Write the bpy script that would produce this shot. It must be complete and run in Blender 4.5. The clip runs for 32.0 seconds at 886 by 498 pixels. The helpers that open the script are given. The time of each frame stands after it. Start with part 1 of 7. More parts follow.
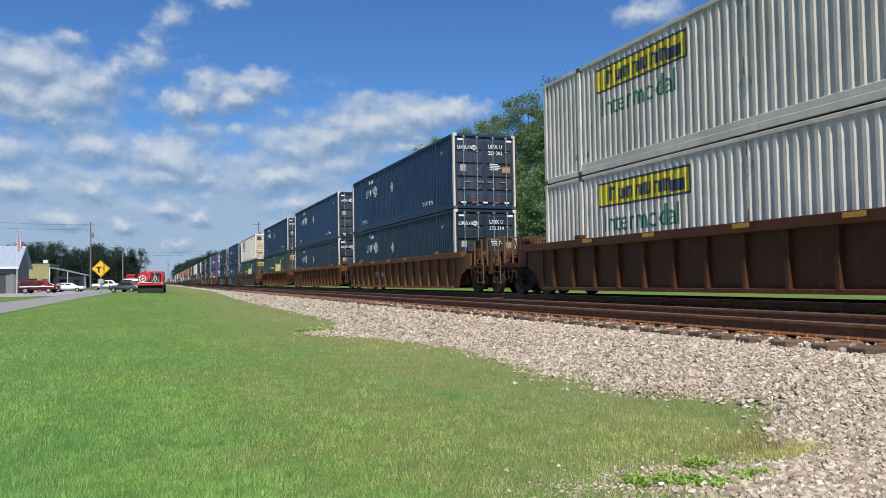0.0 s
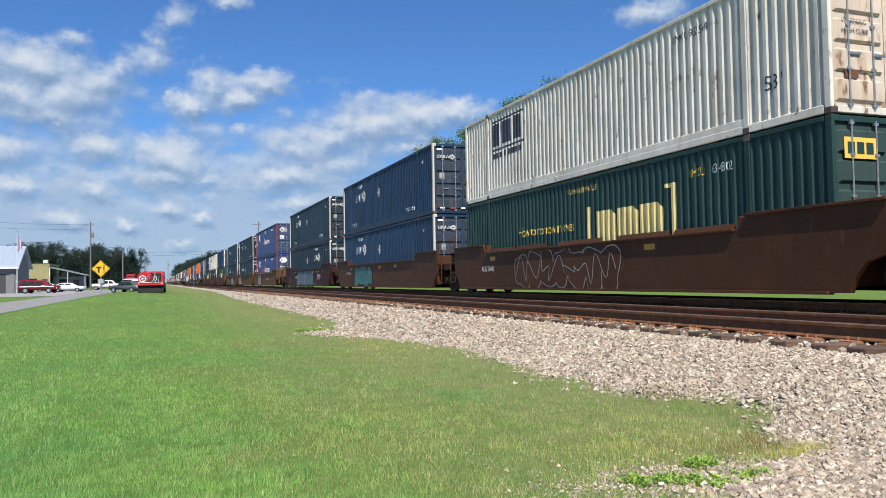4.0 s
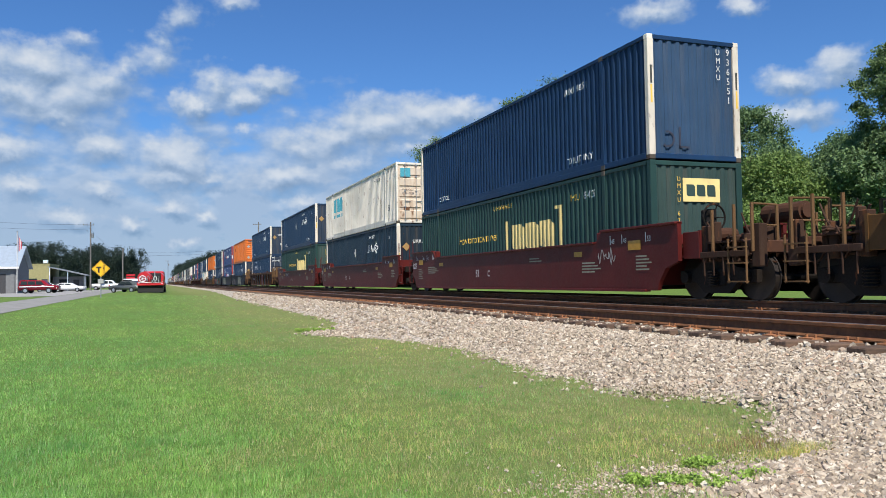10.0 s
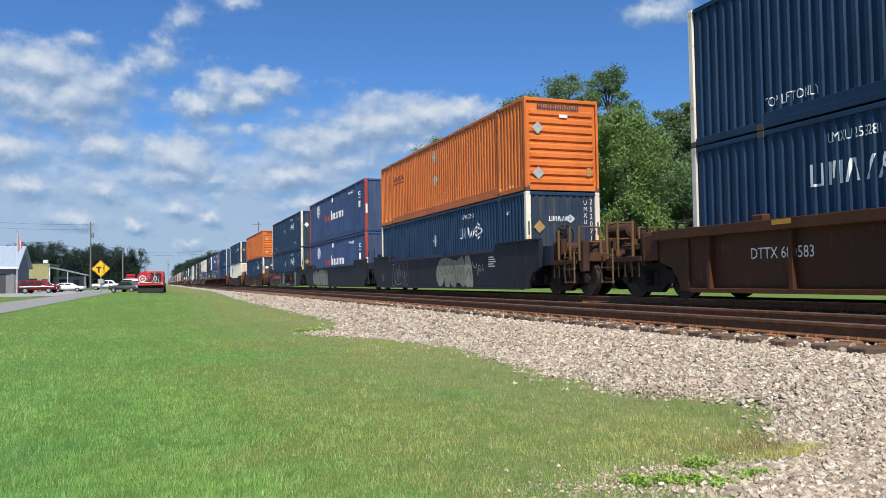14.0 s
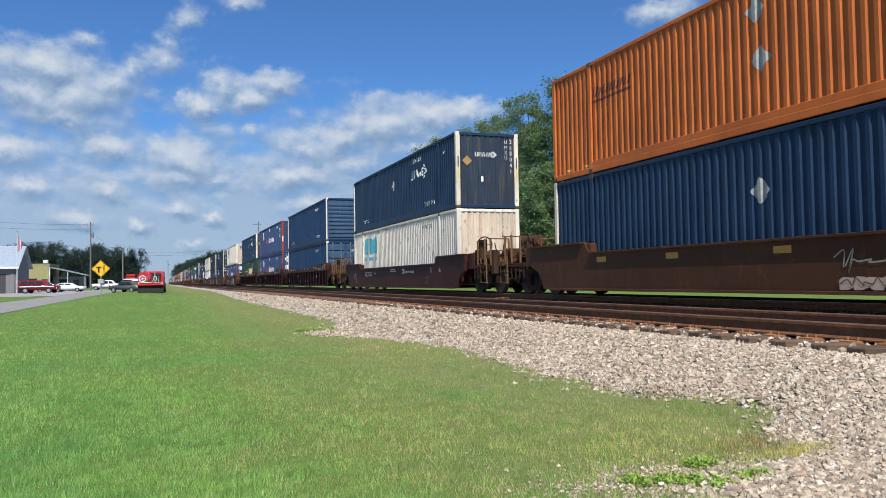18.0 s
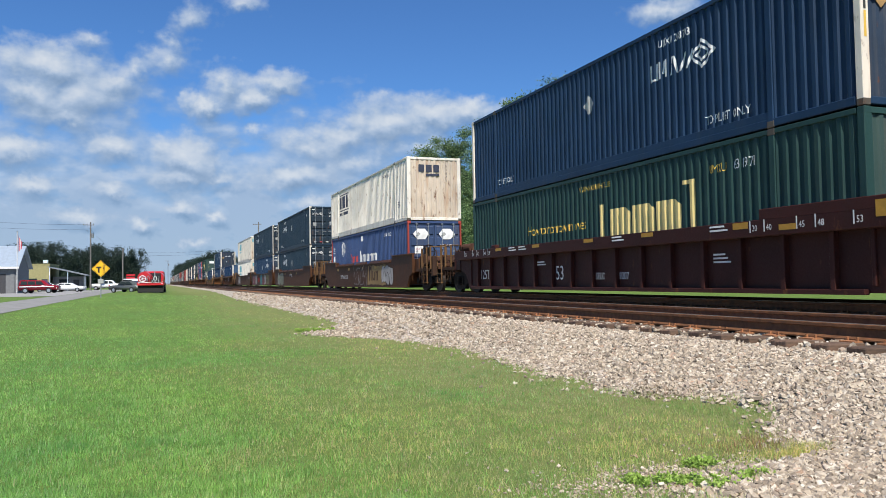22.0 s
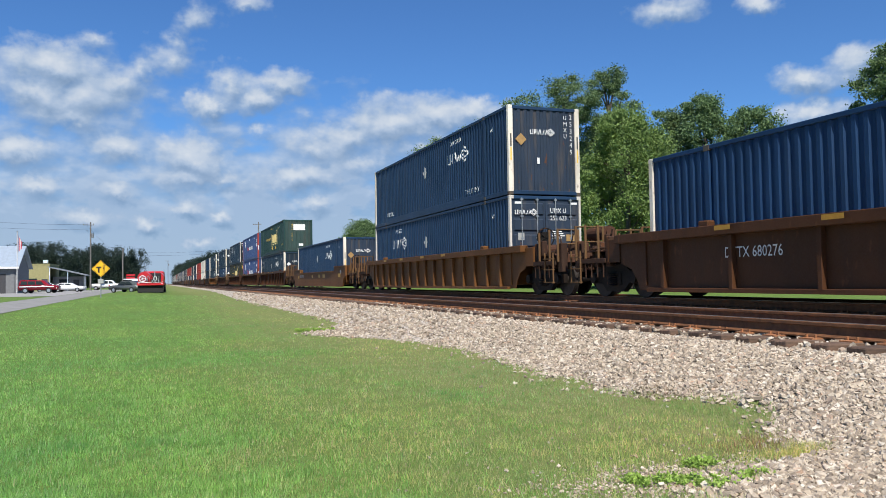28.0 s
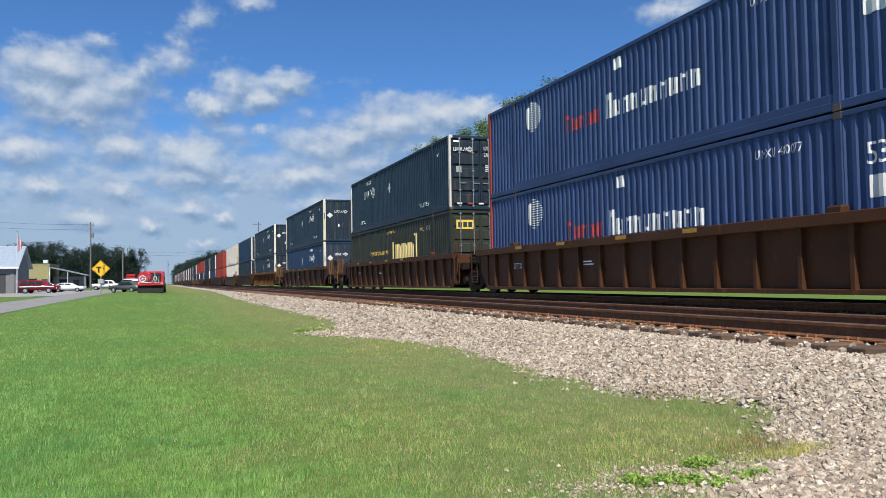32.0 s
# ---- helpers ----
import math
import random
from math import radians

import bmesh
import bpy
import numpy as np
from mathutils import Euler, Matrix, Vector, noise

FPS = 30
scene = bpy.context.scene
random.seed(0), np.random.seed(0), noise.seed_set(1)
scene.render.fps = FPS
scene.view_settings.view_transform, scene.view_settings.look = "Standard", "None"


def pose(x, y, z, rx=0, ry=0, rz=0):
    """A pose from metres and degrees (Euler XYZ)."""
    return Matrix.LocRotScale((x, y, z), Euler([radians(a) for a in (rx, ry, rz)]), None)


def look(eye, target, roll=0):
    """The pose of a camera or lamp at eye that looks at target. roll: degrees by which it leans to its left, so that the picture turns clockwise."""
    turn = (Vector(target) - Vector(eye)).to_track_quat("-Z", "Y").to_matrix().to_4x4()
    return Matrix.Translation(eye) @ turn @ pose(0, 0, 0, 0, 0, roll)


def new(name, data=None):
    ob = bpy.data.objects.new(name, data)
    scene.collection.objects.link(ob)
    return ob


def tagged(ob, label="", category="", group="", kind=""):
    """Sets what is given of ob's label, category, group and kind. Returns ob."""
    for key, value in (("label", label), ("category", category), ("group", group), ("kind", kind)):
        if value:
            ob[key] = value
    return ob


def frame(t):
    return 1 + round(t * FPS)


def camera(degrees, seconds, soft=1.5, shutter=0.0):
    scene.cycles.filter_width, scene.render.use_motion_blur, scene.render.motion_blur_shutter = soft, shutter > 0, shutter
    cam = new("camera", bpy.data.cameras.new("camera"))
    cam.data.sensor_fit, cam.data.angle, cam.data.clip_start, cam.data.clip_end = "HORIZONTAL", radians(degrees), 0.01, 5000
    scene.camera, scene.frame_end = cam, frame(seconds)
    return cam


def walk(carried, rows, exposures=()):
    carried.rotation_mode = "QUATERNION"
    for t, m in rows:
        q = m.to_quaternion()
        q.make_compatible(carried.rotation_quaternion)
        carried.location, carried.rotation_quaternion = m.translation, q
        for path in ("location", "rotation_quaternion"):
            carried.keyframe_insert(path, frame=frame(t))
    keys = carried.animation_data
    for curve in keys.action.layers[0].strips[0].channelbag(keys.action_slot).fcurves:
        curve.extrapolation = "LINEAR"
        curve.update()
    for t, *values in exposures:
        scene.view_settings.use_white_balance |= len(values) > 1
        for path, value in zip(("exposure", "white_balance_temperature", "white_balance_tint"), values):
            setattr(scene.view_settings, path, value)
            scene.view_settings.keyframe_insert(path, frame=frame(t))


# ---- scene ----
# ---- camera ----
EYE_Z = 1.1
SPEED = 20.246
TRACK_X, RAIL_Z = 11.78, 0.58     # centre and rail height of the train's track
cam = camera(59.96, 32.0, soft=0.6)
# yaw to the right of the track, slight upward tilt, slight lean
CAM_POSE = look((0, 0, EYE_Z), (0.3476 * 100, 0.9376 * 100, EYE_Z + 3.912), roll=-0.93)
walk(cam, [(0, CAM_POSE), (32, CAM_POSE)], exposures=[(0, 0.24), (0.9, 0.40), (8.5, 0.40), (10, 0.35), (13, 0.35), (16.8, 0.38), (17.9, 0.30), (19.2, 0.30), (21, 0.38),
                                                    (22.8, 0.30), (24.2, 0.30), (25, 0.40), (27, 0.38), (28, 0.34), (29, 0.42), (30, 0.34), (32, 0.27)])

# ---- world, sun ----
SUN_AZ, SUN_EL = 192.0, 51.0     # degrees; azimuth clockwise from +Y
world = bpy.data.worlds.new("world")
scene.world = world
world.use_nodes = True
wn = world.node_tree
sky = wn.nodes.new("ShaderNodeTexSky")
sky.sky_type = "NISHITA"
sky.sun_disc = False
sky.sun_elevation = radians(SUN_EL)
sky.sun_rotation = radians(SUN_AZ)
sky.altitude = 0
sky.air_density, sky.dust_density, sky.ozone_density = 1.0, 0.1, 5.0
tint = wn.nodes.new("ShaderNodeMix")
tint.data_type, tint.blend_type = "RGBA", "MULTIPLY"
tint.inputs[0].default_value = 1.0
tint.inputs[7].default_value = (0.58, 0.89, 1.23, 1)      # a clear deep blue day
wn.links.new(sky.outputs["Color"], tint.inputs[6])
wn.links.new(tint.outputs[2], wn.nodes["Background"].inputs["Color"])
wn.nodes["Background"].inputs["Strength"].default_value = 0.08

sun_data = bpy.data.lights.new("sun", "SUN")
sun_data.energy = 5.0
sun_data.angle = radians(0.5)
sun_data.color = (1.0, 0.94, 0.84)
sun = new("sun", sun_data)
sd = Vector((math.sin(radians(SUN_AZ)) * math.cos(radians(SUN_EL)),
             math.cos(radians(SUN_AZ)) * math.cos(radians(SUN_EL)), math.sin(radians(SUN_EL))))
sun.matrix_world = look(sd * 100, (0, 0, 0))


# ---- materials ----
def nodes_of(name):
    m = bpy.data.materials.new(name)
    m.use_nodes = True
    nt = m.node_tree
    return m, nt, nt.nodes["Principled BSDF"]


def add(nt, kind, **values):
    n = nt.nodes.new(kind)
    for k, v in values.items():
        n.inputs[k.replace("_", " ")].default_value = v
    return n


def ramp(nt, fac, stops):
    n = nt.nodes.new("ShaderNodeValToRGB")
    while len(n.color_ramp.elements) < len(stops):
        n.color_ramp.elements.new(0.5)
    for e, (p, c) in zip(n.color_ramp.elements, stops):
        e.position, e.color = p, (*c, 1) if len(c) == 3 else c
    nt.links.new(fac, n.inputs["Fac"])
    return n.outputs["Color"]


def mixc(nt, fac, a, b, mode="MIX"):
    n = nt.nodes.new("ShaderNodeMix")
    n.data_type, n.blend_type = "RGBA", mode
    for sock, v in ((n.inputs[0], fac), (n.inputs[6], a), (n.inputs[7], b)):
        if isinstance(v, (int, float)):
            sock.default_value = v
        elif isinstance(v, tuple):
            sock.default_value = (*v, 1) if len(v) == 3 else v
        else:
            nt.links.new(v, sock)
    return n.outputs[2]


def noise_of(nt, scale, detail=4, stretch=None, coords="Object", rough=0.6):
    tc = nt.nodes.new("ShaderNodeTexCoord")
    n = add(nt, "ShaderNodeTexNoise", Scale=scale, Detail=detail, Roughness=rough)
    if stretch:
        mp = nt.nodes.new("ShaderNodeMapping")
        mp.inputs["Scale"].default_value = stretch
        nt.links.new(tc.outputs[coords], mp.inputs["Vector"])
        nt.links.new(mp.outputs["Vector"], n.inputs["Vector"])
    else:
        nt.links.new(tc.outputs[coords], n.inputs["Vector"])
    return n.outputs["Fac"]


def bump_of(nt, bsdf, height, strength=0.3, distance=0.01):
    b = nt.nodes.new("ShaderNodeBump")
    b.inputs["Strength"].default_value, b.inputs["Distance"].default_value = strength, distance
    nt.links.new(height, b.inputs["Height"])
    nt.links.new(b.outputs["Normal"], bsdf.inputs["Normal"])


def paint(name, col, rough=0.45, dirt=0.35, dirt_col=(0.10, 0.075, 0.05), rust=0.0, metal=0.0, spec=0.22, scale=1.0):
    """Weathered paint on steel: broad fading, vertical dirt streaks, rust specks."""
    m, nt, bs = nodes_of(name)
    dark = tuple(c * 0.72 for c in col)
    broad = noise_of(nt, 0.7 * scale, 5)
    base = mixc(nt, ramp(nt, broad, [(0.35, (0, 0, 0)), (0.7, (1, 1, 1))]), col, dark)
    streak = noise_of(nt, 2.2 * scale, 5, (1.4, 1.4, 0.16))
    base = mixc(nt, ramp(nt, streak, [(0.52, (0, 0, 0)), (0.80, (dirt,) * 3)]), base, dirt_col)
    if rust:
        spot = noise_of(nt, 5 * scale, 6, (1, 1, 0.45))
        base = mixc(nt, ramp(nt, spot, [(0.66 - 0.14 * rust, (0, 0, 0)), (0.72, (0.9,) * 3)]), base, (0.13, 0.05, 0.02))
    info = nt.nodes.new("ShaderNodeObjectInfo")
    vary = ramp(nt, info.outputs["Random"], [(0, (0.86,) * 3), (1, (1.1, 1.1, 1.1))])
    nt.links.new(mixc(nt, 1.0, base, vary, "MULTIPLY"), bs.inputs["Base Color"])
    grain = noise_of(nt, 30 * scale, 3)
    nt.links.new(ramp(nt, grain, [(0.3, (rough - 0.1,) * 3), (0.7, (rough + 0.15,) * 3)]), bs.inputs["Roughness"])
    bs.inputs["Metallic"].default_value = metal
    bs.inputs["Specular IOR Level"].default_value = spec
    bump_of(nt, bs, noise_of(nt, 3.5 * scale, 3), 0.25, 0.012)
    return m


def plain(name, col, rough=0.6, metal=0.0, var=0.25, scale=8.0, glow=0.0):
    m, nt, bs = nodes_of(name)
    n = noise_of(nt, scale, 4)
    lo, hi = tuple(c * (1 - var) for c in col), tuple(min(1, c * (1 + var * 0.5)) for c in col)
    nt.links.new(ramp(nt, n, [(0.3, lo), (0.7, hi)]), bs.inputs["Base Color"])
    bs.inputs["Roughness"].default_value, bs.inputs["Metallic"].default_value = rough, metal
    if glow:
        bs.inputs["Emission Color"].default_value = (*col, 1)
        bs.inputs["Emission Strength"].default_value = glow
    return m


M_NAVY = paint("navy paint", (0.016, 0.043, 0.094), rough=0.48, dirt=0.30, dirt_col=(0.06, 0.065, 0.07))
M_CHAR = paint("charcoal navy paint", (0.017, 0.036, 0.058), rough=0.48, dirt=0.3, dirt_col=(0.06, 0.06, 0.06))
M_ROYAL = paint("dark blue paint", (0.011, 0.040, 0.105), rough=0.48, dirt=0.18, dirt_col=(0.05, 0.055, 0.06))
M_GREEN = paint("dark green paint", (0.022, 0.058, 0.053), rough=0.5, dirt=0.25, dirt_col=(0.08, 0.09, 0.07))
M_BLUE = paint("mid blue paint", (0.046, 0.080, 0.19), rough=0.5, dirt=0.4, dirt_col=(0.07, 0.065, 0.07))
DUST = (0.115, 0.095, 0.078)
M_NAVY_END = paint("grimy navy end paint", (0.030, 0.046, 0.074), rough=0.55, dirt=0.8, dirt_col=DUST, rust=0.15)
M_CHAR_END = paint("grimy charcoal end paint", (0.016, 0.030, 0.046), rough=0.55, dirt=0.6, dirt_col=DUST, rust=0.2)
M_GREEN_END = paint("grimy green end paint", (0.042, 0.076, 0.069), rough=0.55, dirt=0.55, dirt_col=DUST)
M_BLUE_END = paint("grimy blue end paint", (0.042, 0.070, 0.145), rough=0.55, dirt=0.8, dirt_col=DUST, rust=0.15)
# lighter than M_ROYAL: dust, and sunlight on the end put into the paint
M_ROYAL_END = paint("dusty sunlit dark blue end paint", (0.036, 0.078, 0.150), rough=0.6, dirt=0.35, dirt_col=(0.13, 0.13, 0.13))
M_OLIVE = paint("dark olive paint", (0.034, 0.040, 0.031), rough=0.5, dirt=0.3, dirt_col=(0.09, 0.08, 0.06))
M_WHITE_END = paint("rusty cream end paint", (0.64, 0.54, 0.43), rough=0.55, dirt=0.85, dirt_col=(0.37, 0.18, 0.075), rust=0.6)
M_WHITE = paint("weathered cream white paint", (0.78, 0.735, 0.65), rough=0.5, dirt=0.6, dirt_col=(0.42, 0.25, 0.13), rust=0.35)
M_SILVER = paint("silver white paint", (0.64, 0.59, 0.52), rough=0.42, dirt=0.45, dirt_col=(0.28, 0.25, 0.20))
M_ORANGE = paint("orange paint", (0.66, 0.172, 0.038), rough=0.48, dirt=0.35, dirt_col=(0.30, 0.09, 0.03))
M_REDPOST = paint("faded red paint", (0.36, 0.060, 0.045), rough=0.5, dirt=0.3)
M_POST = paint("rust stained white paint", (0.78, 0.71, 0.60), rough=0.5, dirt=0.75, dirt_col=(0.40, 0.20, 0.09), rust=0.25)
M_STEEL = plain("galvanised steel", (0.35, 0.36, 0.37), 0.45, 0.7, 0.3)
M_CAST = paint("dirty cast steel", (0.10, 0.085, 0.07), rough=0.6, rust=0.6)
M_MARK = paint("white lettering paint", (0.80, 0.80, 0.78), rough=0.6, dirt=0.35, dirt_col=(0.35, 0.33, 0.3))
M_YMARK = paint("yellow lettering paint", (0.80, 0.52, 0.10), rough=0.6, dirt=0.3, dirt_col=(0.3, 0.24, 0.12))
M_PALEY = paint("pale yellow lettering paint", (0.80, 0.64, 0.27), rough=0.6, dirt=0.3, dirt_col=(0.3, 0.26, 0.16))
M_BMARK = plain("dark lettering paint", (0.03, 0.035, 0.06), 0.6)
M_RMARK = plain("red lettering paint", (0.42, 0.05, 0.05), 0.6)
M_GMARK = plain("green lettering paint", (0.02, 0.13, 0.07), 0.6)
M_CMARK = plain("teal lettering paint", (0.06, 0.33, 0.42), 0.6)
M_GREY = plain("grey placard", (0.36, 0.36, 0.34), 0.5)
M_GOLD = plain("gold brown placard", (0.36, 0.22, 0.08), 0.5)
M_TAN = paint("tan brown car paint", (0.150, 0.062, 0.018), rough=0.6, dirt=0.7, dirt_col=(0.06, 0.035, 0.02), rust=0.35)
M_BROWN = paint("brown car paint", (0.078, 0.031, 0.0125), rough=0.6, dirt=0.65, dirt_col=(0.04, 0.022, 0.014), rust=0.4)
M_OCHRE = paint("grimy ochre car paint", (0.122, 0.061, 0.020), rough=0.65, dirt=0.7, dirt_col=(0.045, 0.024, 0.013), rust=0.6)
M_RED = paint("faded red container paint", (0.30, 0.045, 0.035), rough=0.5, dirt=0.3)
M_MAROON = paint("maroon car paint", (0.10, 0.013, 0.011), rough=0.5, dirt=0.4, dirt_col=(0.05, 0.018, 0.012))
M_DKMAR = paint("dark maroon car paint", (0.050, 0.0135, 0.0105), rough=0.6, dirt=0.4, dirt_col=(0.03, 0.016, 0.012), rust=0.25)
M_BLACKCAR = paint("blackish navy car paint", (0.017, 0.020, 0.032), rough=0.55, dirt=0.5, dirt_col=(0.07, 0.045, 0.03), rust=0.3)
M_TRUCK = paint("grimy truck iron", (0.012, 0.0095, 0.008), rough=0.75, dirt=0.5, dirt_col=(0.05, 0.027, 0.014), rust=0.2)
M_WHEEL = plain("worn wheel steel", (0.024, 0.018, 0.015), 0.65, 0.3, 0.4)
M_YELLOW = plain("reflective yellow", (0.46, 0.24, 0.022), 0.5)


# ---- mesh helpers ----
def link(name, mesh, parent=None, label="", m=None):
    ob = new(name, mesh)
    if parent:
        ob.parent = parent
    if m is not None:
        ob.matrix_basis = m
    return tagged(ob, label)


def mesh_of(name, bm, material, smooth=False):
    me = bpy.data.meshes.new(name)
    bm.to_mesh(me)
    bm.free()
    for x in (material if isinstance(material, (list, tuple)) else [material]):
        me.materials.append(x)
    if smooth:
        for p in me.polygons:
            p.use_smooth = True
    return me


def part(name, bm, material, parent, label="", smooth=False, m=None):
    return link(name, mesh_of(name, bm, material, smooth), parent, label, m)


def box(bm, x0, x1, y0, y1, z0, z1, bevel=0.0):
    b = bm if not bevel else bmesh.new()
    vs = [b.verts.new((x, y, z)) for x in (x0, x1) for y in (y0, y1) for z in (z0, z1)]
    for q in ((0, 1, 3, 2), (4, 6, 7, 5), (0, 4, 5, 1), (2, 3, 7, 6), (0, 2, 6, 4), (1, 5, 7, 3)):
        b.faces.new([vs[i] for i in q])
    if bevel:
        bmesh.ops.bevel(b, geom=list(b.edges), offset=bevel, segments=1, affect="EDGES")
        me = bpy.data.meshes.new("tmp")
        b.to_mesh(me)
        b.free()
        bm.from_mesh(me)
        bpy.data.meshes.remove(me)
    return bm


def boxm(x0, x1, y0, y1, z0, z1, bevel=0.0):
    return box(bmesh.new(), x0, x1, y0, y1, z0, z1, bevel)


def rod(bm, a, b, r, n=8):
    a, b = Vector(a), Vector(b)
    m = Matrix.Translation((a + b) / 2) @ (b - a).to_track_quat("Z", "Y").to_matrix().to_4x4()
    bmesh.ops.create_cone(bm, cap_ends=True, segments=n, radius1=r, radius2=r, depth=(b - a).length, matrix=m)
    return bm


def prism(bm, poly, axis, lo, hi):
    """A closed prism over a polygon of (u, v); axis 'x': u=y, v=z; 'y': u=x, v=z; 'z': u=x, v=y."""
    def at(u, v, w):
        return {"x": (w, u, v), "y": (u, w, v), "z": (u, v, w)}[axis]
    a = [bm.verts.new(at(u, v, lo)) for u, v in poly]
    b = [bm.verts.new(at(u, v, hi)) for u, v in poly]
    n = len(poly)
    bm.faces.new(a)
    bm.faces.new(b[::-1])
    for i in range(n):
        bm.faces.new((a[(i + 1) % n], a[i], b[i], b[(i + 1) % n]))
    bmesh.ops.recalc_face_normals(bm, faces=bm.faces)
    return bm


# ---- ground ----
def smooth(a, b, x):
    t = min(1.0, max(0.0, (x - a) / (b - a)))
    return t * t * (3 - 2 * t)


def toe(y):
    """Where the stones give way to grass, by the way along the track."""
    e = 4.12 + 0.20 * math.exp(-((y - 5.15) / 0.5) ** 2) + 0.20 * math.exp(-((y - 11.5) / 1.8) ** 2) - 1.35 * math.exp(-((y - 16.0) / 2.0) ** 2)
    e += 0.22 * (1 - smooth(4.6, 6.0, y)) - 0.62 * (1 - smooth(3.6, 4.7, y)) - 1.0 * (1 - smooth(3.42, 3.62, y))
    return e + 0.16 * noise.noise((y * 0.9, 3.1, 0)) * smooth(5, 9, y) + 0.12 * noise.noise((y * 3.1, 7.7, 0)) + smooth(12, 20, y) * 0.2 + smooth(35, 90, y) * 0.8


def bank(x):
    """Height of the stone bed across the tracks."""
    return max(-0.03, (0.305 * smooth(3.6, 5.7, x) + 0.03 * smooth(6.2, 6.4, x)) * (1 - smooth(14.9, 17.0, x)))


def land(x, y):
    rise = 0.20 * math.exp(-((x + 1.5) / 3.2) ** 2) * smooth(18, 52, y) * (1 - smooth(95, 150, y))
    return rise + max(0.0, bank(x) - 0.02) + 0.012 * noise.noise((x * 0.5, y * 0.5, 0)) * (abs(x) < 30) * (1 - smooth(3.4, 4.2, x))


def sheet(name, xs, ys, height, mat):
    verts = [(x, y, height(x, y)) for y in ys for x in xs]
    n = len(xs)
    faces = [(j * n + i, j * n + i + 1, (j + 1) * n + i + 1, (j + 1) * n + i) for j in range(len(ys) - 1) for i in range(n - 1)]
    me = bpy.data.meshes.new(name)
    me.from_pydata(verts, [], faces)
    me.materials.append(mat)
    for p in me.polygons:
        p.use_smooth = True
    return new(name, me)


def spread(lo, hi, near, step):
    """Grid lines, close together near the viewer and further apart far off."""
    out, x, d = [], 0.0, step
    while x < hi:
        out.append(x)
        x += d
        if x > near:
            d *= 1.25
    out.append(hi)
    x, d = -step, step
    while x > lo:
        out.append(x)
        x -= d
        if -x > near:
            d *= 1.25
    out.append(lo)
    return sorted(out)


def ground_mat():
    m, nt, bs = nodes_of("mown grass")
    fine = noise_of(nt, 14, 6, rough=0.7)
    broad = noise_of(nt, 0.35, 4)
    patch = noise_of(nt, 1.3, 5, rough=0.65)
    far = noise_of(nt, 0.06, 3, (1, 0.3, 1))
    c = ramp(nt, fine, [(0.3, (0.060, 0.105, 0.020)), (0.55, (0.120, 0.205, 0.038)), (0.8, (0.20, 0.29, 0.07))])
    c = mixc(nt, ramp(nt, broad, [(0.4, (0, 0, 0)), (0.65, (0.5,) * 3)]), c, (0.16, 0.22, 0.06))
    c = mixc(nt, ramp(nt, patch, [(0.60, (0, 0, 0)), (0.78, (0.55,) * 3)]), c, (0.27, 0.22, 0.11))
    tc = nt.nodes.new("ShaderNodeTexCoord")
    sep = nt.nodes.new("ShaderNodeSeparateXYZ")
    nt.links.new(tc.outputs["Object"], sep.inputs["Vector"])
    across = nt.nodes.new("ShaderNodeMath")
    across.operation = "DIVIDE"
    across.inputs[1].default_value = 20.0
    nt.links.new(sep.outputs["X"], across.inputs[0])
    strip = ramp(nt, across.outputs[0], [(0.02, (0, 0, 0)), (0.16, (0.85,) * 3), (0.60, (0.85,) * 3), (0.80, (0, 0, 0))])
    trod = nt.nodes.new("ShaderNodeMath")
    trod.operation = "MULTIPLY"
    nt.links.new(strip, trod.inputs[0])
    nt.links.new(ramp(nt, noise_of(nt, 2.6, 5), [(0.3, (0.25,) * 3), (0.6, (1, 1, 1))]), trod.inputs[1])
    c = mixc(nt, trod.outputs[0], c, (0.225, 0.215, 0.09))
    c = mixc(nt, ramp(nt, far, [(0.4, (0, 0, 0)), (0.7, (0.35,) * 3)]), c, (0.09, 0.16, 0.03))
    nt.links.new(c, bs.inputs["Base Color"])
    bs.inputs["Roughness"].default_value = 0.9
    bs.inputs["Specular IOR Level"].default_value = 0.2
    bump_of(nt, bs, fine, 0.8, 0.04)
    return m


def stone_mat(name, island):
    m, nt, bs = nodes_of(name)
    if island:
        g = nt.nodes.new("ShaderNodeNewGeometry")
        pick = g.outputs["Random Per Island"]
    else:
        pick = nt.nodes.new("ShaderNodeObjectInfo").outputs["Random"]
    c = ramp(nt, pick, [(0.0, (0.18, 0.145, 0.107)), (0.14, (0.28, 0.228, 0.168)), (0.36, (0.38, 0.312, 0.232)), (0.60, (0.475, 0.396, 0.298)), (0.80, (0.56, 0.485, 0.382)), (0.90, (0.66, 0.60, 0.50)), (0.955, (0.45, 0.30, 0.20)), (1.0, (0.28, 0.245, 0.205))])
    n = noise_of(nt, 40, 5)
    c = mixc(nt, ramp(nt, n, [(0.35, (0.5,) * 3), (0.6, (0, 0, 0))]), c, (0.22, 0.18, 0.15))
    nt.links.new(c, bs.inputs["Base Color"])
    bs.inputs["Roughness"].default_value = 0.85
    bump_of(nt, bs, n, 0.5, 0.006)
    return m


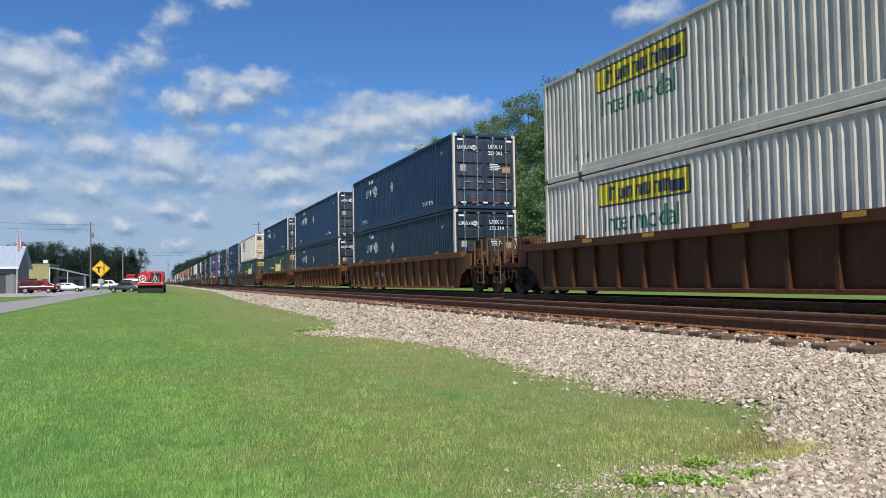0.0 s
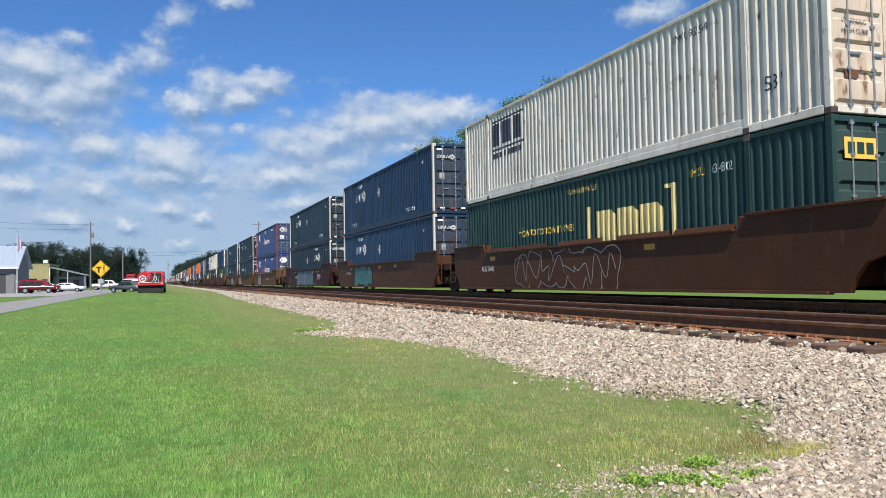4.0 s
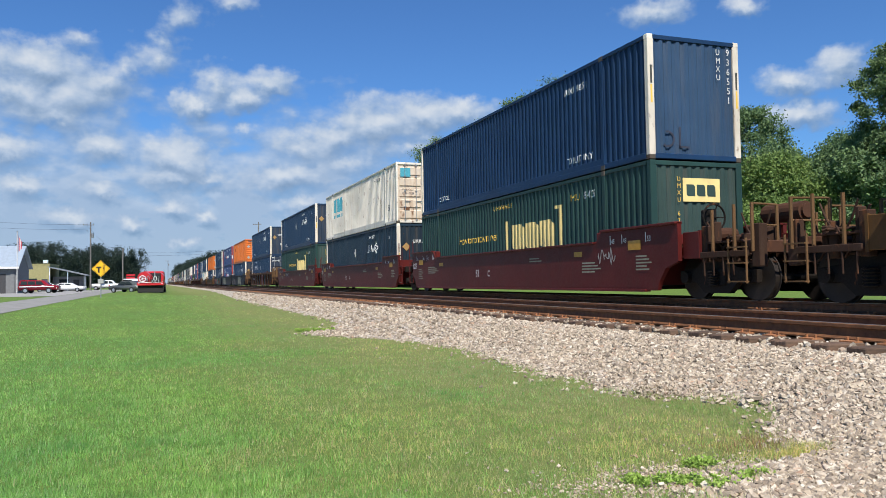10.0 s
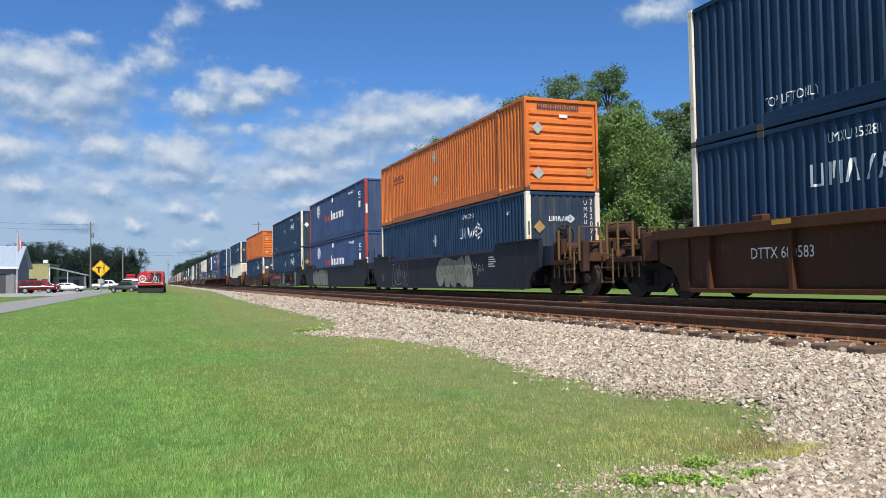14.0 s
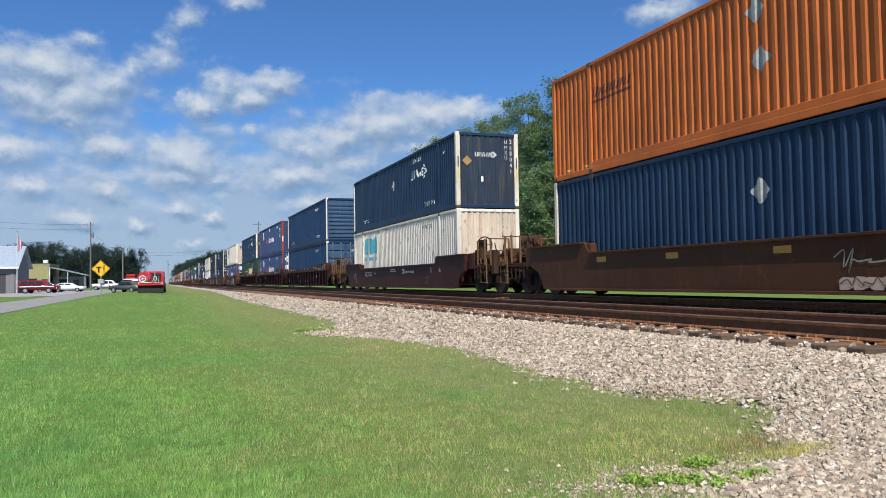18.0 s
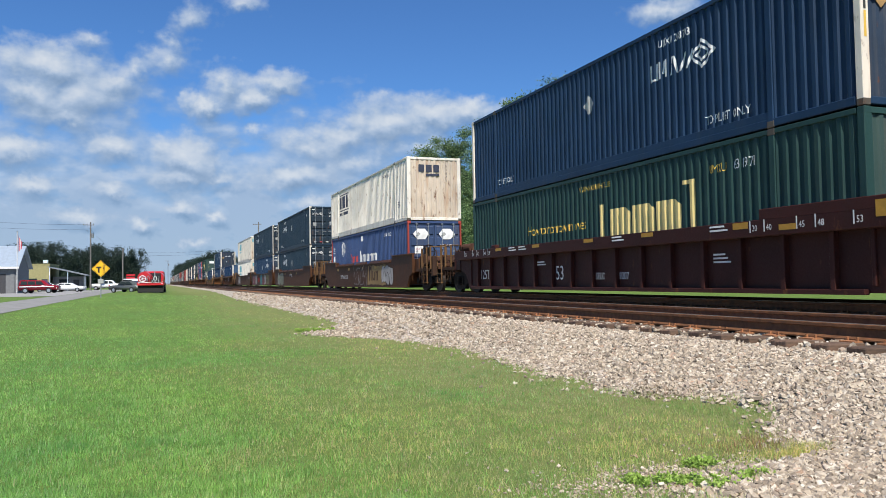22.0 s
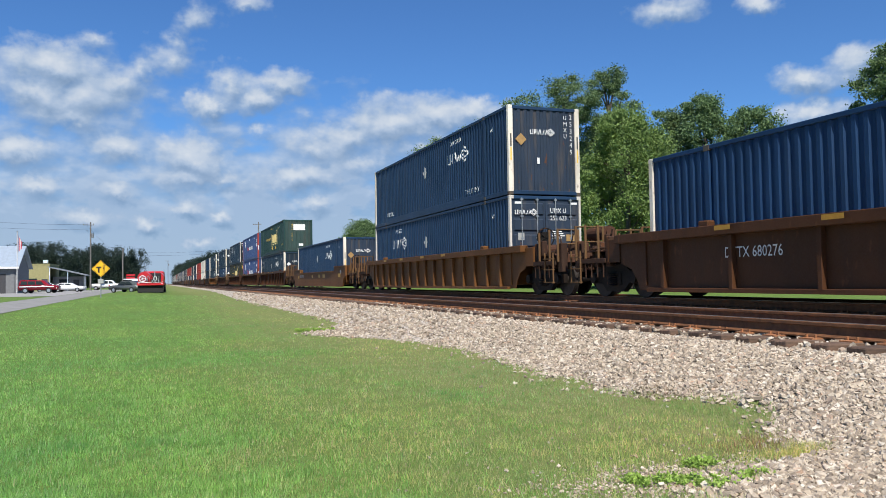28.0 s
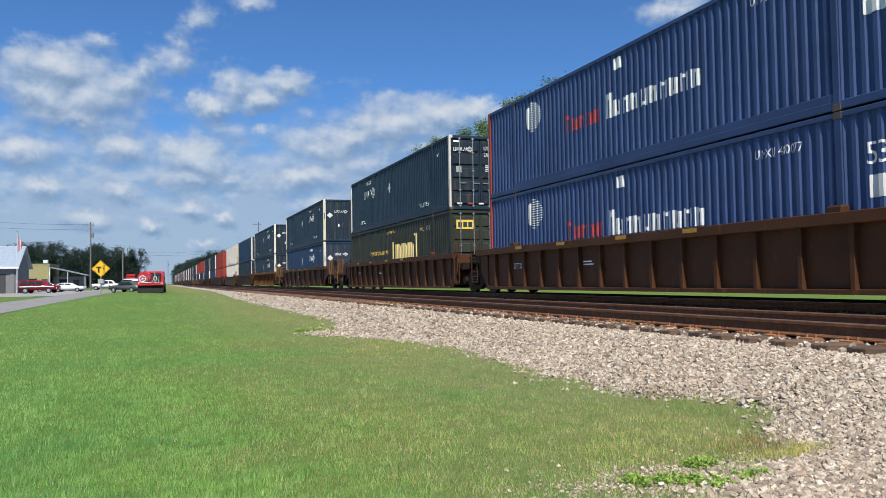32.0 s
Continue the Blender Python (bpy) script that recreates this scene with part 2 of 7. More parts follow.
def bed_mat():
    m, nt, bs = nodes_of("crushed stone bed with shaded gaps")
    tc = nt.nodes.new("ShaderNodeTexCoord")
    vo = add(nt, "ShaderNodeTexVoronoi", Scale=21.0, Randomness=1.0)
    nt.links.new(tc.outputs["Object"], vo.inputs["Vector"])
    sep = nt.nodes.new("ShaderNodeSeparateColor")
    nt.links.new(vo.outputs["Color"], sep.inputs["Color"])
    c = ramp(nt, sep.outputs["Red"], [(0.0, (0.18, 0.155, 0.125)), (0.3, (0.36, 0.305, 0.245)), (0.6, (0.50, 0.43, 0.35)), (0.85, (0.63, 0.57, 0.49)), (1.0, (0.30, 0.265, 0.23))])
    # shade in the gaps between stones, put into the colour
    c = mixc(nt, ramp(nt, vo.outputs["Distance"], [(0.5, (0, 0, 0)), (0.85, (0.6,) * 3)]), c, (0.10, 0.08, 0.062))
    rusty = noise_of(nt, 0.8, 4)
    c = mixc(nt, ramp(nt, rusty, [(0.5, (0, 0, 0)), (0.75, (0.35,) * 3)]), c, (0.30, 0.20, 0.14))
    nt.links.new(c, bs.inputs["Base Color"])
    bs.inputs["Roughness"].default_value = 0.9
    bump_of(nt, bs, vo.outputs["Distance"], -1.0, 0.05)
    return m


M_GRASS, M_BED = ground_mat(), bed_mat()
M_STONE = stone_mat("crushed limestone", True)
M_STONE1 = stone_mat("loose crushed limestone", False)
xs = spread(-4000, 4000, 17.5, 0.25)
ys = spread(-4000, 4000, 60, 0.8)
ground = tagged(sheet("ground", xs, ys, land, M_GRASS), "mown green grass verge with worn brown patches", "grass", kind="structure")

bx = [2.0 + 0.125 * i for i in range(34)] + [6.4, 8.0, 11.0, 14.6, 15.0, 15.6, 16.4, 17.2]
by = [-60 + 1.0 * i for i in range(60)] + [0.3 * i for i in range(140)] + [42 + 2.0 * i for i in range(60)] + [162 + 20.0 * i for i in range(45)]


def bed_height(x, y):
    e = toe(y) + 0.12 * noise.noise((x * 4, y * 4, 5.0))
    return bank(x) + 0.002 + 0.008 * noise.noise((x * 2, y * 2, 0)) - 0.12 * (1 - smooth(e - 0.45, e + 0.15, x))


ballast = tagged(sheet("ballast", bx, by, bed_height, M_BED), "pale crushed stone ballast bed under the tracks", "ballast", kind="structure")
for p in ballast.data.polygons:
    p.use_smooth = False


# ---- tracks ----
def rust_mat():
    m, nt, bs = nodes_of("rusty rail steel")
    n = noise_of(nt, 9, 5)
    nt.links.new(ramp(nt, n, [(0.3, (0.080, 0.032, 0.012)), (0.7, (0.195, 0.080, 0.030))]), bs.inputs["Base Color"])
    bs.inputs["Roughness"].default_value = 0.75
    return m


def tie_mat():
    m, nt, bs = nodes_of("creosoted tie wood")
    info = nt.nodes.new("ShaderNodeObjectInfo")
    n = noise_of(nt, 6, 5, (0.6, 6, 3))
    c = ramp(nt, n, [(0.3, (0.055, 0.037, 0.026)), (0.7, (0.16, 0.10, 0.068))])
    c = mixc(nt, 1.0, c, ramp(nt, info.outputs["Random"], [(0, (0.7,) * 3), (1, (1.3, 1.25, 1.2))]), "MULTIPLY")
    nt.links.new(c, bs.inputs["Base Color"])
    bs.inputs["Roughness"].default_value = 0.9
    bump_of(nt, bs, n, 0.6, 0.02)
    return m


M_RUST, M_TIE = rust_mat(), tie_mat()
M_PLATE = plain("rusty plate", (0.36, 0.155, 0.065), 0.8, 0.0, 0.4, 20)
M_SHINE = plain("worn rail head", (0.42, 0.36, 0.32), 0.35, 0.8, 0.2, 4)
RAIL = [(-0.075, 0), (0.075, 0), (0.075, 0.012), (0.012, 0.035), (0.010, 0.115), (0.037, 0.125), (0.037, 0.155), (0.030, 0.163), (-0.030, 0.163), (-0.037, 0.155), (-0.037, 0.125), (-0.010, 0.115), (-0.012, 0.035), (-0.075, 0.012)]


def track(x, top, label, ties):
    tr = tagged(new("railway_track"), label, "railway track", "railway tracks", "structure")
    tr.location = (x, 0, top)
    for s in (-1, 1):
        r = part("rail", prism(bmesh.new(), [(u, v - 0.163) for u, v in RAIL], "y", -60, 1050), M_RUST, tr, m=Matrix.Translation((s * 0.75, 0, 0)))
        part("rail_head", boxm(-0.028, 0.028, -60, 1050, -0.001, 0.003), M_SHINE, r, "worn running surface of the rail")
    tm = mesh_of("tie", boxm(-1.3, 1.3, -0.115, 0.115, -0.17, 0, 0.012), M_TIE)
    pm = bmesh.new()
    for s in (-1, 1):
        box(pm, s * 0.75 - 0.18, s * 0.75 + 0.18, -0.095, 0.095, 0.0, 0.014)
        for q in (-0.10, 0.10):
            for w in (-0.06, 0.06):
                box(pm, s * 0.75 + q - 0.012, s * 0.75 + q + 0.012, w - 0.012, w + 0.012, 0.014, 0.05)
    pm = mesh_of("tie_plate", pm, M_PLATE)
    r2 = random.Random(int(x * 10))
    verts, faces = [], []
    for k in range(ties):
        y = 1.0 + k * 0.495
        m = Matrix.Translation((r2.uniform(-0.05, 0.05), y + r2.uniform(-0.02, 0.02), -0.178)) @ Matrix.Rotation(radians(r2.uniform(-1, 1)), 4, "Z")
        t = link("tie", tm, tr, "", m)
        link("tie_plate", pm, t)
    bm = bmesh.new()
    for k in range(-40, 0):
        box(bm, -1.3, 1.3, 1.0 + k * 0.495 - 0.115, 1.0 + k * 0.495 + 0.115, -0.35, -0.178)
    for k in range(ties, ties + 300):
        box(bm, -1.3, 1.3, 1.0 + k * 0.495 - 0.115, 1.0 + k * 0.495 + 0.115, -0.35, -0.178)
    tagged(part("far_ties", bm, M_TIE, tr, "distant wooden ties"), kind="stuff")
    return tr


track(7.5, 0.568, "rusty rails on wooden ties in pale ballast", 150)
track(TRACK_X, RAIL_Z, "shaded rails on wooden ties under the train", 50)


# ---- clouds: a far layer that drifts ----
CLOUD_TURN = 1.75
# azimuth, elevation, half width, half height in degrees, and thickness
HIGH_CLOUDS = [(-8.2, 14.4, 2.6, 1.3, 1.3), (-9.4, 12.6, 2.2, 1.6, 1.05), (-6.3, 12.7, 3.0, 2.1, 1.15), (-4.4, 13.4, 2.0, 1.6, 0.95), (-7.2, 11.2, 3.6, 1.0, 0.9), (-0.9, 15.5, 2.4, 1.8, 0.56),
               (-0.1, 16.7, 1.8, 1.4, 0.44), (-2.4, 14.7, 2.0, 1.2, 0.42), (-5.6, 16.5, 2.6, 1.2, 0.26), (1.1, 18.3, 2.6, 1.5, 0.40), (4.6, 19.6, 3.3, 1.0, 0.45), (1.7, 12.5, 1.7, 1.0, 1),
               (3.3, 13.9, 1.5, 1.5, 1), (5.2, 13.3, 2.1, 1.2, 1), (7.2, 14.3, 1.9, 1.1, 0.95), (35.6, 18.5, 3.3, 1.2, 0.7), (41.7, 18.2, 1.9, 0.9, 0.65), (47.6, 13.6, 1.9, 1.2, 1), (44.5, 12.9, 2.1, 1.0, 0.9), (45.1, 10.6, 2.4, 1.0, 1)]
LOW_CLOUDS = [(0.7, 8.7, 2.5, 1.4, 1.35), (0.2, 7.5, 3.1, 1.1, 1.1), (3.0, 7.4, 2.2, 0.9, 0.9), (9.4, 9.7, 3.1, 1.6, 1.0), (11.9, 10.5, 3.1, 1.6, 0.95), (14.9, 11.5, 2.8, 1.7, 1.2), (18.3, 12.0, 3.6, 1.5, 1.05), (21.3, 12.4, 3.0, 1.1, 0.9),
              (12.5, 8.6, 3.6, 1.3, 0.85), (17.5, 9.8, 3.6, 1.2, 0.75), (-10.0, 8.8, 2.8, 1.2, 1.0), (-4.2, 9.4, 3.6, 1.6, 0.85), (5.4, 11.1, 1.6, 0.7, 0.45), (-9.0, 6.7, 2.9, 1.0, 1.05), (-4.4, 6.6, 2.9, 0.9, 1.05), (0.5, 5.4, 1.9, 0.7, 1.13),
              (-2.3, 4.3, 1.4, 0.7, 1.13), (1.1, 2.9, 1.5, 0.6, 1.08), (-6.1, 4.6, 3.0, 0.8, 1.1), (2.6, 4.9, 1.3, 0.6, 1.0), (7.8, 7.6, 4.6, 1.5, 1.05), (9.4, 5.7, 2.8, 1.0, 0.9)]


def cloud_mat():
    m = bpy.data.materials.new("cloud")
    m.use_nodes = True
    nt = m.node_tree
    nt.nodes.clear()
    out = nt.nodes.new("ShaderNodeOutputMaterial")
    uv = nt.nodes.new("ShaderNodeUVMap")
    uv.uv_map = "angles"
    warp = add(nt, "ShaderNodeTexNoise", Scale=0.55, Detail=3.0)
    nt.links.new(uv.outputs["UV"], warp.inputs["Vector"])
    curl = add(nt, "ShaderNodeTexNoise", Scale=1.9, Detail=5.0)
    nt.links.new(uv.outputs["UV"], curl.inputs["Vector"])

    def vec(op, a, b):
        n = nt.nodes.new("ShaderNodeVectorMath")
        n.operation = op
        for sock, v in zip(n.inputs, (a, b)):
            if isinstance(v, tuple):
                sock.default_value = v
            elif v is not None:
                nt.links.new(v, sock)
        return n

    def num(op, a, b, c=None):
        n = nt.nodes.new("ShaderNodeMath")
        n.operation = op
        for sock, v in zip(n.inputs, (a, b, c)):
            if isinstance(v, (int, float)):
                sock.default_value = v
            elif v is not None:
                nt.links.new(v, sock)
        return n.outputs[0]
    off = vec("MULTIPLY", vec("SUBTRACT", warp.outputs["Color"], (0.5, 0.5, 0.5)).outputs[0], (2.0, 1.2, 0)).outputs[0]
    off2 = vec("MULTIPLY", vec("SUBTRACT", curl.outputs["Color"], (0.5, 0.5, 0.5)).outputs[0], (0.9, 0.65, 0)).outputs[0]
    place = vec("ADD", vec("ADD", uv.outputs["UV"], off).outputs[0], off2).outputs[0]

    def density(shift, fine):
        """How thick the cloud is, looked up a little aside of the place itself."""
        p = vec("ADD", place, shift).outputs[0]
        q = vec("ADD", uv.outputs["UV"], shift).outputs[0]
        field = None
        for cx, cy, rx, ry, thick in HIGH_CLOUDS + LOW_CLOUDS:
            d = vec("MULTIPLY", vec("SUBTRACT", p, (cx, cy, 0)).outputs[0], (1 / rx, 1 / ry, 0)).outputs[0]
            f = num("SUBTRACT", thick, vec("LENGTH", d, None).outputs["Value"])
            field = f if field is None else num("SMOOTH_MAX", field, f, 0.55)
        puff = add(nt, "ShaderNodeTexNoise", Scale=0.50, Detail=fine, Roughness=0.50)
        nt.links.new(vec("MULTIPLY", q, (1.0, 1.4, 1.0)).outputs[0], puff.inputs["Vector"])
        band = add(nt, "ShaderNodeTexNoise", Scale=0.30, Detail=fine, Roughness=0.50)
        nt.links.new(vec("MULTIPLY", q, (1.0, 1.7, 1.0)).outputs[0], band.inputs["Vector"])
        sep = nt.nodes.new("ShaderNodeSeparateXYZ")
        nt.links.new(q, sep.inputs["Vector"])
        one = num("MULTIPLY_ADD", num("SUBTRACT", puff.outputs["Fac"], 0.5), 1.5, num("MULTIPLY_ADD", num("MAXIMUM", field, -1.0), 1.05, 0.34))
        # low on the sky the clouds crowd together, above the trees on the far side they thin out
        aside = num("MULTIPLY", num("MAXIMUM", num("SUBTRACT", sep.outputs["X"], 13.0), 0.0), 0.12)
        low = num("SUBTRACT", num("SUBTRACT", 1.56, num("MULTIPLY", sep.outputs["Y"], 0.118)), aside)
        two = num("MULTIPLY_ADD", num("SUBTRACT", band.outputs["Fac"], 0.5), 2.3, low)
        return num("SMOOTH_MAX", one, num("MINIMUM", two, 0.85), 0.35)
    here = density((0.0, 0.0, 0.0), 6.0)
    body = density((0.0, 0.0, 0.0), 3.5)
    above = density((-0.3, 0.7, 0.0), 3.5)
    alpha = ramp(nt, here, [(0.0, (0, 0, 0)), (0.22, (0.22,) * 3), (0.5, (0.66,) * 3), (0.95, (0.95,) * 3)])
    # sunlit tops and shaded undersides are put into the emission colour
    c = ramp(nt, num("MULTIPLY_ADD", num("SUBTRACT", body, above), 0.55, num("MULTIPLY_ADD", num("MINIMUM", here, 1.3), 0.20, 0.30)),
             [(0.0, (0.26, 0.40, 0.62)), (0.36, (0.41, 0.56, 0.79)), (0.58, (0.57, 0.71, 0.92)), (0.98, (0.90, 0.97, 1.06))])
    em = nt.nodes.new("ShaderNodeEmission")
    em.inputs["Strength"].default_value = 0.60
    nt.links.new(c, em.inputs["Color"])
    tr = nt.nodes.new("ShaderNodeBsdfTransparent")
    mx = nt.nodes.new("ShaderNodeMixShader")
    nt.links.new(alpha, mx.inputs["Fac"])
    nt.links.new(tr.outputs[0], mx.inputs[1])
    nt.links.new(em.outputs[0], mx.inputs[2])
    nt.links.new(mx.outputs[0], out.inputs["Surface"])
    return m


def cloud_dome():
    az = [-30 + 2.0 * i for i in range(56)]
    el = [-0.5 + 1.0 * i for i in range(34)]
    R = 4300
    verts = [(R * math.sin(radians(a)) * math.cos(radians(e)), R * math.cos(radians(a)) * math.cos(radians(e)), R * math.sin(radians(e))) for e in el for a in az]
    n = len(az)
    faces = [(j * n + i, j * n + i + 1, (j + 1) * n + i + 1, (j + 1) * n + i) for j in range(len(el) - 1) for i in range(n - 1)]
    me = bpy.data.meshes.new("cloud_layer")
    me.from_pydata(verts, [], faces)
    uv = me.uv_layers.new(name="angles")
    for lp in me.loops:
        uv.data[lp.index].uv = (az[lp.vertex_index % n], el[lp.vertex_index // n])
    me.materials.append(cloud_mat())
    return tagged(new("backdrop", me), "white and grey cumulus clouds in a blue sky", "clouds", kind="structure")


cloud_layer = cloud_dome()


# ---- trees ----
def leaf_mat(name, a, b):
    m, nt, bs = nodes_of(name)
    g = nt.nodes.new("ShaderNodeNewGeometry")
    c = ramp(nt, g.outputs["Random Per Island"], [(0.0, a), (1.0, b)])
    nt.links.new(c, bs.inputs["Base Color"])
    bs.inputs["Roughness"].default_value = 0.65
    bs.inputs["Specular IOR Level"].default_value = 0.25
    tr = nt.nodes.new("ShaderNodeBsdfTranslucent")
    nt.links.new(c, tr.inputs["Color"])
    mx = nt.nodes.new("ShaderNodeMixShader")
    mx.inputs["Fac"].default_value = 0.3
    out = nt.nodes["Material Output"]
    nt.links.new(bs.outputs[0], mx.inputs[1])
    nt.links.new(tr.outputs[0], mx.inputs[2])
    nt.links.new(mx.outputs[0], out.inputs["Surface"])
    return m


M_LEAF_PINE = leaf_mat("pine needles", (0.097, 0.158, 0.073), (0.185, 0.262, 0.113))
M_LEAF_OAK = leaf_mat("oak leaves", (0.090, 0.155, 0.073), (0.177, 0.268, 0.108))
M_LEAF_BRIGHT = leaf_mat("bright young leaves", (0.118, 0.19, 0.054), (0.217, 0.31, 0.092))
# distance haze is put into this leaf colour as a blue tint
M_LEAF_HAZE = leaf_mat("haze-tinted far foliage", (0.022, 0.040, 0.034), (0.042, 0.065, 0.048))
M_BARK = plain("grey brown bark", (0.11, 0.085, 0.065), 0.9, 0, 0.45, 6)


def leaves(name, clumps, per, size, mat, parent, seed, label="", spread_by=0.50):
    """Many small leaf blades spread through clumps (centre, radii)."""
    g = np.random.default_rng(seed)
    cs = []
    for (cx, cy, cz), (rx, ry, rz) in clumps:
        n = int(per)
        d = np.clip(g.normal(size=(n, 3)) * spread_by, -1.1, 1.1)
        cs.append(np.array((cx, cy, cz)) + d * np.array((rx, ry, rz)))
    c = np.concatenate(cs)
    n = len(c)
    a = g.normal(size=(n, 3))
    a /= np.linalg.norm(a, axis=1)[:, None]
    b = np.cross(a, g.normal(size=(n, 3)))
    b /= np.linalg.norm(b, axis=1)[:, None] + 1e-9
    s = size * g.uniform(0.6, 1.4, (n, 1))
    v = np.stack([c - a * s - b * s * 0.55, c - a * s * 0.2 + b * s * 0.65, c + a * s], 1).reshape(-1, 3)
    me = bpy.data.meshes.new(name)
    me.vertices.add(3 * n)
    me.vertices.foreach_set("co", v.ravel())
    me.loops.add(3 * n)
    me.loops.foreach_set("vertex_index", np.arange(3 * n))
    me.polygons.add(n)
    me.polygons.foreach_set("loop_start", np.arange(0, 3 * n, 3))
    me.update(calc_edges=True)
    me.materials.append(mat)
    return link(name, me, parent, label)


def trunk_mesh(bm, pts, r0, r1):
    n = len(pts) - 1
    rings = []
    for i, p in enumerate(pts):
        r = r0 + (r1 - r0) * i / n
        rings.append([bm.verts.new((p[0] + r * math.cos(2 * math.pi * k / 7), p[1] + r * math.sin(2 * math.pi * k / 7), p[2])) for k in range(7)])
    for a, b in zip(rings, rings[1:]):
        for k in range(7):
            bm.faces.new((a[k], a[(k + 1) % 7], b[(k + 1) % 7], b[k]))
    return bm


def tree(x, y, h, w, kind, seed, dense=1.0, leaf=0.17):
    r = random.Random(seed)
    name = {"pine": "pine_tree", "oak": "oak_tree", "bright": "broadleaf_tree"}[kind]
    label = {"pine": "tall slash pine with an open dark green crown", "oak": "dark green live oak with a spreading crown", "bright": "bright green young broadleaf tree in leaf"}[kind]
    ob = tagged(new(name), label, "tree", "trees behind the tracks")
    ob.location = (x, y, land(x, y) - 0.05)
    lean = (r.uniform(-0.04, 0.04), r.uniform(-0.04, 0.04))
    top = 0.9 if kind == "pine" else 0.7
    pts = [(lean[0] * h * t + 0.15 * math.sin(3 * t + seed), lean[1] * h * t, h * t) for t in [i / 7 * top for i in range(8)]]
    bm = trunk_mesh(bmesh.new(), pts, 0.018 * h + 0.05, 0.03 if kind == "pine" else 0.10)
    clumps = []
    base = {"pine": 0.38, "oak": 0.14, "bright": 0.08}[kind]
    n = {"pine": 58, "oak": 96, "bright": 105}[kind]
    for i in range(n):
        t = base + (1 - base) * ((i + r.random()) / n) ** 0.9
        if kind == "pine":
            q = (t - base) / (1 - base)
            rad = w * 0.5 * (0.55 + 1.1 * q - 1.15 * q * q) * r.uniform(0.15, 1.1) * (0.75 + 0.35 * math.sin(t * 19 + seed))
        else:
            q = (t - base) / (1 - base)
            rad = w * 0.5 * math.sqrt(max(0.05, 1 - (1.6 * q - 0.6) ** 2 if q > 0.37 else 0.75 + q * 0.6)) * r.uniform(0.45, 1.0)
        a = i * 2.4 + r.uniform(-0.5, 0.5)
        k = min(7, int(t / top * 7))
        c = (pts[min(k, 7)][0] + rad * math.cos(a), pts[min(k, 7)][1] + rad * math.sin(a), h * t * 0.96)
        s = w * (r.uniform(0.075, 0.145) if kind == "pine" else r.uniform(0.07, 0.15))
        clumps.append((c, (s, s, s * (0.62 if kind == "pine" else 0.75))))
        j = max(0, k - 1)
        if i % 4 == 0:
            trunk_mesh(bm, [pts[j], ((pts[j][0] + c[0]) / 2, (pts[j][1] + c[1]) / 2, (pts[j][2] + c[2]) / 2 + 0.02 * h), c], 0.006 * h, 0.02)
    part("trunk", bm, M_BARK, ob, "grey brown trunk and limbs", smooth=True)
    mat = {"pine": M_LEAF_PINE, "oak": M_LEAF_OAK, "bright": M_LEAF_BRIGHT}[kind]
    leaves("crown", clumps, (480 if kind == "pine" else 400) * dense, leaf * (0.62 if kind == "pine" else 0.72), mat, ob, seed, spread_by=0.40 if kind == "pine" else 0.47)
    return ob


for i, (x, y, h, w, kind) in enumerate([
        (32.5, 126, 11.3, 9, "oak"), (36.5, 104, 20.6, 13, "pine"), (38.5, 98, 21.4, 12, "pine"), (41.0, 91, 22.4, 11, "pine"), (40.1, 81, 22.8, 11, "pine"),
        (40.2, 70.4, 22.8, 10, "pine"), (41.8, 64.6, 22.4, 8.5, "pine"), (38.1, 56.3, 15.8, 9.5, "bright"), (47.5, 62.4, 18.4, 8, "pine"), (48.1, 58.9, 18.6, 7.5, "oak"),
        (41.5, 77, 18.5, 11, "oak"), (42.5, 68, 17.5, 9, "oak"), (39.5, 88, 17, 11, "oak"), (37.5, 97, 15.5, 11, "oak"), (44.0, 62, 15.5, 9, "oak"),
        (52.1, 57.5, 17.2, 8.5, "oak"), (41.6, 43.2, 9.8, 8.0, "bright"), (46.5, 44.5, 8.4, 8, "bright"), (53, 47, 12.6, 9, "oak"), (45.2, 37.0, 16.6, 7.4, "pine"), (57, 50, 13, 9, "oak"),
        (37.5, 92, 11.5, 11, "oak"), (36.5, 80, 12, 10, "oak"), (38, 69, 12.5, 9, "oak"), (34, 112, 10, 10, "oak"), (43, 55, 11, 9, "oak"), (50, 52, 12, 10, "oak"), (34.5, 100, 9, 9, "oak"), (46, 38.5, 11, 8, "oak"), (36, 118, 13, 9, "pine")]):
    tree(x, y, h, w, kind, 11 + i)


def wood(name, x0, y0, x1, y1, h0, h1, n, seed, label):
    """A far belt of trees as one mass of clumps."""
    r = random.Random(seed)
    clumps = []
    for i in range(n):
        t = r.random()
        h = h0 + (h1 - h0) * t
        hh = h * r.uniform(0.68, 1.02)
        cx, cy = x0 + (x1 - x0) * t + r.uniform(-5, 5), y0 + (y1 - y0) * t + r.uniform(-5, 5)
        w = r.uniform(2.2, 3.4)
        for k in range(5):
            q = k / 4
            clumps.append(((cx + r.uniform(-1, 1) * w * 0.5, cy + r.uniform(-2, 2), hh * (0.14 + 0.76 * q)), (w * (1.0 - 0.5 * q * q), w * (1.0 - 0.5 * q * q), hh * 0.13)))
    ob = leaves(name, clumps, 330, 0.22, M_LEAF_HAZE, None, seed)
    return tagged(ob, label, "trees", kind="stuff")


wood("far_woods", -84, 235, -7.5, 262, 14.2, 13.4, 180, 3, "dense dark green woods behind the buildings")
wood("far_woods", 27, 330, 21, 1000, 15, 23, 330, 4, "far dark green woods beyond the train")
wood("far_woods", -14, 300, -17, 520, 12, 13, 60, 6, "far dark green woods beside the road")


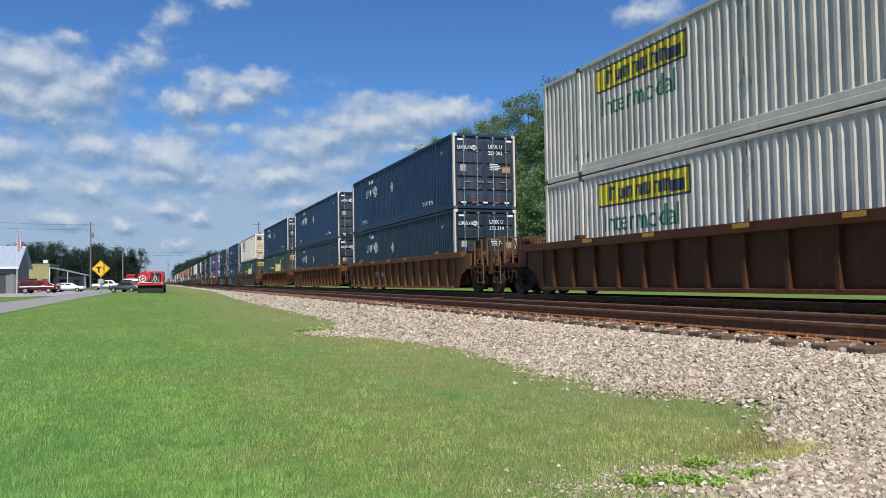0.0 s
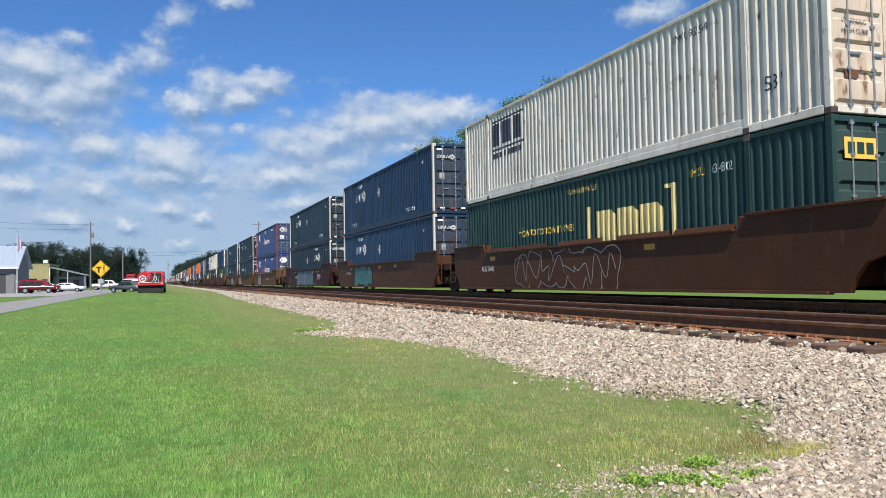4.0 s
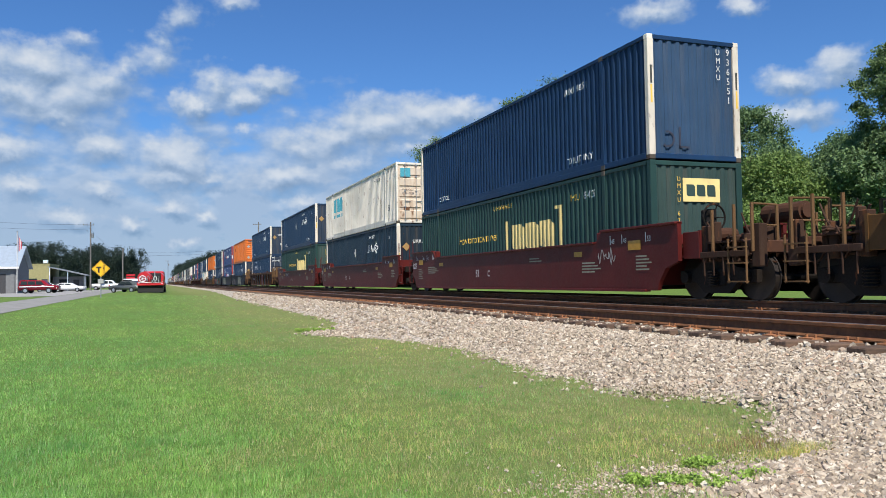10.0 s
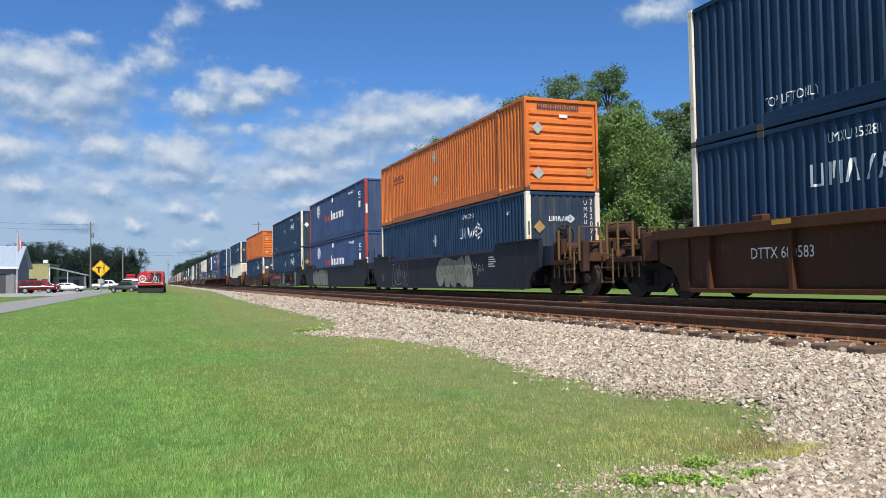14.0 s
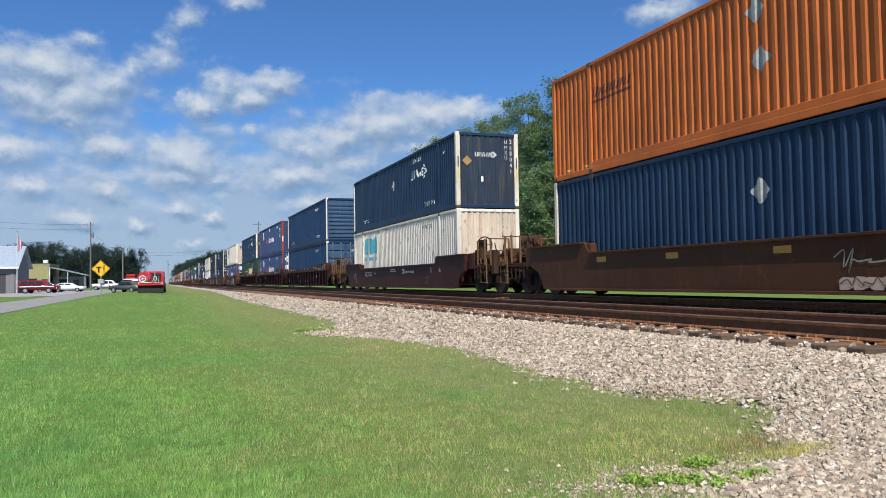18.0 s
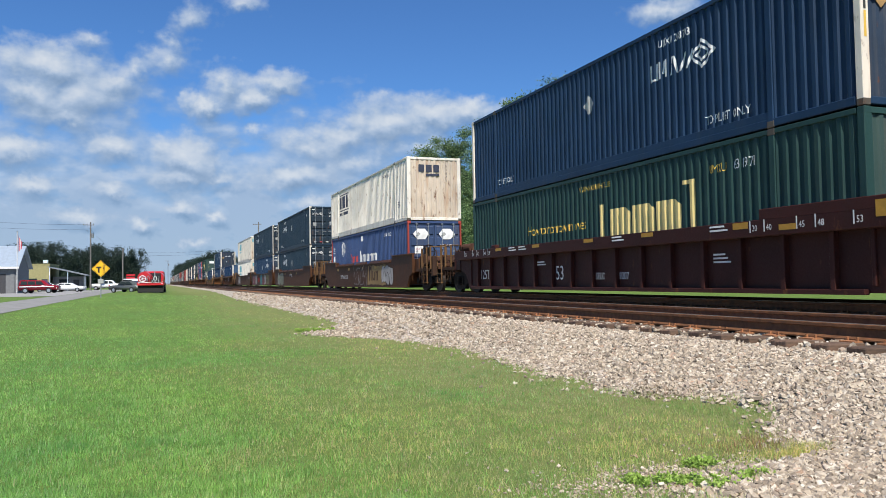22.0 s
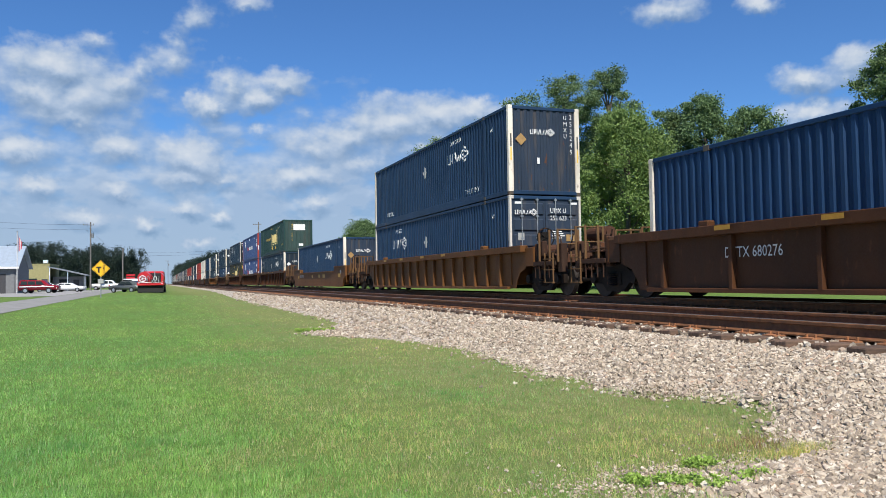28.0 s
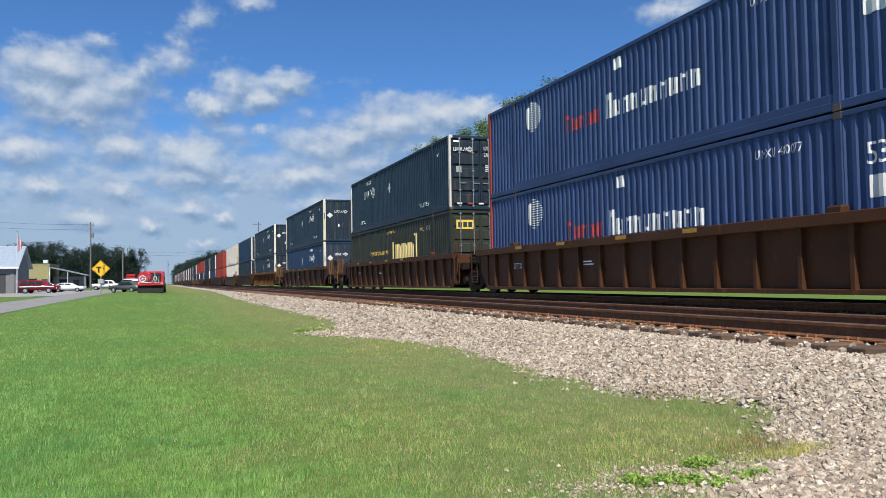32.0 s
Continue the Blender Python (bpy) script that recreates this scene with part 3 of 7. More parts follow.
# ---- road, buildings, vehicles beside the track ----
M_ROAD = paint("worn grey asphalt", (0.33, 0.325, 0.315), rough=0.9, dirt=0.3, dirt_col=(0.23, 0.22, 0.20), spec=0.2)
M_METALROOF = plain("pale metal roofing", (0.46, 0.54, 0.62), 0.35, 0.3, 0.12, 2)
M_SHEDROOF = plain("dull grey shed roofing", (0.20, 0.22, 0.24), 0.6, 0.1, 0.2, 2)
M_SIDING = plain("grey painted siding", (0.17, 0.175, 0.18), 0.7, 0, 0.2, 3)
M_DARKWALL = plain("dark shaded opening", (0.05, 0.05, 0.055), 0.8)
M_YELLOWWALL = plain("pale yellow stucco", (0.29, 0.27, 0.125), 0.85, 0, 0.15, 3)
M_WHITEWALL = plain("white painted boards", (0.72, 0.72, 0.70), 0.6, 0, 0.12, 3)
M_GLASS = plain("dark vehicle glass", (0.02, 0.025, 0.03), 0.08, 0, 0.1)
M_TYRE = plain("black tyre rubber", (0.02, 0.02, 0.02), 0.85)
M_RIM = plain("alloy rim", (0.5, 0.5, 0.5), 0.3, 0.8)
M_REDCAR = plain("glossy red car paint", (0.21, 0.010, 0.018), 0.22, 0, 0.08)
M_REDBRIGHT = plain("bright red truck paint", (0.50, 0.022, 0.028), 0.3, 0, 0.15)
M_WHITECAR = plain("white car paint", (0.78, 0.79, 0.80), 0.25, 0, 0.05)
M_GREYCAR = plain("dark grey car paint", (0.11, 0.12, 0.12), 0.25, 0.3, 0.08)
M_WOODPOLE = plain("weathered pole wood", (0.16, 0.15, 0.14), 0.9, 0, 0.3, 3)
M_LAMP_W = plain("headlamp glass", (0.8, 0.8, 0.75), 0.15)
M_LAMP_R = plain("tail lamp red", (0.5, 0.02, 0.02), 0.2)
M_SIGNY = plain("yellow sign sheet", (0.85, 0.47, 0.015), 0.4, 0, 0.06)
M_BLACK = plain("black sign paint", (0.015, 0.015, 0.015), 0.5)
M_CLOTHR = plain("red flag cloth", (0.45, 0.03, 0.05), 0.85)
M_CLOTHB = plain("blue flag cloth", (0.04, 0.05, 0.16), 0.85)
M_CLOTHW = plain("pale flag cloth", (0.7, 0.66, 0.68), 0.85)

road_xs = [-9.8 + 0.4 * i for i in range(11)]
road_ys = [-80 + 8 * i for i in range(12)] + [16 + 4 * i for i in range(45)] + [196 + 40 * i for i in range(20)]
road = tagged(sheet("road", road_xs, road_ys, lambda x, y: max(land(x, y), 0) + 0.014 + 0.03 * (1 - ((x + 7.8) / 2) ** 2), M_ROAD), "narrow worn grey asphalt road", "road", kind="structure")
apron = tagged(sheet("pavement", [-60 + 4.0 * i for i in range(11)] + [-17 + 1.8 * i for i in range(5)], [86 + 6 * i for i in range(16)], lambda x, y: land(x, y) + 0.03, M_ROAD), "grey paved apron before the buildings", "pavement", kind="structure")


def station_house():
    b = tagged(new("metal_roof_building"), "low grey building with a pale metal gable roof", "building")
    b.location = (-19.6, 127.2, 0)
    part("wall", boxm(-24, 0, 0.0, 12.0, 0, 4.0), M_SIDING, b)
    part("gable", prism(bmesh.new(), [(0.0, 4.0), (12.0, 4.0), (6.0, 6.9)], "x", -23.9, -0.05), M_SIDING, b)
    for y0, y1, z0, z1 in ((-0.7, 6.0, 3.75, 7.1), (12.7, 6.0, 3.75, 7.1)):
        bm = prism(bmesh.new(), [(y0, z0), (y1, z1), (y1, z1 + 0.14), (y0, z0 + 0.14)], "x", -24.6, 0.5)
        rf = part("roof", bm, M_METALROOF, b, "pale standing seam metal roof slope")
        for k in range(40 if y0 < 0 else 0):
            x = -24.4 + k * 0.62
            part("seam", prism(bmesh.new(), [(y0, z0 + 0.14), (y1, z1 + 0.14), (y1, z1 + 0.19), (y0, z0 + 0.19)], "x", x, x + 0.04), M_METALROOF, rf)
    # flat dark panels on the wall; the bays' inner shade is their colour
    for k in range(4):
        part("doorway", boxm(-2.9 - k * 5.2, -0.7 - k * 5.2 - 0.6, -0.02, 0.1, 0, 2.9), M_DARKWALL, b, "dark panel standing for a shaded open bay")
    for k in range(5):
        part("pier", boxm(-0.75 - k * 5.2, -0.15 - k * 5.2, -0.12, 0.05, 0, 3.8), M_SIDING, b)
    part("fascia", boxm(-24.6, 0.5, -0.76, -0.70, 3.62, 3.92), M_WHITEWALL, b)


station_house()


def yellow_house():
    b = tagged(new("yellow_building"), "pale yellow flat-roofed stucco building", "building")
    b.location = (-21.0, 157.5, 0)
    part("wall", boxm(-2.5, 2.2, 0, 14, 0, 4.9), M_YELLOWWALL, b)
    part("parapet", boxm(-2.6, 2.3, -0.1, 14.1, 4.9, 5.1, 0.02), M_YELLOWWALL, b)
    part("door", boxm(0.9, 1.9, -0.04, 0.03, 0, 2.3), M_DARKWALL, b, "dark shop door")
    part("window", boxm(-1.9, 0.2, -0.04, 0.03, 0.9, 2.4), M_GLASS, b)
    part("vent", boxm(1.0, 1.8, 1.0, 1.8, 5.2, 5.8, 0.04), M_METALROOF, b)


yellow_house()


def canopy_house():
    b = tagged(new("canopy_building"), "low grey building under a sloping shed roof", "building")
    b.location = (-16.0, 158, 0)
    part("wall", boxm(-2.5, 2.6, 1.5, 9, 0, 2.7), M_SIDING, b)
    part("roof", prism(bmesh.new(), [(-3.0, 4.4), (3.6, 2.75), (3.6, 2.95), (-3.0, 4.6)], "y", -1.5, 10), M_SHEDROOF, b)
    part("window", boxm(-1.4, 0.2, 1.46, 1.52, 0.8, 2.2), M_GLASS, b)
    part("door", boxm(1.0, 2.0, 1.46, 1.52, 0, 2.1), M_DARKWALL, b)
    for x, z in ((-2.7, 4.3), (0.3, 3.55), (3.2, 2.85)):
        part("post", boxm(x - 0.07, x + 0.07, -1.3, -1.16, 0, z), M_METALROOF, b)


canopy_house()


def vehicle(name, label, place, turn, mat, length, width, profile, glass, wheel_y, wr=0.36, stripe=None):
    """A road vehicle along its local x: side profile of (x, z), glass polygons of (x, z), wheels at the given x."""
    v = tagged(new(name), label, "vehicle")
    v.matrix_basis = Matrix.Translation(place) @ Matrix.Rotation(radians(turn), 4, "Z")
    hw = width / 2
    bm = bmesh.new()
    prism(bm, profile, "y", -hw, hw)
    for vt in bm.verts:
        if vt.co.z > 1.0:
            vt.co.y *= 0.86
    bmesh.ops.bevel(bm, geom=[e for e in bm.edges], offset=0.05, segments=2, affect="EDGES")
    part("body", bm, mat, v, smooth=True)
    for poly in glass:
        for s in (-1, 1):
            part("window", prism(bmesh.new(), poly, "y", s * hw * 0.93 - 0.03, s * hw * 0.93 + 0.03), M_GLASS, v)
    xa, xb = min(p[0] for p in profile), max(p[0] for p in profile)
    for s in (-1, 1):
        part("headlight", boxm(xb - 0.12, xb + 0.01, s * hw * 0.72 - 0.16, s * hw * 0.72 + 0.16, 0.62, 0.82, 0.03), M_LAMP_W, v)
        part("tail_light", boxm(xa - 0.01, xa + 0.1, s * hw * 0.80 - 0.1, s * hw * 0.80 + 0.1, 0.72, 1.0, 0.02), M_LAMP_R, v)
        if stripe:
            part("stripe", boxm(xa + 0.15, xb - 0.25, s * (hw + 0.003) - 0.006, s * (hw + 0.003) + 0.006, stripe[0], stripe[1]), M_WHITECAR, v, "white side stripe")
        for x in wheel_y:
            w = part("wheel", rod(bmesh.new(), (x, s * hw - 0.12 * s, wr), (x, s * hw + 0.02 * s, wr), wr, 20), M_TYRE, v)
            part("rim", rod(bmesh.new(), (x, s * hw, wr), (x, s * hw + 0.03 * s, wr), wr * 0.6, 14), M_RIM, w)
    return v


SUV = [(-2.45, 0.42), (2.45, 0.42), (2.5, 0.95), (2.35, 1.08), (1.25, 1.15), (0.65, 1.78), (-2.2, 1.84), (-2.45, 1.1)]
SUVG = [[(-2.15, 1.2), (-1.3, 1.2), (-1.3, 1.66), (-2.05, 1.68)], [(-1.2, 1.2), (-0.25, 1.2), (-0.25, 1.66), (-1.2, 1.66)], [(-0.15, 1.2), (0.95, 1.2), (0.58, 1.64), (-0.15, 1.66)]]
SEDAN = [(-2.3, 0.36), (2.3, 0.36), (2.35, 0.72), (2.1, 0.86), (1.0, 0.95), (0.25, 1.4), (-1.1, 1.42), (-1.85, 1.0), (-2.3, 0.95)]
SEDANG = [[(-1.55, 1.0), (-0.45, 1.0), (-0.45, 1.33), (-1.05, 1.34)], [(-0.35, 1.0), (0.75, 1.0), (0.2, 1.32), (-0.35, 1.33)]]
PICK = [(-2.9, 0.5), (2.9, 0.5), (2.95, 1.0), (2.75, 1.15), (1.6, 1.22), (1.05, 1.85), (-0.35, 1.88), (-0.5, 1.25), (-2.9, 1.22)]
PICKG = [[(-0.3, 1.28), (0.4, 1.28), (0.4, 1.72), (-0.25, 1.72)], [(0.5, 1.28), (1.35, 1.28), (0.98, 1.72), (0.5, 1.72)]]
vehicle("red_suv", "dark red sport utility wagon with white side stripe, parked", (-15.4, 118.8, 0.04), -14, M_REDCAR, 4.9, 1.95, SUV, SUVG, (-1.5, 1.55), 0.38, (0.86, 0.98))
vehicle("white_sedan", "white sedan parked on the paved apron", (-13.1, 132.9, 0.04), -12, M_WHITECAR, 4.6, 1.8, SEDAN, SEDANG, (-1.4, 1.45), 0.33)
vehicle("white_pickup", "white pickup truck parked on the road", (-9.5, 163.5, 0.04), -6, M_WHITECAR, 5.8, 2.0, PICK, PICKG, (-1.8, 1.9), 0.4)
vehicle("grey_car", "dark grey hatchback parked on the grass", (-3.7, 106.5, 0.02), -42, M_GREYCAR, 4.7, 1.9, [(-x * 1.0, z * 1.06) for x, z in SEDAN[::-1]], [[(-x * 1.0, z * 1.06) for x, z in g[::-1]] for g in SEDANG], (-1.45, 1.5), 0.36)
vehicle("white_sedan", "white sedan parked behind a red wagon", (-16.5, 138, 0.04), 8, M_WHITECAR, 4.6, 1.8, SEDAN, SEDANG, (-1.4, 1.45), 0.33)
vehicle("silver_wagon", "pale silver wagon parked beyond a grey car", (-3.0, 117, 0.04), -64, M_WHITECAR, 4.9, 1.95, SUV, SUVG, (-1.5, 1.55), 0.38)


def brush_truck():
    v = tagged(new("red_tanker_truck"), "bright red tank truck with hose reels, seen from behind", "truck")
    v.matrix_basis = Matrix.Translation((-0.75, 81.4, land(-0.75, 81.4))) @ Matrix.Rotation(radians(-3), 4, "Z")
    part("bed", boxm(-1.25, 1.25, -0.1, 4.2, 0.80, 1.04, 0.04), M_REDBRIGHT, v)
    part("bumper", boxm(-1.22, 1.22, -0.26, -0.1, 0.74, 0.90, 0.03), M_REDBRIGHT, v)
    part("mud_flap", boxm(-1.20, 1.20, -0.02, 0.05, 0.06, 0.80), M_TYRE, v, "black rubber flap")
    for x in (-0.62, 0.62):
        bm = rod(bmesh.new(), (x, 0.1, 1.50), (x, 3.6, 1.50), 0.60, 20)
        part("tank", bm, M_REDBRIGHT, v, "rounded red tank", smooth=False)
        bm = bmesh.new()
        ring_z = rod(bm, (x - 0.02, -0.06, 1.42), (x - 0.02, 0.10, 1.42), 0.36, 20)
        part("hose_reel", bm, M_CLOTHR if x < 0 else M_BLACK, v, "round hose reel")
        part("lamp", rod(bmesh.new(), (x * 1.75, -0.12, 0.86), (x * 1.75, -0.08, 0.86), 0.09, 12), M_LAMP_W, v)
    part("ladder", boxm(0.35, 0.45, -0.14, -0.10, 0.98, 2.1), M_STEEL, v)
    part("valve_panel", boxm(0.05, 0.95, -0.12, -0.02, 1.0, 1.35, 0.02), M_BLACK, v)
    for k in range(3):
        part("valve", rod(bmesh.new(), (0.2 + 0.28 * k, -0.2, 1.18), (0.2 + 0.28 * k, -0.12, 1.18), 0.07, 10), M_RIM, v)
    for k in range(4):
        part("hose", rod(bmesh.new(), (-0.9 + 0.55 * k, -0.16, 1.0), (-0.7 + 0.5 * k, -0.12, 1.45 + 0.2 * (k % 2)), 0.035, 8), M_STEEL if k % 2 else M_BLACK, v)
    bm = bmesh.new()
    for a in range(18):
        p, q = 2 * math.pi * a / 18, 2 * math.pi * (a + 1) / 18
        rod(bm, (-0.74 + 0.30 * math.cos(p), -0.16, 1.42 + 0.30 * math.sin(p)), (-0.74 + 0.30 * math.cos(q), -0.16, 1.42 + 0.30 * math.sin(q)), 0.04, 6)
    for a in range(5):
        p = 2 * math.pi * a / 5
        rod(bm, (-0.74, -0.16, 1.42), (-0.74 + 0.30 * math.cos(p), -0.16, 1.42 + 0.30 * math.sin(p)), 0.025, 6)
    part("reel_rim", bm, M_WHITECAR, v, "pale spoked reel rim")
    for k in range(3):
        bm = bmesh.new()
        for a in range(10):
            p, q = math.pi * a / 10, math.pi * (a + 1) / 10
            rod(bm, (-0.2 + 0.32 * k + 0.16 * math.cos(p), -0.2, 1.25 + 0.42 * math.sin(p)), (-0.2 + 0.32 * k + 0.16 * math.cos(q), -0.2, 1.25 + 0.42 * math.sin(q)), 0.03, 6)
        part("hose_loop", bm, (M_STEEL, M_REDBRIGHT, M_WHITECAR)[k], v, "looped hose")
    part("hose_rack", boxm(0.1, 0.95, -0.10, 0.05, 1.45, 1.95, 0.03), M_BLACK, v, "dark hose rack")
    part("rail", rod(bmesh.new(), (-1.1, -0.15, 1.05), (1.1, -0.15, 1.05), 0.03, 8), M_STEEL, v)
    part("cab", boxm(-1.05, 1.05, 4.3, 6.2, 0.55, 2.2, 0.12), M_REDBRIGHT, v)
    part("rear_window", boxm(-0.8, 0.8, 4.27, 4.31, 1.45, 2.0), M_GLASS, v)
    for s in (-1, 1):
        for y in (0.9, 5.2):
            w = part("wheel", rod(bmesh.new(), (s * 0.85, y, 0.48), (s * 1.18, y, 0.48), 0.48, 20), M_TYRE, v)
            part("rim", rod(bmesh.new(), (s * 1.15, y, 0.48), (s * 1.2, y, 0.48), 0.26, 14), M_RIM, w)


brush_truck()


def warning_sign():
    s = tagged(new("warning_sign"), "yellow diamond junction warning sign on a steel post", "road sign")
    s.location = (-4.13, 63.93, land(-4.13, 63.93))
    s.rotation_euler = (0, 0, radians(-4))
    z = 2.21
    r = 0.645
    part("post", boxm(-0.035, 0.035, 0.0, 0.05, -0.3, z + 0.5), M_STEEL, s)
    plate = part("sign_plate", prism(bmesh.new(), [(-r, z), (0, z - r), (r, z), (0, z + r)], "y", -0.012, -0.006), M_SIGNY, s)
    part("border", mesh_ring(z, r * 0.93, r * 0.88), M_BLACK, plate)
    part("symbol", boxm(-0.33, 0.05, -0.022, -0.014, z + 0.03, z + 0.16), M_BLACK, plate, "black bar of a side road")
    part("symbol", boxm(-0.20, -0.08, -0.022, -0.014, z - 0.30, z + 0.03), M_BLACK, plate, "black bar of the main road")
    bm = boxm(0.14, 0.17, -0.022, -0.014, z - 0.33, z + 0.3)
    box(bm, 0.27, 0.30, -0.022, -0.014, z - 0.33, z + 0.3)
    for k in range(7):
        box(bm, 0.17, 0.27, -0.022, -0.014, z - 0.28 + k * 0.09, z - 0.25 + k * 0.09)
    part("symbol", bm, M_BLACK, plate, "black rail track symbol")
    part("lower_plate", boxm(-0.2, 0.2, -0.02, 0.0, z - 1.12, z - 0.80), M_GREY, s)


def mesh_ring(z, r1, r0):
    bm = bmesh.new()
    c = [(-1, 0), (0, -1), (1, 0), (0, 1)]
    for i in range(4):
        a, b = c[i], c[(i + 1) % 4]
        prism(bm, [(a[0] * r1, z + a[1] * r1), (b[0] * r1, z + b[1] * r1), (b[0] * r0, z + b[1] * r0), (a[0] * r0, z + a[1] * r0)], "y", -0.018, -0.013)
    return bm


warning_sign()


def utility_pole(x, y, h, arms, label):
    p = tagged(new("utility_pole"), label, "utility pole", "utility poles")
    p.location = (x, y, land(x, y))
    part("pole", trunk_mesh(bmesh.new(), [(0, 0, -0.4), (0, 0, h * 0.5), (0, 0, h)], 0.17, 0.11), M_WOODPOLE, p, smooth=True)
    for k in range(arms):
        z = h - 0.6 - 0.9 * k
        part("crossarm", boxm(-1.25, 0.6, -0.14, -0.05, z, z + 0.12), M_WOODPOLE, p)
        for q in (-1.15, -0.6, 0.5):
            part("insulator", rod(bmesh.new(), (q, -0.1, z + 0.12), (q, -0.1, z + 0.32), 0.05, 8), M_STEEL, p)
    if arms:
        part("transformer", rod(bmesh.new(), (0.35, 0, h - 2.9), (0.35, 0, h - 2.1), 0.22, 12), M_STEEL, p)
    return p


utility_pole(-11.8, 155.8, 12.7, 1, "tall weathered utility pole with a crossarm")
utility_pole(-6.06, 150, 7.6, 0, "short wooden pole beside the parked cars")
utility_pole(-10.3, 259.8, 12.1, 0, "far wooden utility pole")
utility_pole(4.6, 425, 13.2, 1, "far wooden utility pole beside the track")
utility_pole(20.5, 171, 14.2, 1, "wooden utility pole behind the train")


def wire(a, b, sag, label):
    w = tagged(new("overhead_wire"), label, "wire", "overhead wires")
    bm = bmesh.new()
    pts = [Vector(a).lerp(Vector(b), i / 16) + Vector((0, 0, -sag * 4 * (i / 16) * (1 - i / 16))) for i in range(17)]
    for p, q in zip(pts, pts[1:]):
        rod(bm, p, q, 0.016, 5)
    part("strand", bm, M_BLACK, w)


for dz in (12.3, 11.4):
    wire((-12.6, 155.8, dz), (-10.9, 259.8, dz - 0.8), 1.2, "thin dark overhead wire between poles")
    wire((-12.6, 155.8, dz), (-45, 120, dz + 1), 1.2, "thin dark overhead wire between poles")
    wire((-10.3, 259.8, dz - 0.9), (21.5, 265, dz), 0.8, "thin dark overhead wire across the tracks")


def flagpole():
    p = tagged(new("flagpole"), "white flagpole with a drooping red, white and blue flag", "flagpole")
    p.location = (-19.2, 125.6, 0)
    part("pole", rod(bmesh.new(), (0, 0, 0), (0, 0, 8.9), 0.06, 10), M_WHITEWALL, p)
    part("finial", rod(bmesh.new(), (0, 0, 8.9), (0, 0, 9.05), 0.1, 10), M_STEEL, p)
    for k in range(5):
        x = 0.06 + 0.11 * k
        bm = bmesh.new()
        prism(bm, [(x, 8.55 - 0.22 * k), (x + 0.11, 8.33 - 0.22 * k), (x + 0.11, 6.1 + 0.12 * k), (x, 5.9 + 0.12 * k)], "y", 0.05 * (k % 2), 0.05 * (k % 2) + 0.02)
        part("flag_stripe", bm, (M_CLOTHB, M_CLOTHW, M_CLOTHR, M_CLOTHW, M_CLOTHR)[k], p)



flagpole()


def notice():
    s = tagged(new("red_banner_sign"), "small red banner sign on a post", "sign")
    s.location = (-6.2, 190, 0)
    part("post", boxm(-0.06, 0.06, 0, 0.08, 0, 2.6), M_STEEL, s)
    for k in range(3):
        part("panel", boxm(-0.7, 1.1, -0.05, 0, 1.7 + k * 0.6, 2.15 + k * 0.6), M_REDBRIGHT, s)


notice()


# ---- freight containers ----
CL, CW, CH = 16.154, 2.591, 2.896
HL, HW = CL / 2, CW / 2
PITCH, DEEP = 0.236, 0.038


def corrug(u):
    """Depth of the wall's wave below its outer face at u metres."""
    p = (u % PITCH) / PITCH
    if p < 0.34:
        return 0.0
    if p < 0.50:
        return DEEP * (p - 0.34) / 0.16
    if p < 0.84:
        return DEEP
    return DEEP * (1 - (p - 0.84) / 0.16)


def corrugated(u0, u1, v0, v1, put):
    """A pressed wall between u0 and u1, v0 and v1. put(u, v, depth) gives the place."""
    us = [u0]
    k = math.floor(u0 / PITCH)
    while k * PITCH < u1:
        us += [k * PITCH + PITCH * q for q in (0.0, 0.34, 0.50, 0.84)]
        k += 1
    us = sorted({round(u, 5) for u in us if u0 <= u <= u1} | {u0, u1})
    bm = bmesh.new()
    rows = [[bm.verts.new(put(u, v, corrug(u))) for u in us] for v in (v0, v1)]
    for i in range(len(us) - 1):
        bm.faces.new((rows[0][i], rows[0][i + 1], rows[1][i + 1], rows[1][i]))
    return bm


TEXTS = {}


def text_mesh(body, size, mat, squeeze=1.0, wave=None, thick=0.0, bold=0.0):
    """Lettering as a mesh in its own plane: x right, y up, origin at the left foot. wave: offset of the corrugation it lies on."""
    key = (body, size, mat.name, squeeze, wave)
    if key in TEXTS:
        return TEXTS[key]
    cu = bpy.data.curves.new("lettering", "FONT")
    cu.body, cu.size, cu.resolution_u, cu.offset = body, size, 2, bold
    ob = bpy.data.objects.new("lettering", cu)
    me = bpy.data.meshes.new_from_object(ob)
    bpy.data.objects.remove(ob)
    me.materials.clear()
    me.materials.append(mat)
    bm = bmesh.new()
    bm.from_mesh(me)
    bmesh.ops.scale(bm, vec=(squeeze, 1, 1), verts=bm.verts)
    if wave is not None:
        wave_flat(bm, wave)
    bm.to_mesh(me)
    bm.free()
    TEXTS[key] = me
    return me


def wave_flat(bm, offset):
    """Fold flat marks (x right, y up) into the corrugation; offset: the wall's u at x = 0, u falls as x grows."""
    xs = [v.co.x for v in bm.verts]
    lo, hi = offset - max(xs), offset - min(xs)
    k = math.floor(lo / PITCH)
    while k * PITCH < hi:
        for q in (0.0, 0.34, 0.50, 0.84):
            u = k * PITCH + q * PITCH
            if lo < u < hi:
                bmesh.ops.bisect_plane(bm, geom=list(bm.verts) + list(bm.edges) + list(bm.faces), dist=1e-5,
                                       plane_co=(offset - u, 0, 0), plane_no=(1, 0, 0))
        k += 1
    for v in bm.verts:
        v.co.z -= corrug(offset - v.co.x)


def shape(bm, pts):
    bm.faces.new([bm.verts.new((x, y, 0)) for x, y in pts])
    return bm


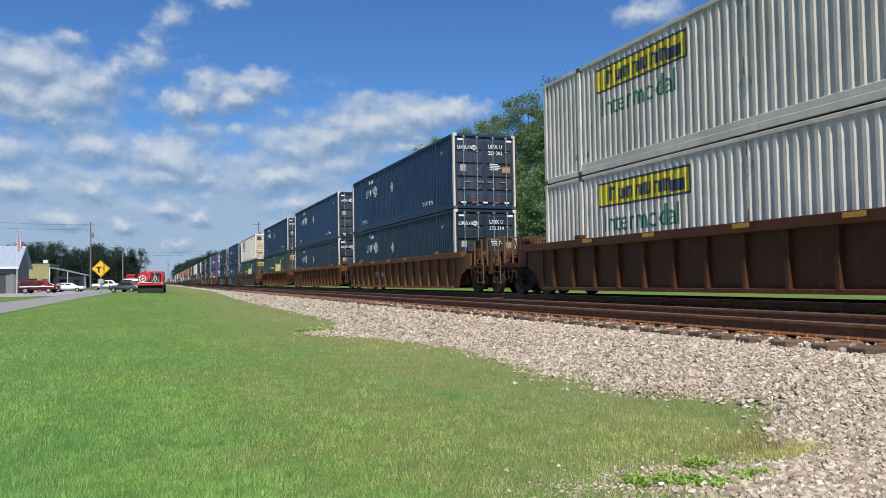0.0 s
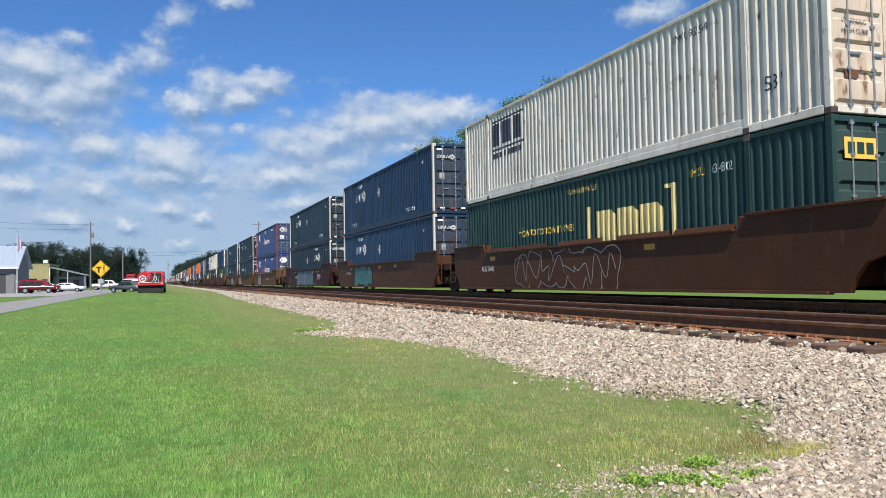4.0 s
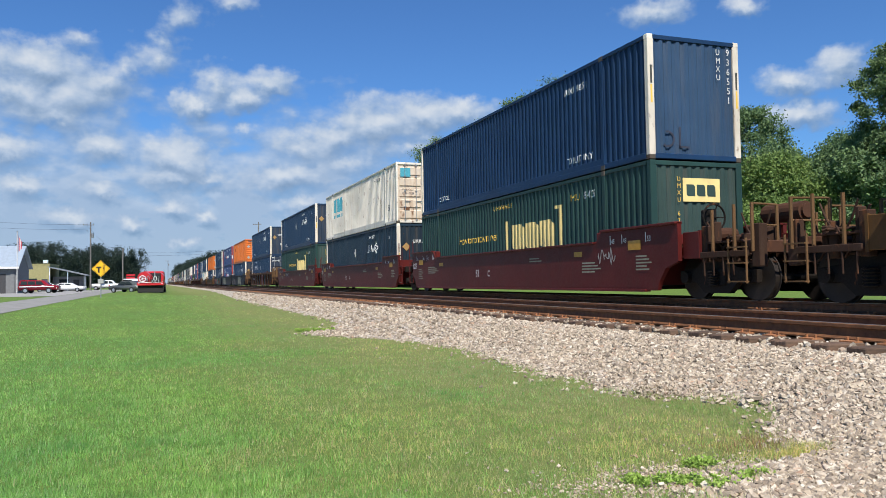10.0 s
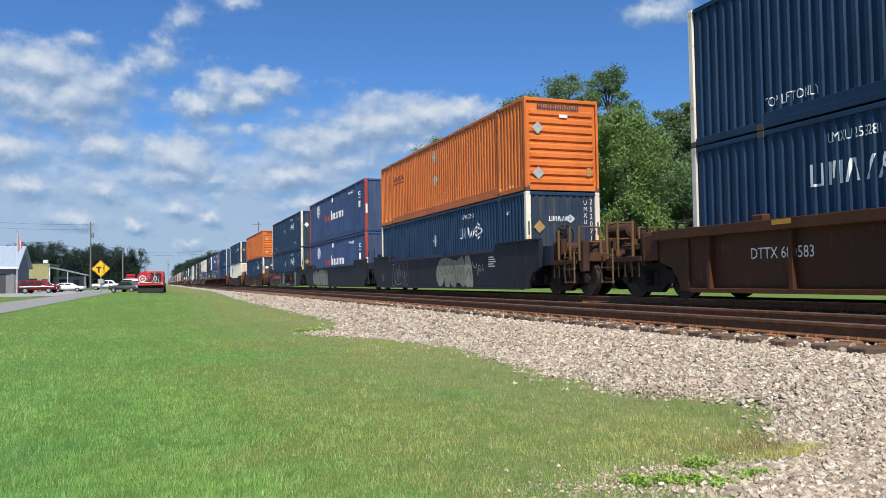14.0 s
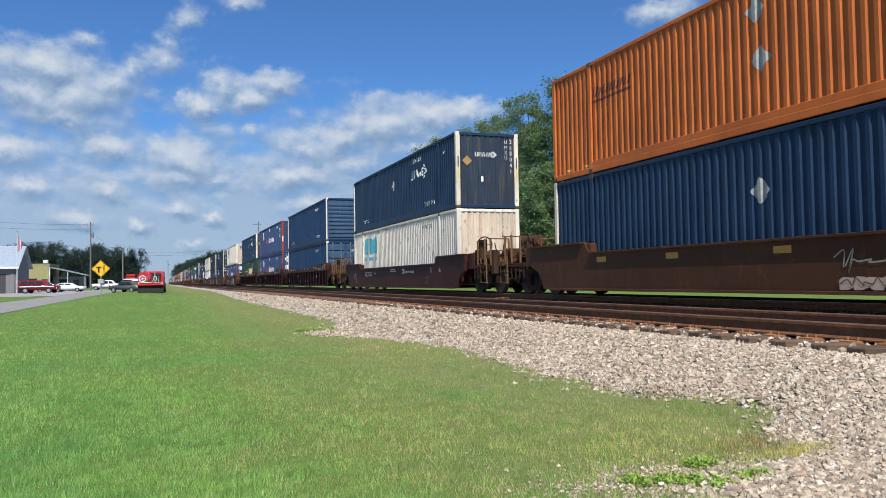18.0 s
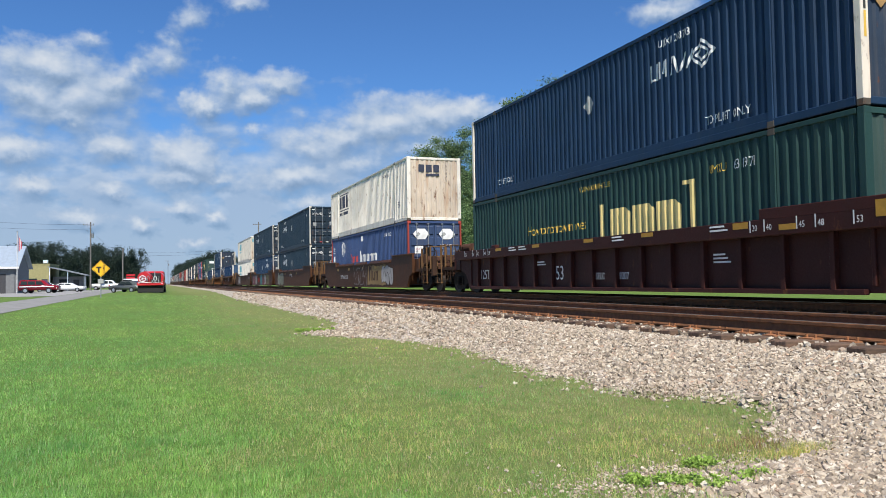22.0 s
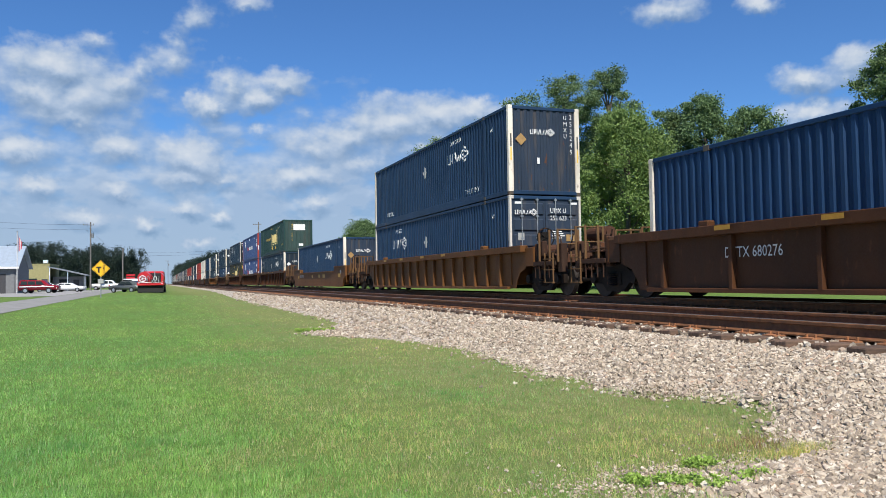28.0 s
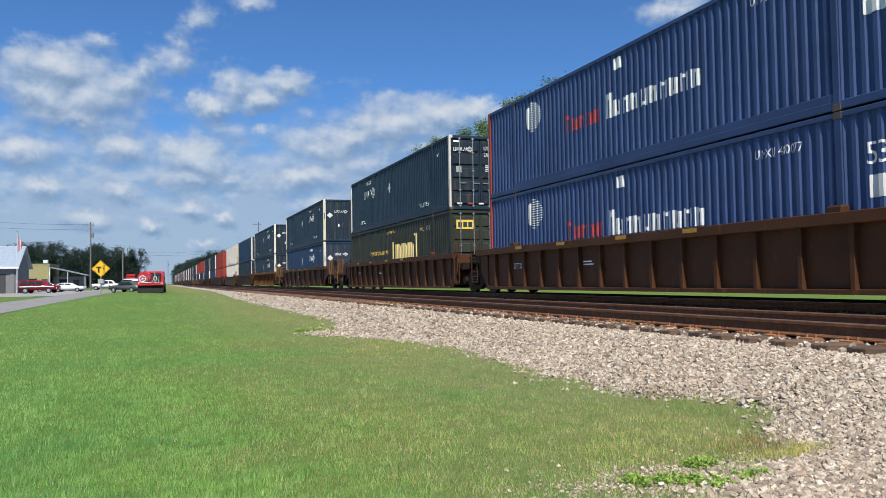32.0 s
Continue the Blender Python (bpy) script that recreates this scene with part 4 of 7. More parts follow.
def rect(bm, x0, x1, y0, y1, skew=0.0):
    return shape(bm, [(x0, y0), (x1, y0), (x1 + skew, y1), (x0 + skew, y1)])


def ring(bm, cx, cy, r0, r1, n=4, start=0.0, a0=0, a1=None):
    a1 = n if a1 is None else a1
    for i in range(a0, a1):
        p = [start + 2 * math.pi * (i + j) / n for j in (0, 1)]
        shape(bm, [(cx + r0 * math.cos(p[0]), cy + r0 * math.sin(p[0])), (cx + r1 * math.cos(p[0]), cy + r1 * math.sin(p[0])),
                   (cx + r1 * math.cos(p[1]), cy + r1 * math.sin(p[1])), (cx + r0 * math.cos(p[1]), cy + r0 * math.sin(p[1]))])
    return bm


def disc(bm, cx, cy, r, n=16):
    return shape(bm, [(cx + r * math.cos(2 * math.pi * i / n), cy + r * math.sin(2 * math.pi * i / n)) for i in range(n)])


def logo_diamond_word(bm, w=1.0):
    """Four plain slanted strokes and a ring on its corner."""
    h, t = 0.25 * w, 0.030 * w
    for i in range(4):
        x = i * 0.185 * w
        lean = (0.0, 0.0, 0.045, 0.08)[i] * w
        rect(bm, x, x + t, 0, h, lean)
        rect(bm, x + 0.115 * w, x + 0.115 * w + t, 0, h, -lean if i == 2 else lean)
        if i == 0:
            rect(bm, x + t, x + 0.115 * w, 0, t)
        elif i == 1:
            rect(bm, x + 0.045 * w, x + 0.045 * w + t, h * 0.25, h, 0.02 * w)
    ring(bm, 0.93 * w, h * 0.5, 0.155 * w, 0.205 * w)
    ring(bm, 0.93 * w, h * 0.5, 0.075 * w, 0.115 * w)
    return bm


def logo_bracket(bm):
    """Three heavy plain blocks between two square brackets, a bar of dashes below."""
    for i in range(3):
        x = 0.30 + i * 0.56
        shape(bm, [(x + 0.08, 0.32), (x + 0.50, 0.32), (x + 0.50, 0.96), (x + 0.40, 1.10), (x, 1.10), (x, 0.42)])
    rect(bm, 0.02, 0.10, 0.0, 1.25)
    rect(bm, 0.10, 0.24, 0.0, 0.09)
    rect(bm, 2.12, 2.20, 0.1, 1.45)
    rect(bm, 1.98, 2.12, 1.36, 1.45)
    for i in range(9):
        rect(bm, 0.42 + i * 0.16, 0.52 + i * 0.16, 0.12, 0.25)
    return bm


def logo_globe(bm):
    """A white half disc that trails off in fine stripes."""
    for i in range(13):
        y = -0.42 + i * 0.07
        w = math.sqrt(max(0.01, 0.46 ** 2 - y * y))
        rect(bm, -0.02 + 0.02 * (i % 2), w * 1.45, y - 0.016, y + 0.016)
    shape(bm, [(-0.06 - 0.26 * math.cos(a), 0.34 * math.sin(a)) for a in [math.pi * (k / 12 - 0.5) for k in range(13)]])
    return bm


def word_bars(bm, n, w, h, first=1.0, slant=0.0):
    for i in range(n):
        x = i * w * 1.0
        hh = h * (first if i == 0 else 0.8)
        rect(bm, x, x + w * 0.28, 0, hh, slant)
        rect(bm, x + w * 0.5, x + w * 0.76, 0, hh * (0.9 if i % 2 else 1.0), slant)
        if i % 3 != 1:
            rect(bm, x + w * 0.28, x + w * 0.5, hh * 0.72, hh * 0.92, slant * 0.2)
        else:
            rect(bm, x + w * 0.28, x + w * 0.5, hh * 0.05, hh * 0.25, 0)
    return bm


# near side of a thing: the wall at x = -HW, seen from -x; picture's right is -y
def on_side(y, z, x=-HW + 0.012):
    return Matrix(((0, 0, -1, x), (-1, 0, 0, y), (0, 1, 0, z), (0, 0, 0, 1)))


# front of a thing: the end at y = -HL, seen from -y; picture's right is +x
def on_front(x, z, y=-HL - 0.012):
    return Matrix(((1, 0, 0, x), (0, 0, -1, y), (0, 1, 0, z), (0, 0, 0, 1)))


def side_text(box_ob, body, size, mat, y, z, squeeze=0.8):
    return link("lettering", text_mesh(body, size, mat, squeeze, round(y + HL, 3)), box_ob, "", on_side(y, z))


def front_text(box_ob, body, size, mat, x, z, squeeze=0.9):
    return link("lettering", text_mesh(body, size, mat, squeeze), box_ob, "", on_front(x, z))


def pressed(x0, x1, z0, z1, y, proud, bands, margin):
    """One steel sheet with raised horizontal pressings, seen from -y."""
    xs = [x0, x0 + margin - 0.025, x0 + margin + 0.025, x1 - margin - 0.025, x1 - margin + 0.025, x1]
    zs = [z0]
    lift = [0]
    for a, b in bands:
        zs += [a - 0.02, a + 0.02, b - 0.02, b + 0.02]
        lift += [0, 1, 1, 0]
    zs.append(z1)
    lift.append(0)
    bm = bmesh.new()
    grid = [[bm.verts.new((x, y - (proud if up and 1 < i < 4 else 0), z)) for i, x in enumerate(xs)] for z, up in zip(zs, lift)]
    for a, b in zip(grid, grid[1:]):
        for i in range(len(xs) - 1):
            bm.faces.new((a[i], a[i + 1], b[i + 1], b[i]))
    back = [bm.verts.new((x, y + 0.04, z)) for x, z in ((x0, z0), (x1, z0), (x1, z1), (x0, z1))]
    bm.faces.new(back[::-1])
    bm.faces.new([*grid[0][::-1], back[0], back[1]])
    bm.faces.new([*grid[-1], back[2], back[3]])
    bm.faces.new([*[r[0] for r in grid], back[3], back[0]])
    bm.faces.new([*[r[-1] for r in grid[::-1]], back[1], back[2]])
    bmesh.ops.recalc_face_normals(bm, faces=bm.faces)
    return bm


CACHE = {}


def shell(key, body_mat, post_mat, front, end_mat, band=0.30):
    """Meshes of a container's parts, made once for each paint and kind of end: (name, mesh, label, children)."""
    if key in CACHE:
        return CACHE[key]
    parts = []
    cut = 1.98
    z0, z1 = 0.16, CH - 0.09
    for s, nm in ((-1, "side_wall"), (1, "side_wall")):
        bm = bmesh.new()
        for a, b in ((-HL + 0.13, -HL + cut - 0.06), (-HL + cut + 0.06, HL - cut - 0.06), (HL - cut + 0.06, HL - 0.13)):
            piece = corrugated(a + HL, b + HL, z0 if abs(a) > HL - 1 or b > HL - 1 else band, z1,
                               lambda u, v, d, s=s: (s * (HW - 0.018 - d), u - HL, v))
            me = bpy.data.meshes.new("tmp")
            piece.to_mesh(me)
            piece.free()
            bm.from_mesh(me)
            bpy.data.meshes.remove(me)
        parts.append((nm, mesh_of(nm, bm, body_mat), "", None))
    for s in (-1, 1):
        parts.append(("top_rail", mesh_of("top_rail", boxm(s * HW - 0.06 * (s > 0), s * HW + 0.06 * (s < 0), -HL + 0.16, HL - 0.16, CH - 0.10, CH - 0.005, 0.012), body_mat), "", None))
        bm = boxm(s * HW - 0.09 * (s > 0), s * HW + 0.09 * (s < 0), -HL + 0.16, HL - 0.16, 0.02, 0.17, 0.012)
        box(bm, s * (HW - 0.006) - 0.05 * (s > 0), s * (HW - 0.006) + 0.05 * (s < 0), -HL + cut, HL - cut, 0.15, band + 0.01, 0.008)
        parts.append(("bottom_rail", mesh_of("bottom_rail", bm, body_mat), "", None))
        for y in (-HL + cut, HL - cut) if s < 0 else ():
            parts.append(("side_post", mesh_of("side_post", boxm(s * (HW + 0.004) - 0.07 * (s > 0), s * (HW + 0.004) + 0.07 * (s < 0), y - 0.07, y + 0.07, 0.10, CH - 0.06, 0.01), body_mat), "", None))
            for z in (0.0, CH - 0.13):
                parts.append(("casting", mesh_of("casting", boxm(s * (HW + 0.008) - 0.15 * (s > 0), s * (HW + 0.008) + 0.15 * (s < 0), y - 0.09, y + 0.09, z, z + 0.13, 0.012), M_CAST), "", None))
    wide = 0.17 if front == "plain" else 0.075
    for y in (-1, 1):
        for s in (-1, 1):
            w = (wide if y < 0 else 0.11)
            ya, yb = (-HL, -HL + 0.14) if y < 0 else (HL - 0.14, HL)
            bm = boxm(s * HW - w * (s > 0), s * HW + w * (s < 0), ya, yb, 0.1, CH - 0.1, 0.012)
            parts.append(("corner_post", mesh_of("corner_post", bm, post_mat), "", None))
            for z in (0.0, CH - 0.12) if s < 0 or y < 0 else ():
                bm = boxm(s * (HW + 0.002) - 0.16 * (s > 0), s * (HW + 0.002) + 0.16 * (s < 0), ya - 0.003, yb + 0.003, z, z + 0.12, 0.012)
                parts.append(("casting", mesh_of("casting", bm, M_CAST if z == 0 else post_mat), "", None))
    bm = boxm(-HW + 0.05, HW - 0.05, -HL + 0.05, HL - 0.05, CH - 0.05, CH - 0.02)
    parts.append(("roof", mesh_of("roof", bm, body_mat), "", None))
    parts.append(("floor", mesh_of("floor", boxm(-HW + 0.08, HW - 0.08, -HL + 0.05, HL - 0.05, 0.05, 0.16), M_CAST), "", None))
    parts.append(("rear_wall", mesh_of("rear_wall", boxm(-HW + 0.1, HW - 0.1, HL - 0.08, HL - 0.03, 0.1, CH - 0.06), body_mat), "", None))
    parts.append(("end_header", mesh_of("end_header", boxm(-HW + 0.14, HW - 0.14, -HL, -HL + 0.10, CH - 0.12, CH - 0.01, 0.012), body_mat), "", None))
    parts.append(("end_sill", mesh_of("end_sill", boxm(-HW + 0.14, HW - 0.14, -HL, -HL + 0.10, 0.02, 0.15, 0.012), body_mat), "", None))
    if front == "plain":
        bm = corrugated(-HW + wide, HW - wide, 0.15, CH - 0.12, lambda u, v, d: (u, -HL + 0.02 + d * 0.8, v))
        parts.append(("front_wall", mesh_of("front_wall", bm, end_mat), "", None))
    elif front == "slats":
        bm = pressed(-HW + 0.09, HW - 0.09, 0.14, CH - 0.1, -HL + 0.06, 0.05, [(0.24 + k * 0.265, 0.40 + k * 0.265) for k in range(9)], 0.10)
        parts.append(("front_wall", mesh_of("front_wall", bm, end_mat), "", None))
    else:
        for s in (-1, 1):
            x0, x1 = (-HW + 0.085, -0.008) if s < 0 else (0.008, HW - 0.085)
            bm = pressed(x0, x1, 0.15, CH - 0.12, -HL + 0.05, 0.048, [(0.24 + k * 0.51, 0.60 + k * 0.51) for k in range(5)], 0.08)
            rods = []
            for fx in (0.28, 0.74):
                x = x0 + (x1 - x0) * fx
                rb = rod(bmesh.new(), (x, -HL - 0.012, 0.1), (x, -HL - 0.012, CH - 0.08), 0.017)
                for z in (0.14, 0.75, 1.5, 2.2, CH - 0.16):
                    box(rb, x - 0.05, x + 0.05, -HL - 0.025, -HL + 0.02, z, z + 0.05)
                box(rb, x - 0.02, x + 0.26 * s * -1, -HL - 0.032, -HL - 0.016, 1.02, 1.06)
                rods.append(("lock_rod", mesh_of("lock_rod", rb, M_STEEL), "galvanised locking rod with handle"))
            parts.append(("door", mesh_of("door", bm, end_mat), "", rods))
    CACHE[key] = parts
    return parts


def container(paint_key, front, label, far=False):
    body, post = PAINTS[paint_key]
    if front == "plain" and post is body and paint_key in ("navy", "char", "royal"):
        post = M_POST
    if front == "slats" and paint_key == "royal":
        post = M_POST
    if front == "door" and paint_key in ("navy", "char", "royal"):
        post = M_SILVER
    top = tagged(new("container"), label, "container", "containers on the train")
    for name, me, lab, kids in shell((paint_key, front), body, post, front, ENDS.get(paint_key, body)):
        if far and name in ("casting", "side_post", "floor", "rear_wall", "end_sill", "end_header", "top_rail"):
            continue
        ob = link(name, me, top, lab)
        for kn, km, kl in (kids or []):
            if not far:
                link(kn, km, ob, kl)
    return top


ENDS = {"navy": M_NAVY_END, "char": M_CHAR_END, "green": M_GREEN_END, "blue": M_BLUE_END, "royal": M_ROYAL_END, "white": M_WHITE_END}
PAINTS = {"navy": (M_NAVY, M_NAVY), "olive": (M_OLIVE, M_OLIVE), "char": (M_CHAR, M_CHAR), "royal": (M_ROYAL, M_ROYAL), "green": (M_GREEN, M_GREEN),
          "white": (M_WHITE, M_WHITE), "silver": (M_SILVER, M_SILVER), "blue": (M_BLUE, M_REDPOST), "orange": (M_ORANGE, M_ORANGE), "red": (M_RED, M_RED)}


# ---- well cars ----
WX = 1.43      # half width over the side sills


def rib_mesh(mat):
    key = ("rib", mat.name)
    if key not in CACHE:
        CACHE[key] = mesh_of("rib", boxm(-0.10, 0.035, -0.05, 0.05, 0.19, 1.34, 0.008), mat)
    return CACHE[key]


def gusset_mesh(mat):
    key = ("gusset", mat.name)
    if key not in CACHE:
        bm = boxm(-0.10, 0.10, -0.16, 0.16, 1.34, 1.62, 0.03)
        CACHE[key] = mesh_of("corner_guide", bm, mat)
    return CACHE[key]


SILL_TOP = {"smooth": 1.37, "shallow": 1.13, "ribbed": 1.50}


def sill_mesh(style, s, mat, ends):
    """The long side of a well: a deep plate cut away over the trucks. ends: kinds of the leading and trailing end."""
    key = ("sill", style, s, mat.name, ends)
    if key in CACHE:
        return CACHE[key]
    lo = 0.19
    step = HL - 2.1

    def nose(kind, top):
        """The outline at one end: from the bottom edge up and round to the top."""
        if kind == "C":
            return [(HL + 0.40, lo), (HL + 0.50, 0.42), (HL + 0.72, 0.68), (HL + 1.15, 0.82), (HL + 1.15, top)]
        return [(HL + 0.30, lo), (HL + 0.44, 0.45), (HL + 0.75, 0.72), (HL + 0.75, top)]
    front, rear = ends
    ef, er = [(0.75 if k != "C" else 1.15) + HL for k in (front, rear)]
    if style != "ribbed":
        top, high = SILL_TOP[style], SILL_TOP[style] + 0.27
        poly = nose(rear, high) + [(step + 0.25, high), (step, top), (-step, top), (-step - 0.25, high)] + [(-u, v) for u, v in nose(front, high)[::-1]]
        bm = prism(bmesh.new(), poly, "x", s * WX - 0.05, s * WX + 0.05)
        chords = [("top_chord", boxm(s * WX - 0.12, s * WX + 0.075, a, b, z - 0.03, z + 0.02, 0.008)) for a, b, z in ((-step + 0.05, step - 0.05, top), (step + 0.3, er, high), (-ef, -step - 0.3, high))]
        chords.append(("bottom_chord", boxm(s * WX - 0.1, s * WX + 0.065, -HL, HL, lo - 0.03, lo + 0.03, 0.008)))
    else:
        top = 1.50
        poly = nose(rear, top) + [(-u, v) for u, v in nose(front, top)[::-1]]
        bm = prism(bmesh.new(), poly, "x", s * (WX - 0.115) - 0.012, s * (WX - 0.115) + 0.012)
        deep, out = (0.20, WX + 0.09) if mat is not M_DKMAR else (0.30, WX + 0.14)
        chords = [("top_chord", boxm(min(s * (WX - 0.17), s * out), max(s * (WX - 0.17), s * out), -ef, er, top - deep, top, 0.012)),
                  ("bottom_chord", boxm(s * (WX - 0.055) - 0.06, s * (WX - 0.055) + 0.06, -HL, HL, lo - 0.03, lo + 0.06, 0.012))]
        if mat is M_DKMAR:
            chords.append(("end_chord", boxm(min(s * (WX - 0.17), s * out), max(s * (WX - 0.17), s * out), -ef, -6.02, top - 0.012, top + 0.19, 0.012)))
    CACHE[key] = (mesh_of("side_sill", bm, mat), [(n, mesh_of(n, b, mat)) for n, b in chords])
    return CACHE[key]


def wheel_mesh():
    if "wheel" not in CACHE:
        bm = bmesh.new()
        for r, w, x in ((0.47, 0.10, 0.0), (0.50, 0.03, 0.06), (0.13, 0.18, 0.0)):
            bmesh.ops.create_cone(bm, cap_ends=True, segments=28, radius1=r, radius2=r, depth=w, matrix=Matrix.Translation((x, 0, 0)) @ Matrix.Rotation(radians(90), 4, "Y"))
        CACHE["wheel"] = mesh_of("wheel", bm, M_WHEEL)
    return CACHE["wheel"]


def side_frame_mesh():
    if "frame" not in CACHE:
        bm = bmesh.new()
        prism(bm, [(-1.12, 0.36), (-0.62, 0.36), (-0.36, 0.14), (0.36, 0.14), (0.62, 0.36), (1.12, 0.36), (1.14, 0.60), (0.62, 0.66), (0.42, 0.82), (-0.42, 0.82), (-0.62, 0.66), (-1.14, 0.60)], "x", -0.07, 0.07)
        box(bm, -0.11, 0.11, -0.30, 0.30, 0.30, 0.62, 0.02)
        for y in (-0.89, 0.89):
            rod(bm, (-0.17, y, 0.47), (0.12, y, 0.47), 0.13, 12)
        CACHE["frame"] = mesh_of("side_frame", bm, M_TRUCK)
        sp = bmesh.new()
        zs = [0.28 + 0.027 * k for k in range(13)]
        rows = [[sp.verts.new((r * math.cos(a), 1.6 * r * math.sin(a), z)) for a in [2 * math.pi * q / 10 for q in range(10)]] for z, r in zip(zs, [0.11 if k % 2 else 0.075 for k in range(13)])]
        for a, b in zip(rows, rows[1:]):
            for q in range(10):
                sp.faces.new((a[q], a[(q + 1) % 10], b[(q + 1) % 10], b[q]))
        CACHE["spring"] = mesh_of("spring", sp, M_TRUCK)
    return CACHE["frame"]


def truck(car, y):
    if "bolster" not in CACHE:
        bm = boxm(-1.05, 1.05, -0.2, 0.2, 0.42, 0.80, 0.03)
        for yy in (-0.89, 0.89):
            rod(bm, (-0.95, yy, 0.47), (0.95, yy, 0.47), 0.08)
        CACHE["bolster"] = mesh_of("truck", bm, M_TRUCK)
    side_frame_mesh()
    t = link("truck", CACHE["bolster"], car, "grimy cast iron truck with four wheels", Matrix.Translation((0, y, 0)))
    for s in (-1, 1):
        link("side_frame", CACHE["frame"], t, "", Matrix.Translation((s * 1.0, 0, 0)))
        link("spring", CACHE["spring"], t, "", Matrix.Translation((s * 1.12, 0, 0)))
        for yy in (-0.89, 0.89):
            m = Matrix.Translation((s * 0.77, yy, 0.47))
            if s > 0:
                m = m @ Matrix.Rotation(math.pi, 4, "Z")
            link("wheel", wheel_mesh(), t, "", m)


def cached(name, key, make, mat):
    if key not in CACHE:
        CACHE[key] = mesh_of(name, make(bmesh.new()), mat)
    return CACHE[key]


def end_gear(car, d, kind, mat, far=False):
    """One end of a unit: d -1 is the leading end. kind 'C': coupler end with its own truck; 'A': hinged to the next unit; 'T': hinged, carrying the shared truck."""
    flip = Matrix.Identity(4) if d > 0 else Matrix.Rotation(math.pi, 4, "Z")
    mk = mat.name

    def bulk(bm):
        box(bm, -WX + 0.06, WX - 0.06, HL + 0.09, HL + 0.16, 0.3, 1.45, 0.01)
        box(bm, -1.2, 1.2, HL + 0.16, HL + 1.0, 0.92, 1.12, 0.02)
        prism(bm, [(-0.5, HL + 1.0), (0.5, HL + 1.0), (0.3, HL + 1.7), (-0.3, HL + 1.7)], "z", 0.85, 1.12)
        return bm
    link("end_bulkhead", cached("end_bulkhead", ("bulk", mk), bulk, mat), car, "", flip)
    if kind == "T":
        truck(car, d * (HL + 1.8))
    if kind in "AT":
        def ladder_a(bm):
            for s in (-1,):
                for yy in (HL + 0.79, HL + 1.27):
                    rod(bm, (s * 1.46, yy, 0.40 if yy < HL + 1 else 0.36), (s * 1.46, yy, 2.15 if yy < HL + 1.1 else 2.05), 0.018, 6)
                for k in range(4):
                    rod(bm, (s * 1.46, HL + 0.79, 0.4 + 0.36 * k), (s * 1.46, HL + 1.27, 0.4 + 0.36 * k), 0.014, 6)
            return bm
        me = cached("ladder", ("lad_a", mk), ladder_a, mat)
        link("ladder", me, car, "", flip)
        link("ladder", me, car, "", flip @ Matrix.Translation((2.92, 0, 0)))
        if not far:
            def joint(bm):
                box(bm, -0.28, 0.28, HL + 1.2, HL + 1.9, 0.78, 1.18, 0.04)
                box(bm, -1.1, -0.7, HL + 1.05, HL + 1.5, 1.05, 1.35, 0.03)
                box(bm, -1.25, 1.25, HL + 0.95, HL + 1.12, 0.86, 1.12, 0.02)
                box(bm, 0.55, 1.0, HL + 1.2, HL + 1.7, 1.05, 1.3, 0.03)
                prism(bm, [(HL + 0.2, 0.3), (HL + 1.3, 0.62), (HL + 1.3, 0.9), (HL + 0.2, 0.9)], "x", -1.15, -1.05)
                rod(bm, (-1.2, HL + 1.1, 1.25), (-0.3, HL + 1.75, 1.3), 0.025, 6)
                rod(bm, (-1.2, HL + 0.6, 1.5), (-1.15, HL + 1.6, 1.22), 0.02, 6)
                rod(bm, (-0.5, HL + 0.3, 1.55), (-0.5, HL + 1.7, 1.28), 0.03, 6)
                rod(bm, (-0.9, HL + 0.9, 1.3), (0.9, HL + 0.9, 1.3), 0.03)
                return bm
            link("hinge", cached("hinge", ("hinge",), joint, M_TRUCK), car, "grimy articulated hinge casting", flip)
        return
    truck(car, d * (HL + 1.82))

    def draft(bm):
        box(bm, -0.32, 0.32, HL + 1.0, HL + 3.0, 0.72, 1.12, 0.02)
        box(bm, -1.3, 1.3, HL + 2.95, HL + 3.12, 0.92, 1.16, 0.02)
        box(bm, -1.3, 1.3, HL + 0.75, HL + 0.9, 0.98, 1.2, 0.02)
        return bm
    link("draft_sill", cached("draft_sill", ("draft",), draft, M_GRIME), car, "", flip)

    def panels(bm):
        box(bm, -1.36, -1.30, HL + 1.16, HL + 1.68, 0.86, 1.42, 0.01)
        box(bm, -1.375, -1.315, HL + 1.64, HL + 1.70, 0.84, 1.44)
        return bm
    if not far:
        for u in (0.0, 2.66):
            link("end_panel", cached("end_panel", ("endp", mk), panels, mat), car, "", flip @ Matrix.Translation((u, 0, 0)))

    def grate(bm):
        outline = [(HL + 0.95, 1.15), (HL + 2.85, 1.15)]
        for k in range(6, -1, -1):
            y = HL + 0.95 + k * 0.28
            outline += [(y + 0.17, 1.19), (y, 1.19)] + ([(y - 0.02, 1.165), (y - 0.09, 1.165)] if k else [])
        return prism(bm, outline, "x", -1.3, 1.3)
    link("crossover_platform", cached("crossover_platform", ("grate",), grate, M_GRIME), car, "", flip)

    hand = []
